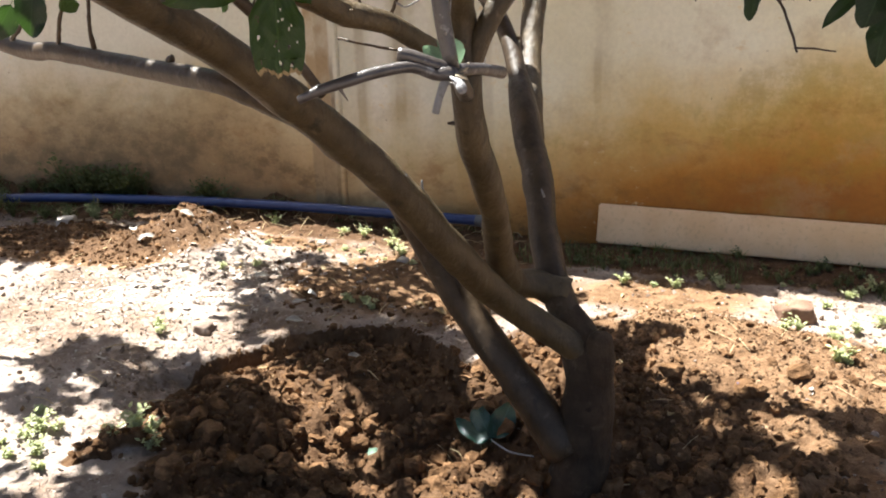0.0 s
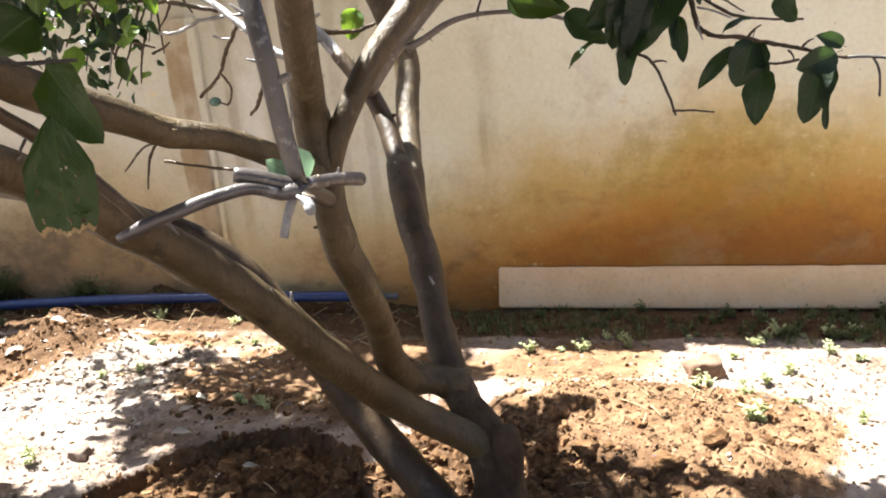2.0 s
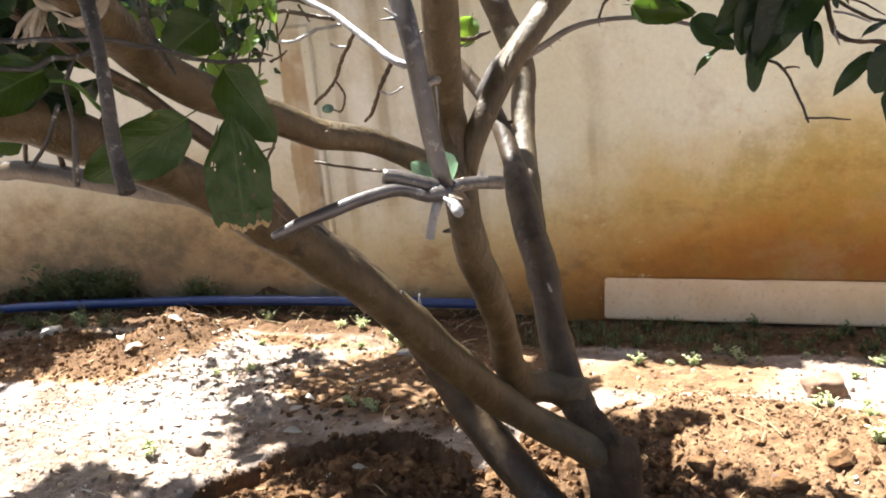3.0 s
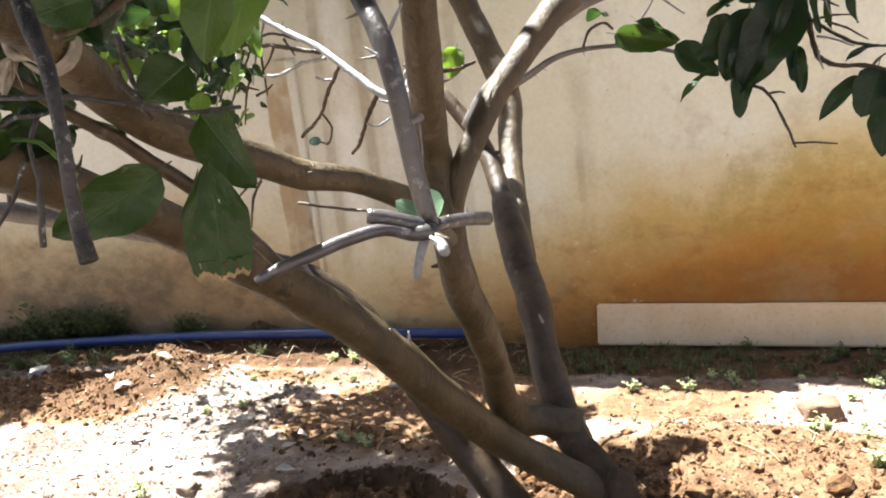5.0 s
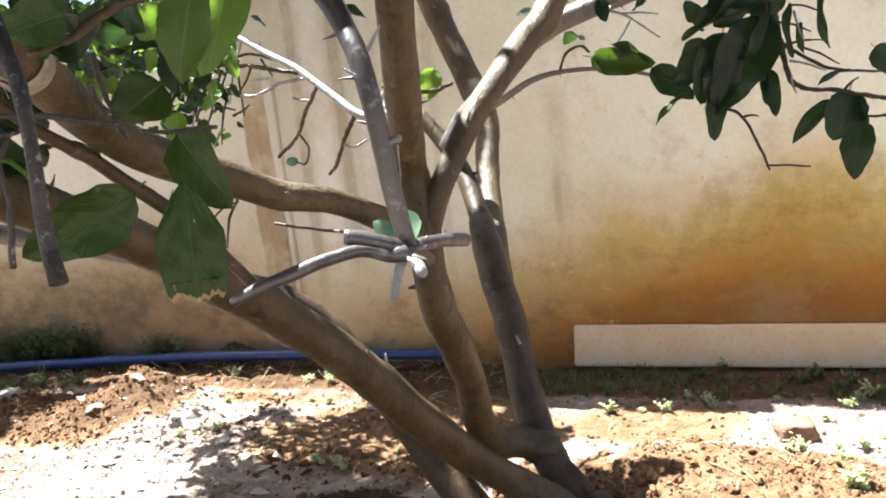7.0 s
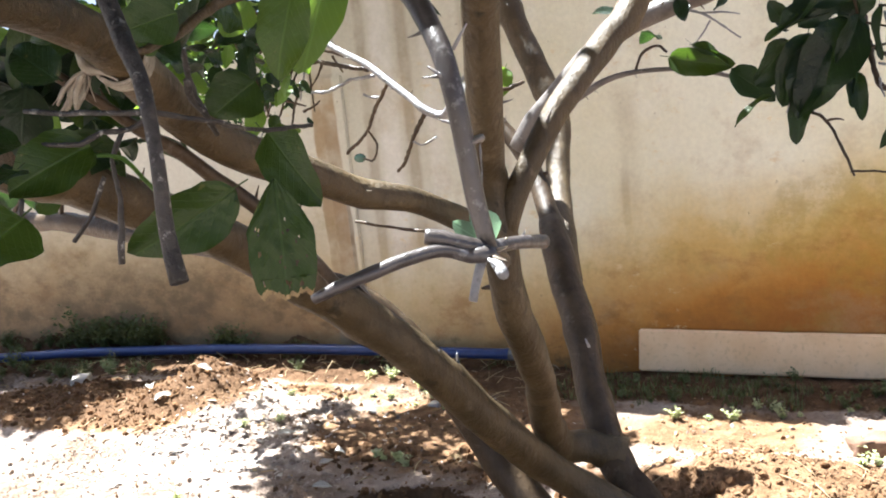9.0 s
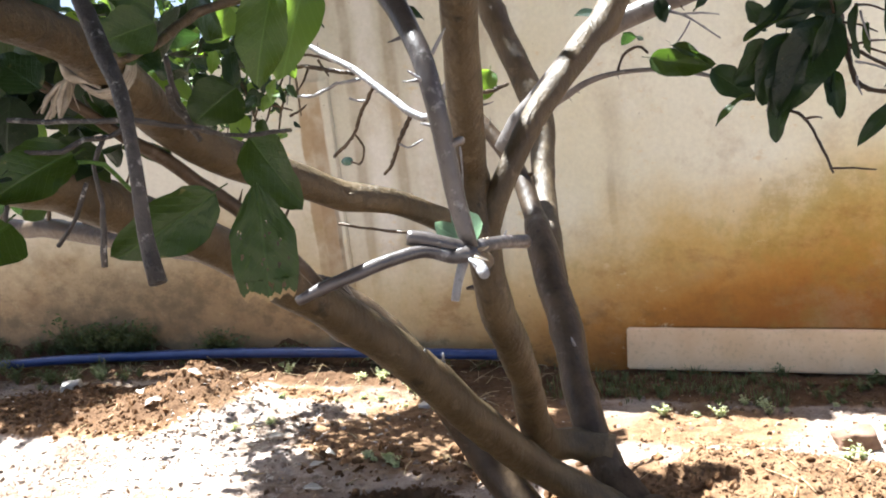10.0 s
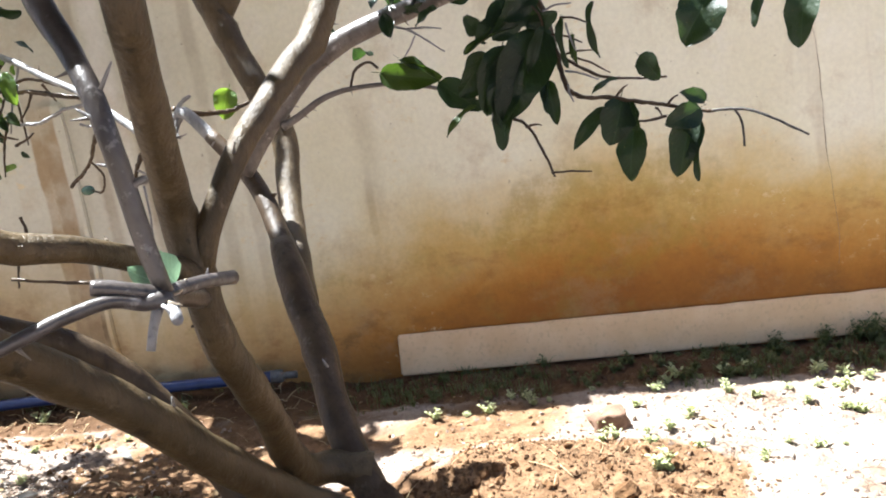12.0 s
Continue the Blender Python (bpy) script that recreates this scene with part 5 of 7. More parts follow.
hand_leaf((0.597, 0.660, 1.046), (0.602, 0.620, 1.025), 0.031, LEAF, 10)
hand_leaf((0.154, 1.600, 1.252), (0.144, 1.550, 1.195), 0.048, LEAF, 20)
hand_leaf((0.649, 0.600, 1.014), (0.636, 0.580, 1.005), 0.016, LEAF, 60)
hand_leaf((0.588, 0.800, 1.103), (0.634, 0.780, 1.077), 0.024, LEAF, -15)
hand_leaf((0.518, 0.800, 1.076), (0.478, 0.800, 1.105), 0.033, LEAF, 10)
hand_leaf((0.544, 0.800, 1.124), (0.504, 0.800, 1.150), 0.036, LEAF, 0)
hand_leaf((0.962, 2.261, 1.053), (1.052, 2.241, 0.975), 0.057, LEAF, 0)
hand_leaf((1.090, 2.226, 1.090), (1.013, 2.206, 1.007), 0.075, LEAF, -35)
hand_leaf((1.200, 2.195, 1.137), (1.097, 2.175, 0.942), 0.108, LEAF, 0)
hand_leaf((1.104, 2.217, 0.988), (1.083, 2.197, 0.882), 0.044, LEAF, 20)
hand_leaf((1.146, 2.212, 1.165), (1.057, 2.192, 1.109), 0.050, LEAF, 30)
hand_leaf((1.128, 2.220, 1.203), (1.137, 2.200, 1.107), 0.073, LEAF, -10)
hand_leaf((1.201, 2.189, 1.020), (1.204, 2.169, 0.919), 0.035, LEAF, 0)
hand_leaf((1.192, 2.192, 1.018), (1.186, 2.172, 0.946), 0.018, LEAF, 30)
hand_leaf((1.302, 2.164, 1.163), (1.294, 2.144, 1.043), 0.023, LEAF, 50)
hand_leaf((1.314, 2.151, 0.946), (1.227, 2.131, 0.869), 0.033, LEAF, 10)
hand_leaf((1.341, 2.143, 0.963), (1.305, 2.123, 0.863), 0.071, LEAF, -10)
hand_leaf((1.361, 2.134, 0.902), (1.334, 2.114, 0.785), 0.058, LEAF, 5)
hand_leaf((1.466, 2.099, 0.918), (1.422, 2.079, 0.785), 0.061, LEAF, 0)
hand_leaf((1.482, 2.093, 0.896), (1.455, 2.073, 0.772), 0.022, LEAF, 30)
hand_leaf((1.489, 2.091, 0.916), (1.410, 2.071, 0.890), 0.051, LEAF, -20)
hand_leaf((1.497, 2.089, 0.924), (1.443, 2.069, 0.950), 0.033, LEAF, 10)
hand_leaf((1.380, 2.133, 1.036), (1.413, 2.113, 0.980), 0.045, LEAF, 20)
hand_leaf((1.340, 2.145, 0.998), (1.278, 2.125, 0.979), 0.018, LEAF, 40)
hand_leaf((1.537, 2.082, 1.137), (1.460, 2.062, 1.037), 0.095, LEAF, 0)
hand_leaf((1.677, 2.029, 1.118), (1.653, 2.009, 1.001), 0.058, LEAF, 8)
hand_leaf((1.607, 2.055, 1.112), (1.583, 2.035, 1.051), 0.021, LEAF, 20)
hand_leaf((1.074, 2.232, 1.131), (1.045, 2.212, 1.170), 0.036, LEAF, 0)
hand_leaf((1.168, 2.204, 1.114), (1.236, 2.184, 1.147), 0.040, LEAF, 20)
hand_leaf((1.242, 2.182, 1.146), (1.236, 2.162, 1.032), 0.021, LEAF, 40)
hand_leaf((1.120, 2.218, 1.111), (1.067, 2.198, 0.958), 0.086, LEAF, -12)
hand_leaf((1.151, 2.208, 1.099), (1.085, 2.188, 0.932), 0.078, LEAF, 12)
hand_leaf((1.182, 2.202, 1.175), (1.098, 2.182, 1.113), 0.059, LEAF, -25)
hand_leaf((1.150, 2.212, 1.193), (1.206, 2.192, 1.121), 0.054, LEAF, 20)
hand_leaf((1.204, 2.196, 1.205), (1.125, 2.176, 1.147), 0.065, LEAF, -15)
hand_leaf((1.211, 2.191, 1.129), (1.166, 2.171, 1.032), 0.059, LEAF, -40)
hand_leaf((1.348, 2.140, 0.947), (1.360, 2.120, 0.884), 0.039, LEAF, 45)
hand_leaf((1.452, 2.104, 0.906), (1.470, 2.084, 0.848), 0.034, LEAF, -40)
hand_leaf((-0.362, 2.822, 1.154), (-0.422, 2.807, 1.099), 0.046, LEAF_LIME, 29)
hand_leaf((-0.356, 2.887, 1.293), (-0.326, 2.872, 1.186), 0.046, LEAF_LIME, 11)
hand_leaf((-0.506, 2.857, 1.274), (-0.478, 2.842, 1.217), 0.026, LEAF_LIME, 37)
hand_leaf((-0.440, 2.812, 1.186), (-0.457, 2.797, 1.155), 0.028, LEAF_LIME, -17)
hand_leaf((-0.630, 2.924, 1.330), (-0.556, 2.909, 1.264), 0.046, LEAF_LIME, -14)
hand_leaf((0.687, 0.860, 1.132), (0.671, 0.840, 1.058), 0.040, LEAF_OLIVE, 16)
hand_leaf((0.692, 0.905, 1.150), (0.666, 0.885, 1.064), 0.036, LEAF_LIME, -8)
hand_leaf((0.082, 1.300, 1.208), (-0.020, 1.300, 1.166), 0.044, LEAF_LIME, 0)
hand_leaf((-0.057, 1.400, 1.190), (-0.125, 1.400, 1.145), 0.035, LEAF_LIME, 30)
hand_leaf((0.172, 1.300, 1.108), (0.199, 1.280, 1.070), 0.031, LEAF_LIME, 10)
hand_leaf((0.275, 1.500, 1.226), (0.238, 1.480, 1.171), 0.052, LEAF_LIME, 0)
hand_leaf((0.268, 1.500, 1.063), (0.261, 1.480, 1.012), 0.030, LEAF_LIME, 0)
hand_leaf((0.361, 2.740, 1.130), (0.334, 2.720, 1.043), 0.069, LEAF_LIME, 0)
hand_leaf((-0.381, 2.915, 1.235), (-0.339, 2.900, 1.196), 0.029, LEAF_NEAR, 44)
hand_leaf((-0.343, 2.833, 1.166), (-0.301, 2.818, 1.123), 0.027, LEAF_NEAR, 3)
hand_leaf((-0.522, 2.892, 1.215), (-0.503, 2.877, 1.167), 0.022, LEAF_NEAR, 10)
hand_leaf((-0.473, 2.885, 1.074), (-0.466, 2.870, 0.991), 0.048, LEAF_NEAR, 22)
hand_leaf((-0.422, 2.911, 1.292), (-0.399, 2.896, 1.224), 0.035, LEAF_NEAR, 35)
hand_leaf((-0.572, 2.873, 1.377), (-0.548, 2.858, 1.326), 0.049, LEAF_NEAR, -19)
hand_leaf((-0.769, 2.909, 1.353), (-0.750, 2.894, 1.254), 0.059, LEAF_NEAR, 41)
hand_leaf((-0.656, 2.810, 1.360), (-0.614, 2.795, 1.310), 0.044, LEAF_NEAR, 8)
hand_leaf((-0.772, 2.922, 1.277), (-0.735, 2.907, 1.218), 0.053, LEAF_NEAR, 2)
hand_leaf((-0.702, 2.938, 1.289), (-0.726, 2.923, 1.254), 0.053, LEAF_NEAR, -36)
hand_leaf((-0.735, 2.917, 1.447), (-0.746, 2.902, 1.405), 0.028, LEAF_NEAR, -35)
hand_leaf((-0.730, 2.883, 1.440), (-0.788, 2.868, 1.409), 0.053, LEAF_NEAR, 26)
hand_leaf((-0.647, 2.908, 1.403), (-0.644, 2.893, 1.373), 0.027, LEAF_NEAR, -29)
hand_leaf((-0.767, 2.904, 1.438), (-0.800, 2.889, 1.404), 0.030, LEAF_NEAR, 8)
hand_leaf((-0.587, 2.885, 1.363), (-0.556, 2.870, 1.303), 0.050, LEAF_NEAR, 22)
hand_leaf((0.587, 0.950, 1.028), (0.643, 0.930, 0.960), 0.043, LEAF_NEAR, 24)
hand_leaf((0.688, 0.745, 0.995), (0.634, 0.700, 0.960), 0.036, LEAF_NEAR, -24)
hand_leaf((0.579, 0.970, 1.072), (0.546, 0.940, 1.043), 0.046, LEAF_NEAR, 0)
hand_leaf((0.675, 0.640, 1.027), (0.653, 0.600, 1.008), 0.032, LEAF_NEAR, 15)
hand_leaf((0.643, 0.620, 0.998), (0.640, 0.580, 0.981), 0.034, LEAF_NEAR, 0)
hand_leaf((0.693, 0.700, 1.095), (0.667, 0.680, 1.086), 0.027, LEAF_NEAR, 0)
hand_leaf((0.643, 0.750, 1.081), (0.635, 0.720, 1.103), 0.025, LEAF_NEAR, 30)
hand_leaf((0.661, 0.750, 1.109), (0.653, 0.720, 1.120), 0.031, LEAF_NEAR, 10)
hand_leaf((0.830, 2.298, 1.090), (0.976, 2.278, 1.054), 0.063, LEAF_NEAR, 20)
hand_leaf((1.046, 2.234, 0.991), (0.964, 2.214, 0.936), 0.020, LEAF_NEAR, 40)
hand_leaf((1.170, 2.204, 1.143), (1.032, 2.184, 1.103), 0.035, LEAF_NEAR, 45)
hand_leaf((0.881, 2.286, 1.116), (0.966, 2.266, 1.067), 0.030, LEAF_NEAR, -35)
hand_leaf((1.259, 2.175, 1.103), (1.257, 2.155, 1.037), 0.016, LEAF_NEAR, 30)
hand_leaf((-0.528, 1.870, 1.020), (-0.554, 1.860, 0.900), 0.075, LEAF, 12)
hand_leaf((-0.615, 1.880, 0.984), (-0.697, 1.870, 0.886), 0.06, LEAF, -20)
hand_leaf((0.700, 1.270, 0.865), (0.677, 1.250, 0.907), 0.042, LEAF_PALE, 25)
hand_leaf((0.682, 1.270, 0.867), (0.652, 1.250, 0.893), 0.028, LEAF_PALE, -30)


def leafy(centre, spread, count, size, materials, seed, droop=0.5):
    """Loose leaves about a cluster of twigs, each a part of the tree."""
    rng = random.Random(seed)
    for _ in range(count):
        b = Vector(centre) + Vector([rng.gauss(0, s) for s in spread])
        d = Vector((rng.uniform(-1, 1), rng.uniform(-1, 1), rng.uniform(-1, 0.4) - droop * 0.3)).normalized()
        n = Vector((rng.uniform(-0.7, 0.7), rng.uniform(-1.0, 0.2), rng.uniform(0.1, 1)))
        place_leaf(b, b + d * size * rng.uniform(0.7, 1.15), n, rng.choice(materials), rng.uniform(0.85, 1.1))


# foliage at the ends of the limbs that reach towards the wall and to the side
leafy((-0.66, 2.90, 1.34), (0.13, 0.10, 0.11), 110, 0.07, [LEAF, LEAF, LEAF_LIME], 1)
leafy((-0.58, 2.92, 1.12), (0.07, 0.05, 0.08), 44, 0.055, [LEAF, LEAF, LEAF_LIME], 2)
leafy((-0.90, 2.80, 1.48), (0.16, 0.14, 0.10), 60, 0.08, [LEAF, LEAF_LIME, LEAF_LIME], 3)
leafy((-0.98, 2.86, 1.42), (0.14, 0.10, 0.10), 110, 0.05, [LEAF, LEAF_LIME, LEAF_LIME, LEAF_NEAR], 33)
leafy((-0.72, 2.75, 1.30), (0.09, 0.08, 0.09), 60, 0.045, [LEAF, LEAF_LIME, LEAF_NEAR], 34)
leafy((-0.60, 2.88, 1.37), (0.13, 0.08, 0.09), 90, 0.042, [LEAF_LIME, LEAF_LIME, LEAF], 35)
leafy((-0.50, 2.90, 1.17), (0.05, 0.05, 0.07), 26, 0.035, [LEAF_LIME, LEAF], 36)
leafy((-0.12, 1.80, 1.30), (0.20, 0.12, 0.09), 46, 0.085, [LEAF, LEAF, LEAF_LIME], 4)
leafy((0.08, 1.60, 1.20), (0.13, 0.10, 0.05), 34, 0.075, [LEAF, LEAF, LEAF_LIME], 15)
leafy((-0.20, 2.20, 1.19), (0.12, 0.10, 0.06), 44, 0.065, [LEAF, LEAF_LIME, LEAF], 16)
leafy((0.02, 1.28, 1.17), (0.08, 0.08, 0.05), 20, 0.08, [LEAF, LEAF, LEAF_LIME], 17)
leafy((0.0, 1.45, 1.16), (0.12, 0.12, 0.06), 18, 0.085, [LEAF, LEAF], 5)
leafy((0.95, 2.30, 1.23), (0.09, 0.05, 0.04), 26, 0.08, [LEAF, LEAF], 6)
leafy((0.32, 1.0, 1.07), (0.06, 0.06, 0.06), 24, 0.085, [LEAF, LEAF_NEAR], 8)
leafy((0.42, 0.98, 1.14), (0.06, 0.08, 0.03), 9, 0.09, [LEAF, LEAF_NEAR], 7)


def crown():
    """The unseen leafy head over the limbs, set to cast the shade; its gaps let the sun through to the soil."""
    rng = random.Random(21)
    # leafy masses and the gaps between them, as their shadows lie on level ground
    by_wall = [(-0.08, 2.66, 0.16), (0.08, 2.88, 0.12), (-0.06, 2.48, 0.20), (0.14, 2.66, 0.13), (0.08, 2.25, 0.20), (0.34, 2.30, 0.18), (-0.12, 2.22, 0.10), (0.52, 2.78, 0.08), (0.22, 2.93, 0.14), (0.40, 2.86, 0.14), (0.08, 3.06, 0.08), (0.22, 3.14, 0.09), (0.05, 3.22, 0.08), (0.36, 3.18, 0.10), (0.34, 3.30, 0.09), (-0.06, 2.76, 0.07),
               (-0.38, 2.84, 0.05), (-0.24, 2.60, 0.13), (-0.22, 2.50, 0.12), (-0.25, 2.38, 0.12), (0.02, 2.36, 0.14), (0.20, 2.48, 0.12), (-1.33, 2.84, 0.15), (-1.20, 2.98, 0.12), (-1.62, 2.92, 0.2), (-1.78, 3.14, 0.24), (-1.45, 3.14, 0.13), (-2.2, 3.1, 0.3),
               (-1.35, 2.62, 0.13), (-1.78, 2.5, 0.2), (-1.55, 2.70, 0.20), (-1.95, 2.95, 0.30), (-1.2, 3.02, 0.12)]
    by_pit = [(-0.33, 1.80, 0.07), (-0.55, 1.89, 0.11), (-0.50, 1.64, 0.07), (-0.29, 1.92, 0.07), (-0.10, 1.86, 0.13), (0.02, 1.60, 0.24), (0.36, 2.02, 0.20), (0.50, 1.80, 0.26), (0.45, 1.45, 0.35), (0.65, 2.1, 0.17), (0.0, 1.78, 0.17), (0.16, 1.78, 0.11), (0.42, 2.16, 0.12), (0.66, 1.9, 0.22), (-0.04, 1.50, 0.13), (0.08, 1.40, 0.22)]
    by_heap = [(0.89, 2.03, 0.10), (0.90, 1.80, 0.24), (0.98, 2.06, 0.15), (1.14, 1.93, 0.17), (1.38, 1.93, 0.16), (1.15, 1.62, 0.28), (1.5, 1.6, 0.28), (1.22, 2.02, 0.12), (1.42, 2.00, 0.13), (1.60, 1.93, 0.18), (0.79, 2.37, 0.06), (0.95, 2.24, 0.03), (0.84, 2.12, 0.08), (1.02, 1.98, 0.10), (0.95, 1.94, 0.12), (1.32, 2.02, 0.12), (1.50, 2.02, 0.12),
               (0.7, 1.1, 0.50), (0.0, 0.9, 0.4), (-0.55, 0.9, 0.45), (-0.6, 0.2, 0.6), (1.4, 1.2, 0.4), (0.6, 0.4, 0.7), (1.4, 0.3, 0.7)]
    shade = [(*a, 8500 if a[0] > -0.3 else 3800) for a in by_wall] + [(*a, 9500) for a in by_pit + by_heap]
    # sunlit places on the limbs and the soil: the rays to them stay free of leaves
    on_wood = [(0.585, 1.11, 0.86, 0.02), (0.635, 1.15, 0.872, 0.02), (0.73, 1.25, 0.86, 0.05), (0.71, 1.19, 0.84, 0.06), (0.525, 1.54, 0.60, 0.05),
               (0.62, 1.30, 0.91, 0.09), (0.60, 1.22, 0.94, 0.10), (0.55, 1.13, 0.97, 0.06), (0.48, 1.44, 0.75, 0.06),
               (0.53, 2.31, 0.79, -0.03), (0.485, 2.39, 0.88, -0.02), (0.66, 2.36, 1.13, 0.13), (0.83, 2.33, 1.20, 0.12), (0.0, 2.72, 1.13, 0.16), (-0.3, 2.9, 1.3, 0.16), (0.18, 2.6, 1.03, 0.12),
               (-0.07, 1.79, 0.84, 0.015), (0.58, 1.87, 0.20, 0.0), (0.40, 1.86, 0.50, 0.02)]
    on_soil = [(0.01, 1.98, 0.09), (0.10, 1.94, 0.08), (0.20, 1.90, 0.06), (0.47, 2.22, 0.05), (0.90, 2.45, 0.06), (0.95, 2.35, 0.05), (0.28, 1.70, 0.05), (0.46, 2.16, 0.06), (0.44, 1.72, 0.05), (0.64, 1.71, 0.08), (0.455, 1.845, 0.09), (0.58, 2.28, 0.06), (0.60, 2.16, 0.07), (0.62, 2.06, 0.05), (0.11, 1.81, 0.05), (0.21, 1.84, 0.05), (-0.24, 1.69, 0.05), (-0.155, 2.2, 0.02), (0.08, 2.66, 0.04), (-0.12, 2.52, 0.015), (0.10, 2.42, 0.015)]
    by_foot = [(-0.16, 2.88, 0.01), (-0.07, 2.98, 0.0), (-0.25, 3.14, 0.08), (-0.45, 3.14, 0.08), (-0.03, 3.10, 0.03), (0.35, 2.96, 0.04), (0.53, 2.33, 0.04), (0.56, 2.42, 0.04), (0.66, 2.21, 0.05), (0.81, 2.22, 0.05), (0.92, 2.21, 0.03), (1.0, 2.27, 0.02), (1.25, 2.04, 0.04), (1.15, 1.84, 0.06), (1.05, 1.78, 0.03), (1.05, 2.42, 0.06), (1.20, 2.35, 0.09), (1.0, 2.52, 0.06), (1.35, 2.26, 0.06)]
    lit = on_wood + [(x, y, 0, r) for x, y, r in on_soil + by_foot]
    on_bough = [(0.55, 1.62, 0.54, 0.03), (0.53, 1.57, 0.59, 0.03), (0.51, 1.51, 0.66, 0.03), (0.58, 1.70, 0.45, 0.02), (-0.66, 2.88, 1.34, 0.11), (-0.52, 2.88, 1.22, 0.08), (-0.86, 2.84, 1.45, 0.12), (0.68, 0.88, 1.11, 0.015), (0.56, 1.10, 0.86, 0.05), (0.545, 1.095, 0.845, 0.04), (0.60, 1.12, 0.87, 0.05), (-0.20, 1.82, 0.85, 0.02), (0.84, 1.67, 1.16, 0.07), (0.79, 1.62, 1.10, 0.08), (0.75, 1.54, 1.03, 0.06), (0.71, 1.49, 0.96, 0.05)]
    gaps = [(x - SUN.x / SUN.z * z, y - SUN.y / SUN.z * z, r + (0.02 if z else 0), 0.13 if z else 0.01) for x, y, z, r in lit]
    gaps += [(x - SUN.x / SUN.z * z, y - SUN.y / SUN.z * z, r, 0.02) for x, y, z, r in on_bough]
    # unseen leaves overhead, added to hold skylight off the pit and limbs
    above = [(0.6, 1.3, 0.7), (0.3, 0.5, 0.7), (1.2, 0.7, 0.7), (1.0, 1.6, 0.6), (0.7, 0.0, 0.7), (1.5, 1.4, 0.5), (0.1, 1.6, 0.40), (0.55, 1.85, 0.45), (-0.1, 1.9, 0.35)]
    verts, faces = [], []
    for gx, gy, r, dense, cast in [(*a, True) for a in shade] + [(*a, 6500, False) for a in above]:
        for _ in range(int(dense * r * r) + 10):
            w, q = rng.uniform(0, 2 * math.pi), r * math.sqrt(rng.random()) * rng.uniform(0.85, 1.15)
            z = rng.uniform(1.75, 2.45)
            c = Vector((gx + q * math.cos(w), gy + q * math.sin(w), 0))
            c = c + SUN * (z / SUN.z) if cast else c + Vector((0, 0, z - 0.1))
            d = Vector((rng.uniform(-1, 1), rng.uniform(-1, 1), rng.uniform(-0.8, 0.3))).normalized()
            middle = c + d * 0.045
            foot = middle - SUN * (middle.z / SUN.z)
            if any(math.hypot(foot.x - hx, foot.y - hy) < hr * rng.uniform(0.8, 1.2) + 0.03 and rng.random() > few for hx, hy, hr, few in gaps):
                continue
            n = Vector((rng.uniform(-0.8, 0.8), rng.uniform(-0.8, 0.8), 1))
            m = leaf_matrix(c, c + d * rng.uniform(0.07, 0.11), n)
            k = len(verts)
            for u, v, hz in ((0, 0, 0), (0.3, 0.22, 0.05), (0.7, 0.2, 0.04), (1, 0, -0.06), (0.7, -0.2, 0.04), (0.3, -0.22, 0.05), (0.5, 0, -0.01)):
                verts.append(m @ Vector((u, v, hz)))
            faces += [(k, k + 1, k + 6), (k + 1, k + 2, k + 6), (k + 2, k + 3, k + 6), (k + 3, k + 4, k + 6), (k + 4, k + 5, k + 6), (k + 5, k, k + 6)]
    ob = mesh_object("crown", verts, faces, LEAF, tree)
    ob.matrix_parent_inverse = TREE_INV
    tagged(ob, kind="stuff")


crown()
# thinner wood that carries the head
for rows in ([(0.45, 1.7, 2.0, 0.009), (0.1, 1.9, 2.15, 0.006), (-0.4, 2.2, 2.22, 0.004)], [(0.55, 1.5, 1.85, 0.011), (0.45, 1.1, 2.05, 0.008), (0.2, 0.8, 2.2, 0.004)],
             [(1.13, 2.1, 1.9, 0.008), (0.7, 2.3, 2.12, 0.006), (0.2, 2.5, 2.25, 0.004)], [(0.28, 1.5, 1.85, 0.007), (-0.15, 1.3, 2.1, 0.005), (-0.5, 0.9, 2.2, 0.004)]):
    limb("branch", rows, BARK_DARK, 8)
limb("limb", [(1.078, 2.3, 1.243, 0.0173), (1.2, 2.28, 1.35, 0.014), (1.35, 2.25, 1.6, 0.01), (1.3, 2.3, 1.95, 0.006)], BARK_GREY, 10)

bm = bmesh.new()
bmesh.ops.create_uvsphere(bm, u_segments=16, v_segments=10, radius=0.018, matrix=Matrix.Translation((-0.288, 3.11, 0.89)) @ Matrix.Diagonal((1.2, 1, 0.9, 1)))
part("fruit", bm, FRUIT, tree, "small unripe green lemon").matrix_parent_inverse = TREE_INV


# ---- things on the ground ----
def slab():
    ob = tagged(new("stone_slab"), "long pale stone slab leaning on edge against the wall", "slab")
    ob.location = (0.59, WALL_Y - 0.045, 0.02)
    bm = bmesh.new()
    box(bm, (0, 0, 0), (3.6, 0.022, 0.152), 0.006, 3)
    bmesh.ops.subdivide_edges(bm, edges=[e for e in bm.edges if abs(e.verts[0].co.x - e.verts[1].co.x) > 1], cuts=140, use_grid_fill=False)
    for v in bm.verts:
        # worn arrises with a few chips
        chip = max(0, noise.noise((v.co.x * 9, v.co.z * 6, 4.4)) - 0.36) * 0.008
        v.co.z += 0.0008 * noise.noise((v.co.x * 14, 1.5, v.co.z * 3)) - (chip if v.co.z > 0.14 else 0)
        v.co.y += 0.0010 * noise.noise((v.co.x * 11, 7.5, v.co.z * 9))
    body = bm_object("slab_body", bm, STONE, ob, flat=True)
    body.matrix_basis = pose(0, 0, 0, -8.5, 2.58, 0)


slab()


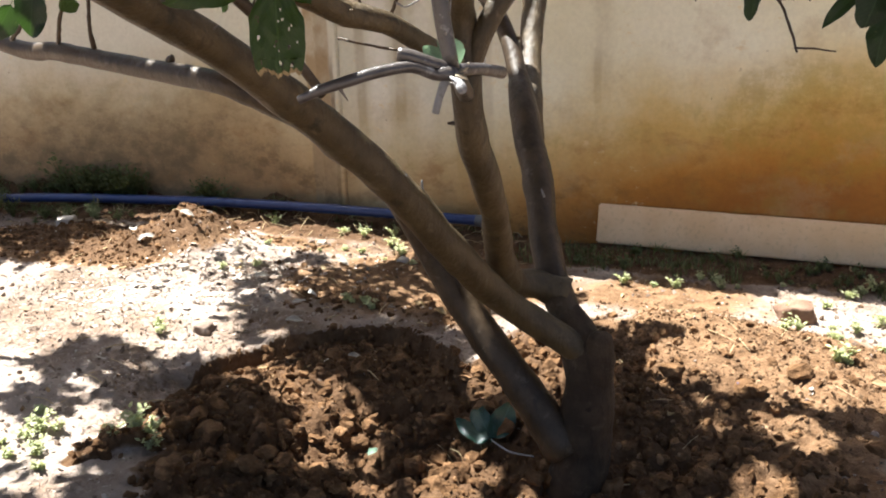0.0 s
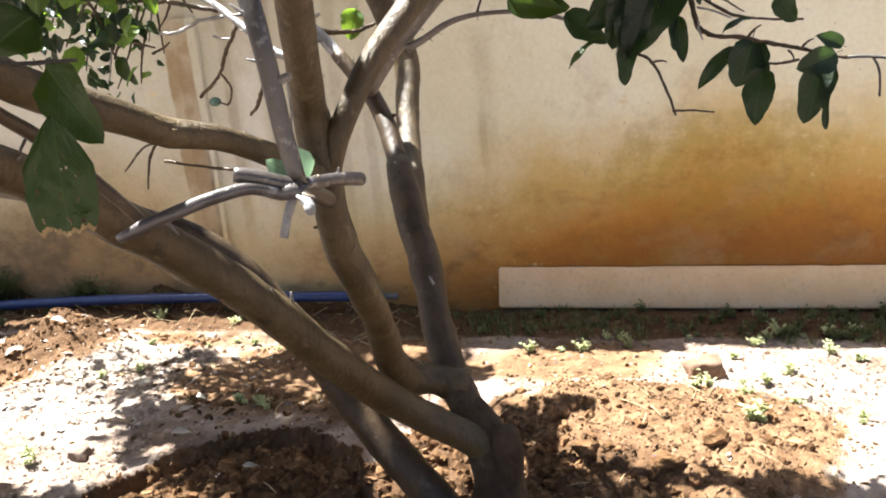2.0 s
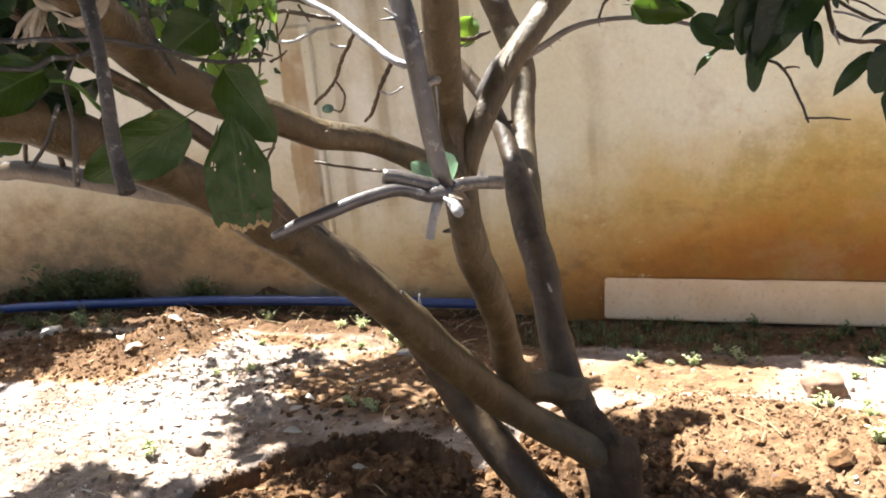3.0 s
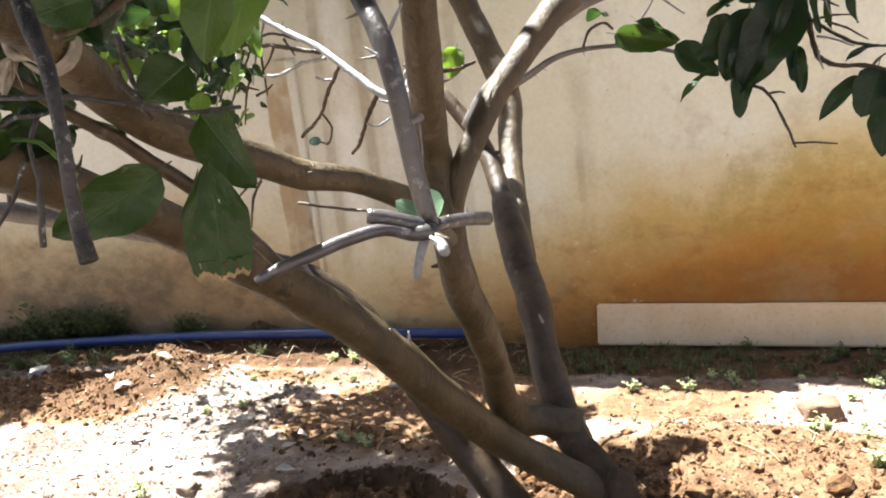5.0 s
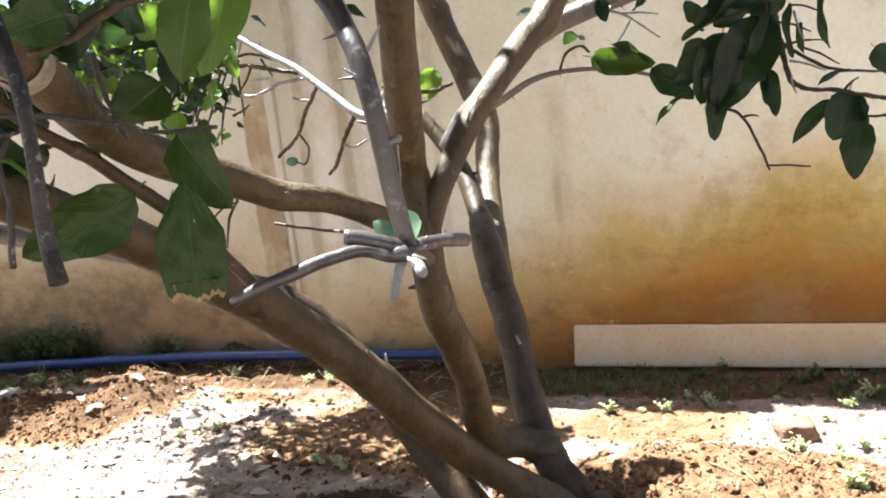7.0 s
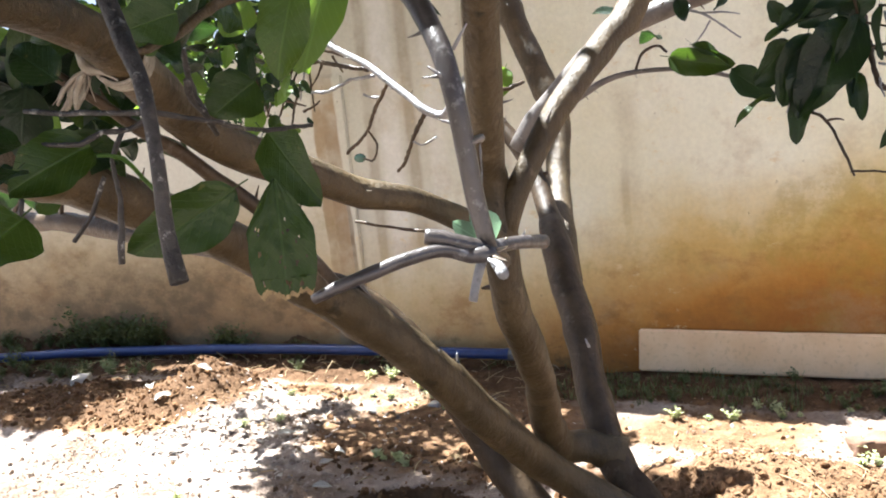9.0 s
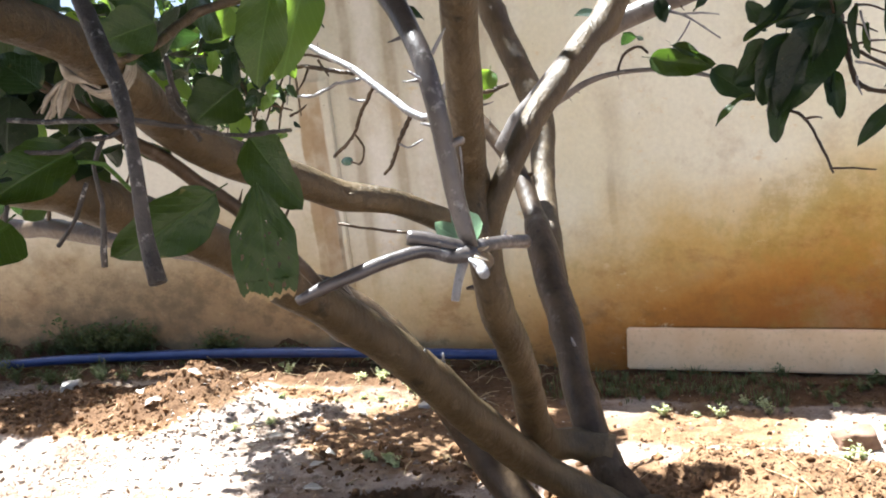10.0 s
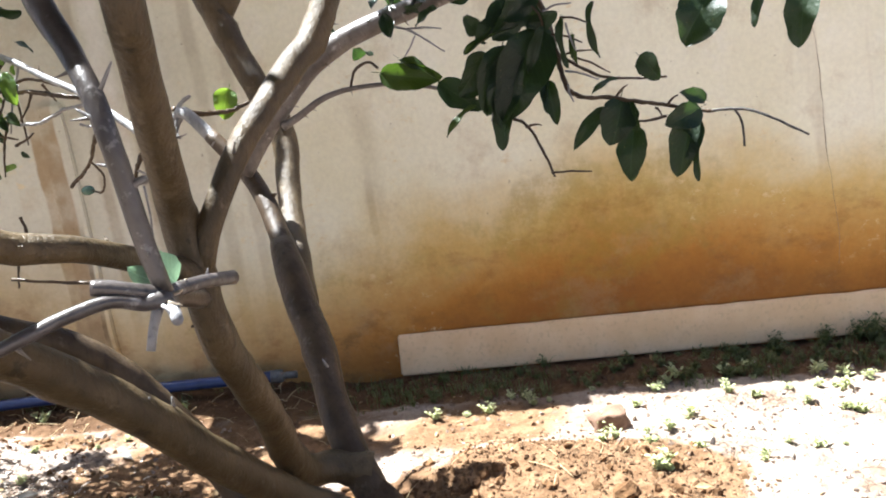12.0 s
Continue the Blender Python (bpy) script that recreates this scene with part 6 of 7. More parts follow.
def water_pipe():
    ob = tagged(new("water_pipe"), "blue plastic water pipe lying along the foot of the wall", "pipe")
    ob.location = (-0.481, 3.34, 0.11)
    inv = Matrix.Translation((0.481, -3.34, -0.11))
    r = 0.0205
    bm = bmesh.new()
    tube(bm, [(-6.0, 2.6, 0.30, r), (-4.0, 2.8, 0.23, r), (-2.9, 3.04, 0.16, r), (-2.2, 3.211, 0.143, r), (-1.85, 3.283, 0.141, r), (-1.5, 3.308, 0.14, r), (-1.05, 3.325, 0.138, r), (-0.54, 3.325, 0.128, r), (0.12, 3.335, 0.1, r)], 14, 0.06, 0.0)
    part("hose", bm, PIPE, ob).matrix_parent_inverse = inv
    bm = bmesh.new()
    tube(bm, [(0.10, 3.34, 0.099, 0.0235), (0.16, 3.34, 0.097, 0.0235), (0.165, 3.34, 0.097, 0.014), (0.214, 3.34, 0.095, 0.014)], 14, 0.01, 0.0)
    part("end_fitting", bm, METAL, ob, "grey threaded end fitting").matrix_parent_inverse = inv


water_pipe()


def rough_block(name, at, size, material, turn, seed, label, category, worn=0.25):
    bm = bmesh.new()
    bmesh.ops.create_cube(bm, size=1)
    bmesh.ops.subdivide_edges(bm, edges=bm.edges, cuts=5, use_grid_fill=True)
    for v in bm.verts:
        c = v.co.copy()
        v.co = c * (1 - worn * max(0, c.length - 0.62))
        v.co += c.normalized() * 0.16 * noise.noise(c * 2.2 + Vector((seed, 0, 0))) + c.normalized() * 0.05 * noise.noise(c * 7)
    ob = bm_object(name, bm, material)
    ob.matrix_basis = pose(*at, 3, -4, turn) @ Matrix.Diagonal((*size, 1))
    return tagged(ob, label, category)


rough_block("brick", (1.275, 2.775, float(ground_z(1.275, 2.775)) + 0.022), (0.105, 0.072, 0.066), BRICK, 8, 3, "worn reddish brick half sunk in the soil", "brick", 0.75)
rough_block("stone_chip", (-1.57, 3.0, float(ground_z(-1.57, 3.0)) + 0.014), (0.07, 0.06, 0.035), CHIP, 30, 5, "pale broken tile piece on the soil", "stone")


# straw tie round the near limb
def straw_tie():
    ob = tagged(new("straw_tie"), "frayed straw tie knotted round a limb", "tie")
    ob.location = (0.551, 0.86, 1.08)
    inv = Matrix.Translation((-0.551, -0.86, -1.08))
    rng = random.Random(8)
    bm = bmesh.new()
    ax = Vector((0.021, -0.08, 0.029)).normalized()
    e1 = ax.orthogonal().normalized()
    e2 = ax.cross(e1)
    for k in range(4):
        c = Vector((0.526, 0.866, 1.088)) + ax * 0.004 * k
        pts = [(*(c + (e1 * math.cos(w) + e2 * math.sin(w)) * 0.0215), 0.002) for w in np.linspace(0, 2 * math.pi, 13)]
        tube(bm, pts, 5, 0.008, 0.1, k)
    part("binding", bm, FIBRE, ob).matrix_parent_inverse = inv
    top, left, right = Vector((0.506, 0.845, 1.086)), Vector((0.470, 0.845, 1.061)), Vector((0.492, 0.845, 1.059))
    # flat straw blades fanned out from the knot
    for k in range(9):
        bm = bmesh.new()
        b = left.lerp(right, k / 8) + Vector((rng.uniform(-0.002, 0.002), rng.uniform(-0.006, 0.006), rng.uniform(-0.006, 0.004)))
        a = top + Vector((rng.uniform(-0.002, 0.002), rng.uniform(-0.002, 0.002), 0))
        across = (b - a).cross(Vector((0.3, -1, 0.1))).normalized()
        wide = rng.uniform(0.0018, 0.0034)
        rows = []
        for u, q in ((0, 0.35), (0.3, 0.8), (0.7, 1.0), (1, 0.55)):
            c = a.lerp(b, u) + Vector((0, -0.004 * math.sin(3.1 * u) * (1 if k % 2 else -1), 0.003 * math.sin(3.1 * u)))
            rows.append([bm.verts.new(c + across * wide * q * f + Vector((0, d, 0))) for f, d in ((-1, 0), (0, -0.0012), (1, 0), (0, 0.0006))])
        for p, q in zip(rows, rows[1:]):
            for i in range(4):
                bm.faces.new((p[i], p[(i + 1) % 4], q[(i + 1) % 4], q[i]))
        bm.faces.new(rows[0][::-1])
        bm.faces.new(rows[-1])
        part("blade", bm, FIBRE, ob).matrix_parent_inverse = inv
    for k in range(10):
        bm = bmesh.new()
        b = left.lerp(Vector((0.530, 0.845, 1.074)), rng.random()) + Vector((rng.uniform(-0.004, 0.004), rng.uniform(-0.008, 0.008), rng.uniform(-0.008, 0.006)))
        c = (top + b) / 2 + Vector((rng.uniform(-0.002, 0.003), 0, 0.004 * rng.random()))
        tube(bm, [(*top, 0.0007), (*c, 0.0007), (*b, 0.0003)], 5, 0.01, 0.1, k)
        part("strand", bm, FIBRE, ob).matrix_parent_inverse = inv
    bm = bmesh.new()
    tube(bm, [(*(top + Vector((-0.006, 0, 0.014))), 0.003), (*top, 0.005), (*(top + Vector((0.012, 0, -0.004))), 0.0025), (*(top + Vector((0.026, 0, -0.012))), 0.001)], 7, 0.004, 0.2, 3)
    part("knot", bm, FIBRE, ob).matrix_parent_inverse = inv


straw_tie()


def scatter_mesh(name, material, label, category, items, shape, seed):
    """Many small pieces as one object: items are x, y, size."""
    rng = random.Random(seed)
    verts, faces = [], []
    for x, y, s, z in items:
        turn = Euler((rng.uniform(0, 6.28), rng.uniform(0, 6.28), rng.uniform(0, 6.28))).to_matrix() if shape != "flake" else Euler((rng.gauss(0, 0.22), rng.gauss(0, 0.22), rng.uniform(0, 6.28))).to_matrix()
        vs, fs = SHAPES[shape]
        k = len(verts)
        sc = Vector((s * rng.uniform(0.75, 1.35), s * rng.uniform(0.6, 1.1), s * rng.uniform(0.3, 0.9)))
        jig = Vector((rng.random() * 9, rng.random() * 9, 0))
        for v in vs:
            q = Vector(v)
            if shape == "clod" or shape == "chip":
                q = q * (1 + 0.55 * noise.noise(q * 1.1 + jig) + 0.35 * noise.noise(q * 2.7 + jig))
            p = turn @ Vector((q.x * sc.x, q.y * sc.y, q.z * sc.z))
            verts.append((x + p.x, y + p.y, z + p.z))
        faces += [tuple(i + k for i in f) for f in fs]
    ob = mesh_object(name, verts, faces, material, smooth_faces=shape == "flake")
    return tagged(ob, label, category, kind="stuff")


def shape_of(make):
    bm = bmesh.new()
    make(bm)
    bm.verts.ensure_lookup_table()
    out = [tuple(v.co) for v in bm.verts], [tuple(v.index for v in f.verts) for f in bm.faces]
    bm.free()
    return out


SHAPES = {
    "clod": shape_of(lambda b: bmesh.ops.create_icosphere(b, subdivisions=2, radius=1)),
    "chip": shape_of(lambda b: bmesh.ops.create_icosphere(b, subdivisions=1, radius=1)),
    "flake": ([(-1, 0, 0), (-0.4, 0.42, 0.1), (0.4, 0.38, 0.16), (1, 0.05, 0.02), (0.45, -0.4, 0.14), (-0.4, -0.36, 0.12), (0, 0, 0)],
              [(0, 5, 6), (5, 4, 6), (4, 3, 6), (3, 2, 6), (2, 1, 6), (1, 0, 6)]),
}


def scattered(count, area, chance, size, seed, sink=0.3):
    rng = np.random.RandomState(seed)
    x0, x1, y0, y1 = area
    x, y = rng.uniform(x0, x1, count), rng.uniform(y0, y1, count)
    keep = rng.random_sample(count) < chance(x, y)
    x, y = x[keep], y[keep]
    s = size[0] + (size[1] - size[0]) * rng.random_sample(len(x)) ** 3.5
    return list(zip(x.tolist(), y.tolist(), s.tolist(), (ground_z(x, y) + s * (0.5 - sink)).tolist()))


scatter_mesh("soil_clods", CLOD, "loose red-brown soil clods in the dug pit", "soil",
             scattered(9000, (-0.4, 1.7, 1.25, 2.75), lambda x, y: loose_at(x, y) ** 2 * np.clip((1.15 - x) / 0.4 + np.clip((2.2 - y) / 0.3, 0, 1), 0.22, 1) * (y < 2.6), (0.004, 0.020), 3, 0.55), "clod", 1)
scatter_mesh("soil_clods", CLOD, "crumbly brown clods on the low soil mound", "soil",
             scattered(4500, (-2.3, -0.35, 2.4, 3.05), lambda x, y: loose_at(x, y) ** 1.5, (0.003, 0.013), 13, 0.4), "clod", 11)
scatter_mesh("soil_crumbs", CLOD_DRY, "small crumbs of dry soil on the ground", "soil",
             scattered(14000, (-2.6, 2.6, 1.25, 3.35), lambda x, y: 0.06 + 0.94 * loose_at(x, y), (0.002, 0.010), 4), "chip", 2)
scatter_mesh("soil_crumbs", CLOD_DRY, "fine crumbly dry spoil on the heap", "soil",
             scattered(3500, (0.75, 1.75, 2.05, 2.8), lambda x, y: loose_at(x, y), (0.003, 0.010), 24, 0.55), "chip", 22)
def patchy(x, y, seed):
    return np.clip(0.5 + 1.8 * fbm(x, y, 3.5, 3, seed), 0, 1)


scatter_mesh("stone_chips", CHIP, "pale stone chips and plaster bits on the soil", "gravel",
             scattered(3500, (-2.4, 2.6, 1.25, 3.3), lambda x, y: 0.05 + 0.5 * (1 - loose_at(x, y)) * np.exp(-((x + 0.5) / 0.5) ** 2) * patchy(x, y, 41), (0.002, 0.010), 5), "chip", 3)
scatter_mesh("crust_bits", CRUST_BIT, "broken bits of pale trodden crust", "soil",
             scattered(26000, (-2.4, 2.6, 1.25, 3.25), lambda x, y: (1 - 0.96 * loose_at(x, y)) * (0.10 + 0.90 * patchy(x, y, 37)), (0.002, 0.011), 15, 0.55), "chip", 13)
scatter_mesh("dry_leaf_litter", LEAF_DRY, "dry fallen leaf bits scattered on the soil", "leaf litter",
             scattered(2400, (-2.4, 2.6, 1.25, 3.35), lambda x, y: 0.06 + 0.4 * (1 - loose_at(x, y)) * np.exp(-((x + 0.5) / 0.7) ** 2) * patchy(x, y, 43) + 0.4 * (y > 3.1), (0.005, 0.020), 6, 0.1), "flake", 4)
scatter_mesh("pale_litter", LITTER, "pale dry flakes littering the trodden soil", "leaf litter",
             scattered(11000, (-1.9, 2.4, 1.3, 3.15), lambda x, y: (1 - 0.8 * loose_at(x, y)) * (0.10 + 0.90 * np.exp(-((x + 0.5) / 0.55) ** 2)) * patchy(x, y, 47), (0.003, 0.014), 8, 0.46), "flake", 9)
scatter_mesh("pale_litter", LITTER, "bed of papery bleached leaf bits on the soil", "leaf litter",
             scattered(9000, (-1.15, -0.15, 2.1, 3.0), lambda x, y: (1 - 0.93 * loose_at(x, y)) * np.clip(1.5 - 1.3 * np.hypot((x + 0.68) / 0.42, (y - 2.56) / 0.36), 0, 1) * (0.3 + 0.7 * patchy(x, y, 61)), (0.005, 0.018), 28, 0.44), "flake", 29)


def single_clods():
    """The largest clods, each a piece of the ground."""
    rng = random.Random(17)
    meshes = []
    for k in range(7):
        vs, fs = SHAPES["clod"]
        jig = Vector((k * 3.7, k * 1.3, 0))
        out = []
        for v in vs:
            q = Vector(v)
            q = q * (1 + 0.5 * noise.noise(q * 1.1 + jig) + 0.35 * noise.noise(q * 2.6 + jig) + 0.12 * noise.noise(q * 6 + jig))
            out.append((q.x * 1.15, q.y * 0.95, q.z * 0.75))
        me = bpy.data.meshes.new("clod")
        me.from_pydata(out, [], fs)
        me.materials.append(CLOD)
        meshes.append(me)
    ground = bpy.data.objects["ground"]
    made = 0
    while made < 280:
        x, y = rng.uniform(-0.3, 1.55), rng.uniform(1.35, 2.65)
        if rng.random() > float(loose_at(np.array(x), np.array(y))) ** 2 or rng.random() > 0.02 + float(pit_at(x, y)):
            continue
        ob = new("clod", rng.choice(meshes))
        ob.parent = ground
        r = 0.010 + 0.022 * rng.random() ** 2.2
        ob.matrix_basis = pose(x, y, float(ground_z(x, y)) + r * 0.25, rng.uniform(-40, 40), rng.uniform(-40, 40), rng.uniform(0, 360)) @ Matrix.Scale(r, 4)
        made += 1


single_clods()


def weed_mesh(seed, tall, leaves, size):
    """Stalks and leaves of one small weed, as two lists of corners and faces."""
    rng = random.Random(seed)
    stalks, stalk_faces, verts, faces = [], [], [], []
    for _ in range(leaves):
        w, lean = rng.uniform(0, 6.28), rng.uniform(0.1, 0.9)
        h = tall * rng.uniform(0.35, 1)
        out = Vector((math.cos(w), math.sin(w), 0))
        top = out * lean * h * 0.8 + Vector((0, 0, h * (1 - 0.3 * lean)))
        k = len(stalks)
        side = Vector((-math.sin(w), math.cos(w), 0)) * 0.0012
        stalks += [-side, side, out * 0.001 + Vector((0, 0, 0.002)), top * 0.55 + side + Vector((0, 0, h * 0.1)), top * 0.55 - side + Vector((0, 0, h * 0.1)), top * 0.55 + out * 0.001 + Vector((0, 0, h * 0.1)), top]
        stalk_faces += [(k, k + 1, k + 3, k + 4), (k + 1, k + 2, k + 5, k + 3), (k + 2, k, k + 4, k + 5), (k + 4, k + 3, k + 6), (k + 3, k + 5, k + 6), (k + 5, k + 4, k + 6)]
        for q in range(rng.randint(3, 6)):
            b = top * rng.uniform(0.45, 1)
            d = (out * rng.uniform(-0.4, 1) + Vector((rng.uniform(-1, 1), rng.uniform(-1, 1), rng.uniform(-0.2, 0.7)))).normalized()
            m = leaf_matrix(b, b + d * size * rng.uniform(0.6, 1.2), Vector((rng.uniform(-0.5, 0.5), rng.uniform(-0.7, 0.3), 1)))
            k = len(verts)
            for u, v, hz in ((0, 0, 0), (0.35, 0.3, 0.05), (0.75, 0.22, 0.04), (1, 0, -0.08), (0.75, -0.22, 0.04), (0.35, -0.3, 0.05), (0.5, 0, 0)):
                verts.append(m @ Vector((u, v, hz)))
            faces += [(k + a, k + b2, k + 6) for a, b2 in ((0, 1), (1, 2), (2, 3), (3, 4), (4, 5), (5, 0))]
    return (stalks, stalk_faces), (verts, faces)


def weeds():
    rng = random.Random(5)
    kinds = []
    for seed, tall, leaves, size in ((1, 0.045, 16, 0.013), (2, 0.06, 22, 0.015), (3, 0.03, 18, 0.012), (4, 0.13, 34, 0.020), (6, 0.17, 26, 0.017), (1, 0.045, 14, 0.011), (2, 0.06, 18, 0.012), (3, 0.03, 14, 0.010)):
        pair = []
        for piece, (v, f) in zip(("stalk", "foliage"), weed_mesh(seed, tall, leaves, size)):
            me = bpy.data.meshes.new(piece)
            me.from_pydata(v, [], f)
            me.materials.append(WEED_SUNLIT if len(kinds) < 3 else WEED_DARK_SHADED)
            pair.append(me)
        kinds.append(pair)

    def plant(x, y, kind, scale, label, group):
        ob = new("weed")
        for piece, me in zip(("stalk", "foliage"), kinds[kind]):
            new(piece, me).parent = ob
        ob.matrix_basis = pose(x, y, float(ground_z(x, y)) - 0.003, 0, 0, rng.uniform(0, 360)) @ Matrix.Scale(scale, 4)
        tagged(ob, label, "weed", group)

    spots = [(1.044, 3.06), (1.07, 3.045), (1.0, 3.08), (1.12, 3.03), (1.52, 3.10), (1.56, 3.12), (1.676, 3.14), (1.63, 3.11), (1.80, 3.2), (-0.32, 3.21), (-0.28, 3.16), (-0.36, 3.15),
             (-0.75, 3.25), (-0.69, 3.24), (-0.04, 2.51), (0.0, 2.49), (-0.08, 2.53), (-0.52, 2.14), (-0.49, 2.11), (-0.21, 1.59), (-0.26, 1.62), (-0.37, 1.49), (-0.42, 1.52), (1.63, 2.47), (1.66, 2.5), (-0.59, 2.95),
             (0.85, 2.98), (0.92, 2.95), (0.75, 2.97), (-0.15, 3.12), (-0.1, 3.05), (-0.2, 3.2), (1.3, 2.68), (1.25, 2.66)]
    for x, y in spots:
        plant(x + rng.uniform(-0.02, 0.02), y + rng.uniform(-0.02, 0.02), rng.choice((0, 1, 1, 2)), rng.uniform(0.6, 1.0), "small bright green weed sprouting from dry soil", "weeds in the open soil")
    for x, y in ((-0.45, 1.46), (-0.40, 1.42), (-0.35, 1.45), (-0.30, 1.40), (-0.24, 1.56), (-0.18, 1.62), (-0.20, 1.66), (-0.47, 1.60), (-0.15, 1.58), (-0.38, 1.55), (-0.42, 1.50), (0.02, 2.48), (-0.02, 2.52), (-0.62, 2.66), (-0.52, 2.72), (-0.38, 2.95), (-0.30, 3.0), (-0.22, 2.98), (-0.12, 2.95), (0.0, 2.92)):
        plant(x, y, rng.choice((0, 1, 2, 2)), rng.uniform(0.6, 1.0), "pale green weed clump in dry trodden soil", "weeds in the open soil")
    for k in range(105):
        x = rng.uniform(0.45, 2.6) if k % 2 else rng.uniform(1.3, 2.6)
        plant(x, rng.uniform(3.08, 3.355), rng.choice((5, 6, 7, 6)), rng.uniform(0.6, 1.1), "small green weed in the shade of the wall", "weeds along the wall")
    for k in range(52):
        plant(rng.uniform(1.25, 2.5), rng.uniform(2.3, 3.1), rng.choice((0, 2, 1)), rng.uniform(0.5, 1.3), "low weed in sunlit soil", "weeds in the open soil")
    for k in range(9):
        plant(rng.uniform(1.9, 2.6), rng.uniform(3.28, 3.37), 3, rng.uniform(0.5, 0.8), "leafy green weed growing against the wall", "tall weeds")
    for cx, cy, sx, sy, count, size in ((-1.66, 3.375, 0.15, 0.012, 24, 1.22), (-1.13, 3.375, 0.06, 0.008, 7, 0.95), (-1.70, 3.15, 0.20, 0.05, 20, 0.5), (-2.15, 3.12, 0.12, 0.06, 10, 0.7), (-2.2, 3.36, 0.16, 0.015, 5, 0.7), (-0.80, 3.36, 0.06, 0.02, 3, 0.5)):
        for k in range(count):
            plant(rng.gauss(cx, sx), min(3.385, rng.gauss(cy, sy)), rng.choice((3, 4)), size * rng.uniform(0.65, 1.2), "dark leafy weed clump growing against the wall", "tall weeds")
    for k in range(10):
        plant(rng.uniform(-2.4, 0.2), rng.uniform(3.36, 3.385), rng.choice((0, 3)), rng.uniform(0.4, 0.7), "small green weed in the shade of the wall", "weeds along the wall")


def dry_stems():
    """Broken straw and bare twigs lying about the foot of the wall and on the soil."""
    rng = random.Random(31)
    bm = bmesh.new()
    for _ in range(260):
        if rng.random() < 0.6:
            x, y = rng.uniform(-2.3, 0.4), rng.uniform(3.0, 3.36)
        else:
            x, y = rng.uniform(-1.3, 1.6), rng.uniform(1.5, 3.0)
        w, k = rng.uniform(0, 6.28), rng.uniform(0.03, 0.10)
        a = Vector((x, y, float(ground_z(x, y)) + 0.004))
        x2, y2 = x + k * math.cos(w), min(3.40, y + k * math.sin(w))
        b = Vector((x2, y2, float(ground_z(x2, y2)) + 0.004 + (rng.uniform(0, 0.05) if y > 3.1 else 0.004)))
        c = (a + b) / 2 + Vector((rng.uniform(-1, 1), rng.uniform(-1, 1), 0.6)) * 0.006
        r = rng.uniform(0.0007, 0.0018)
        tube(bm, [(*a, r), (*c, r), (*b, r * 0.6)], 5, 0.03, 0.0)
    tagged(bm_object("dry_stems", bm, STRAW), "dry straw stems strewn over the soil", "straw", kind="stuff")


def grass():
    """Short thin grass in the darkened strip along the wall."""
    rng = random.Random(77)
    verts, faces = [], []
    for _ in range(420):
        x, y = (rng.uniform(0.3, 2.7), rng.uniform(3.06, 3.37)) if rng.random() < 0.85 else (rng.uniform(-2.3, 0.3), rng.uniform(3.28, 3.39))
        if fbm(np.array(x), np.array(y), 4, 2, 51) < -0.15:
            continue
        g = float(ground_z(x, y))
        for _ in range(rng.randint(5, 14)):
            w, h = rng.uniform(0, 6.28), rng.uniform(0.012, 0.05)
            lean = Vector((math.cos(w), math.sin(w), 0)) * h * rng.uniform(0.2, 1.0)
            side = Vector((-math.sin(w), math.cos(w), 0)) * rng.uniform(0.0008, 0.0018)
            b = Vector((x + rng.gauss(0, 0.012), min(3.395, y + rng.gauss(0, 0.012)), g - 0.004))
            mid = b + lean * 0.4 + Vector((0, 0, h * 0.7))
            tip = b + lean + Vector((0, 0, h * rng.uniform(0.7, 1)))
            k = len(verts)
            verts += [b - side, b + side, mid + side * 0.8, mid - side * 0.8, tip]
            faces += [(k, k + 1, k + 2, k + 3), (k + 3, k + 2, k + 4)]
    tagged(mesh_object("grass", verts, faces, WEED_DARK_SHADED), "short sparse grass along the foot of the wall", "grass", kind="stuff")


dry_stems()
weeds()
grass()


# small things fallen on the soil
def on_soil(x, y, up=0.0):
    return Vector((x, y, float(ground_z(x, y)) + up))


def fallen_sprig():
    """A broken sprig of three leaves lying in the pit."""
    ob = tagged(new("fallen_sprig"), "fresh broken sprig of three glossy leaves on soil clods", "leaves")
    hub = on_soil(0.548, 1.925, 0.032)
    ob.location = hub
    inv = Matrix.Translation(-hub)
    for x, y, up, n, wide, kind in ((0.448, 1.955, 0.045, (0.1, -0.25, 1), 1.0, 1), (0.575, 2.035, 0.05, (0.5, -0.9, 0.6), 0.95, 2), (0.475, 2.02, 0.075, (-0.3, -0.8, 0.7), 0.8, 4)):
        place_leaf(hub, on_soil(x, y, up), n, LEAF_TEAL, wide, ob, inv, (kind,))
    bm = bmesh.new()
    tube(bm, [(*hub, 0.002), (*on_soil(0.60, 1.90, 0.03), 0.0022), (*on_soil(0.66, 1.885, 0.022), 0.0018)], 6, 0.01, 0.1)
    part("stem", bm, BARK_PALE, ob, "pale broken stem").matrix_parent_inverse = inv


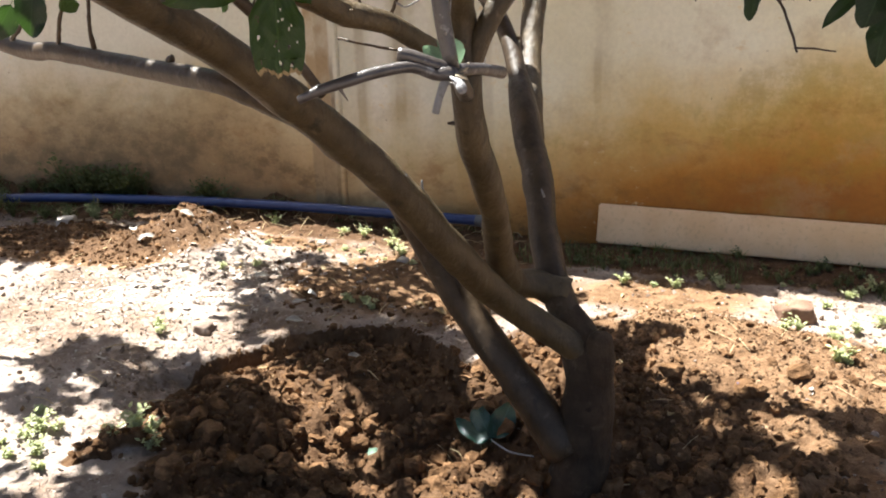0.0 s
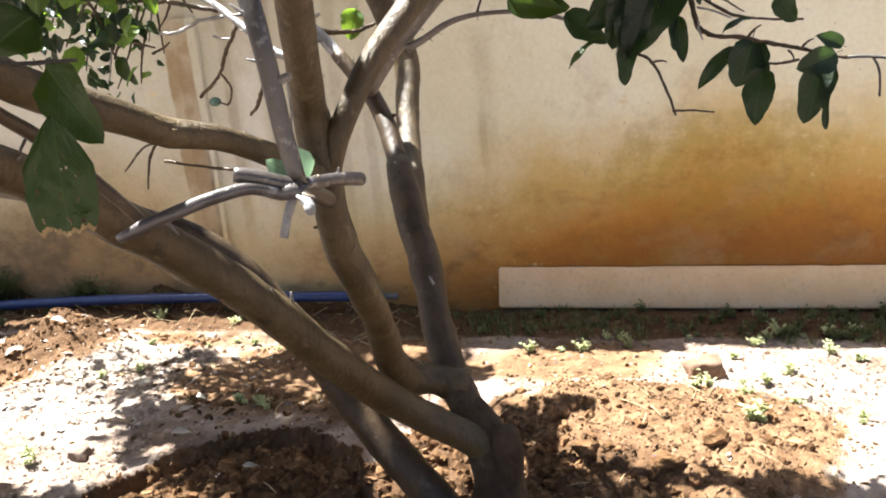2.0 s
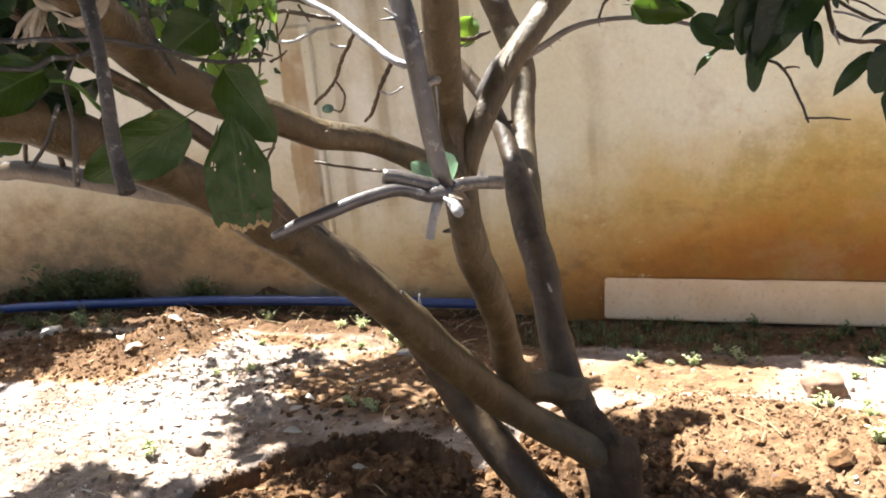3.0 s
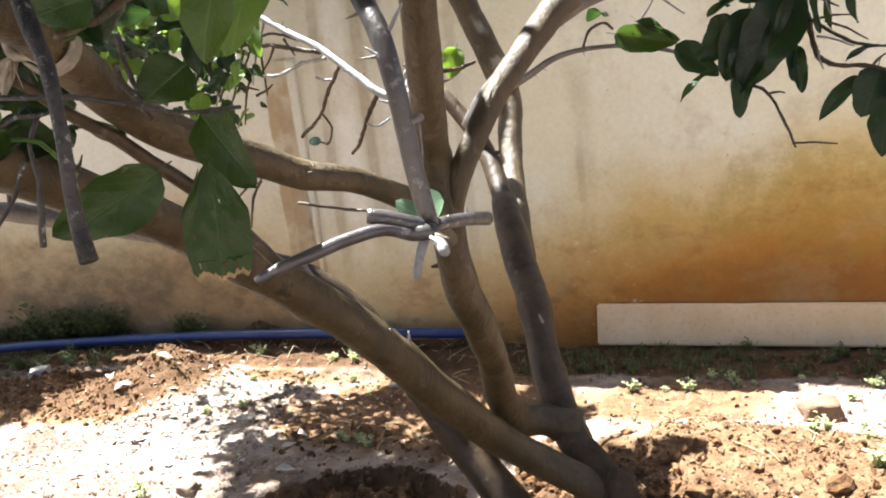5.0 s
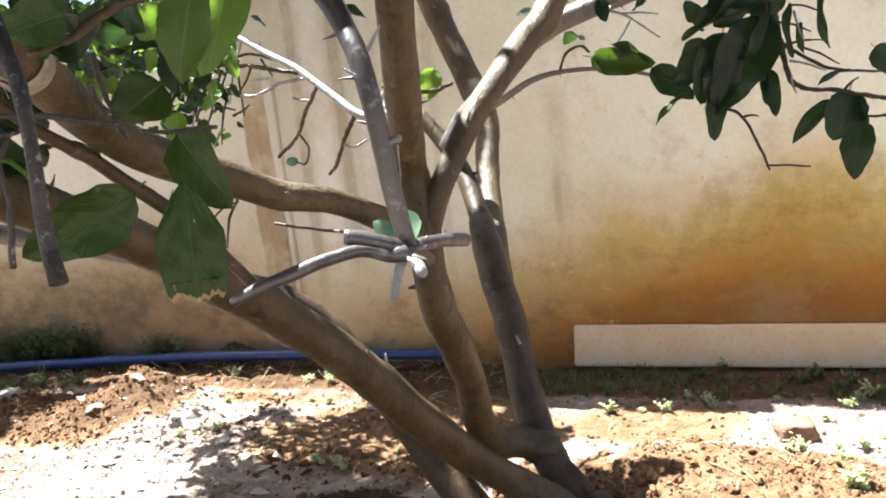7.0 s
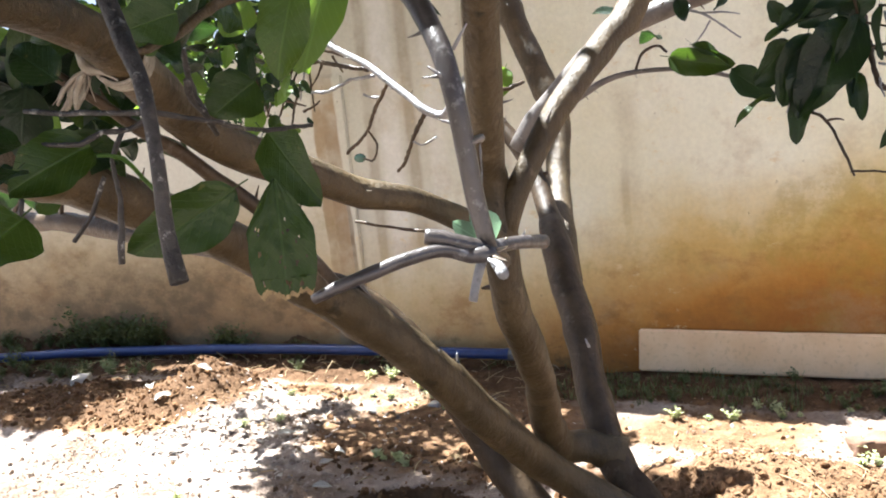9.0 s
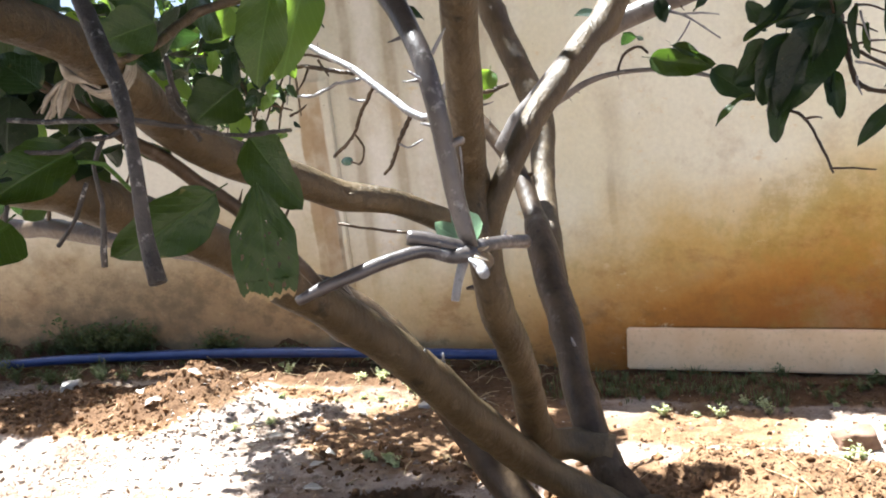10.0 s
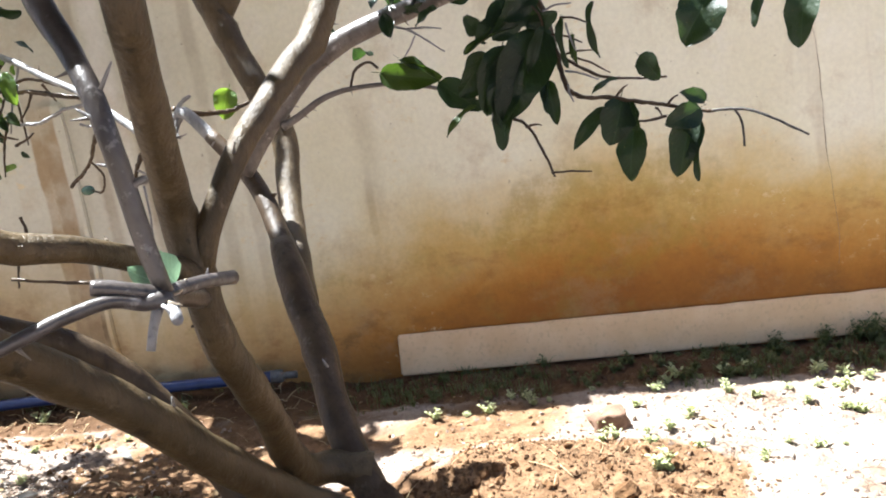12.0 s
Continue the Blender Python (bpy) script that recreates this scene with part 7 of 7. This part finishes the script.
fallen_sprig()
BLEACHED = "bleached curled leaf lying on trodden soil"
for x, y, w, size, up, m, label in ((0.28, 1.80, 1.5, 0.05, 0.025, LEAF_PALE, "pale leaf stuck upright between clods"), (0.12, 2.56, -0.6, 0.07, 0.012, LEAF_DRY, "bleached dry leaf on the rim of the pit"), (0.22, 2.49, -0.5, 0.06, 0.012, LEAF_DRY, "bleached dry leaf on the rim of the pit"),
                                    (-1.16, 2.90, -0.9, 0.09, 0.014, LEAF_BLEACHED, BLEACHED), (-1.08, 2.93, 0.3, 0.08, 0.012, LEAF_BLEACHED, BLEACHED), (-1.02, 3.06, 0.5, 0.06, 0.012, LEAF_BLEACHED, BLEACHED), (-0.87, 2.80, 0.1, 0.06, 0.012, LEAF_BLEACHED, BLEACHED), (-1.0, 2.70, 0.4, 0.07, 0.012, LEAF_BLEACHED, BLEACHED), (-0.47, 2.61, 0.5, 0.06, 0.014, LEAF_BLEACHED, BLEACHED),
                                    (-0.25, 2.56, -0.3, 0.05, 0.012, LEAF_BLEACHED, BLEACHED), (-0.24, 2.44, 0.8, 0.05, 0.012, LEAF_BLEACHED, BLEACHED), (-0.18, 2.28, 0.2, 0.06, 0.012, LEAF_BLEACHED, BLEACHED), (-0.27, 2.87, -0.5, 0.06, 0.012, LEAF_BLEACHED, BLEACHED), (0.05, 2.21, 0.4, 0.05, 0.018, LEAF_BLEACHED, BLEACHED), (-0.15, 2.05, 0.4, 0.03, 0.012, LEAF_DRY, "bleached curled leaf lying on trodden soil"),
                                    (0.88, 1.72, 0.3, 0.05, 0.012, LEAF_DRY, "dry leaf lying among clods"), (0.95, 2.05, 1.2, 0.04, 0.012, LEAF_DRY, "dry leaf lying among clods"), (1.42, 2.30, 0.2, 0.05, 0.012, LEAF_DRY, "dry leaf lying on sandy soil")):
    ob = new("fallen_leaf", LEAVES[m.name][int(size * 1000) % 6])
    b, t = on_soil(x, y, up), on_soil(x + size * math.cos(w), y + size * math.sin(w), up)
    ob.matrix_basis = leaf_matrix(b, t, (0.2, -0.4, 1), 0.7)
    tagged(ob, label, "leaf", "fallen leaves")
rough_block("plastic_scrap", on_soil(1.115, 2.225, 0.008), (0.018, 0.014, 0.012), PIPE, 20, 9, "tiny scrap of blue plastic in the soil", "scrap", 0.5)
for x, y, size in ((-0.05, 2.95, 0.03), (-0.42, 3.05, 0.028), (0.42, 2.62, 0.035), (0.52, 2.72, 0.03), (1.52, 2.62, 0.035), (1.7, 2.5, 0.03), (-0.75, 2.62, 0.03), (-0.38, 2.16, 0.045)):
    rough_block("stone", on_soil(x, y, size * 0.2), (size * 1.3, size, size * 0.7), CHIP if x != -0.38 else DULL_STONE, 40 * x, 4 + 3 * x, "small rounded stone on dry soil", "stone", 0.9)
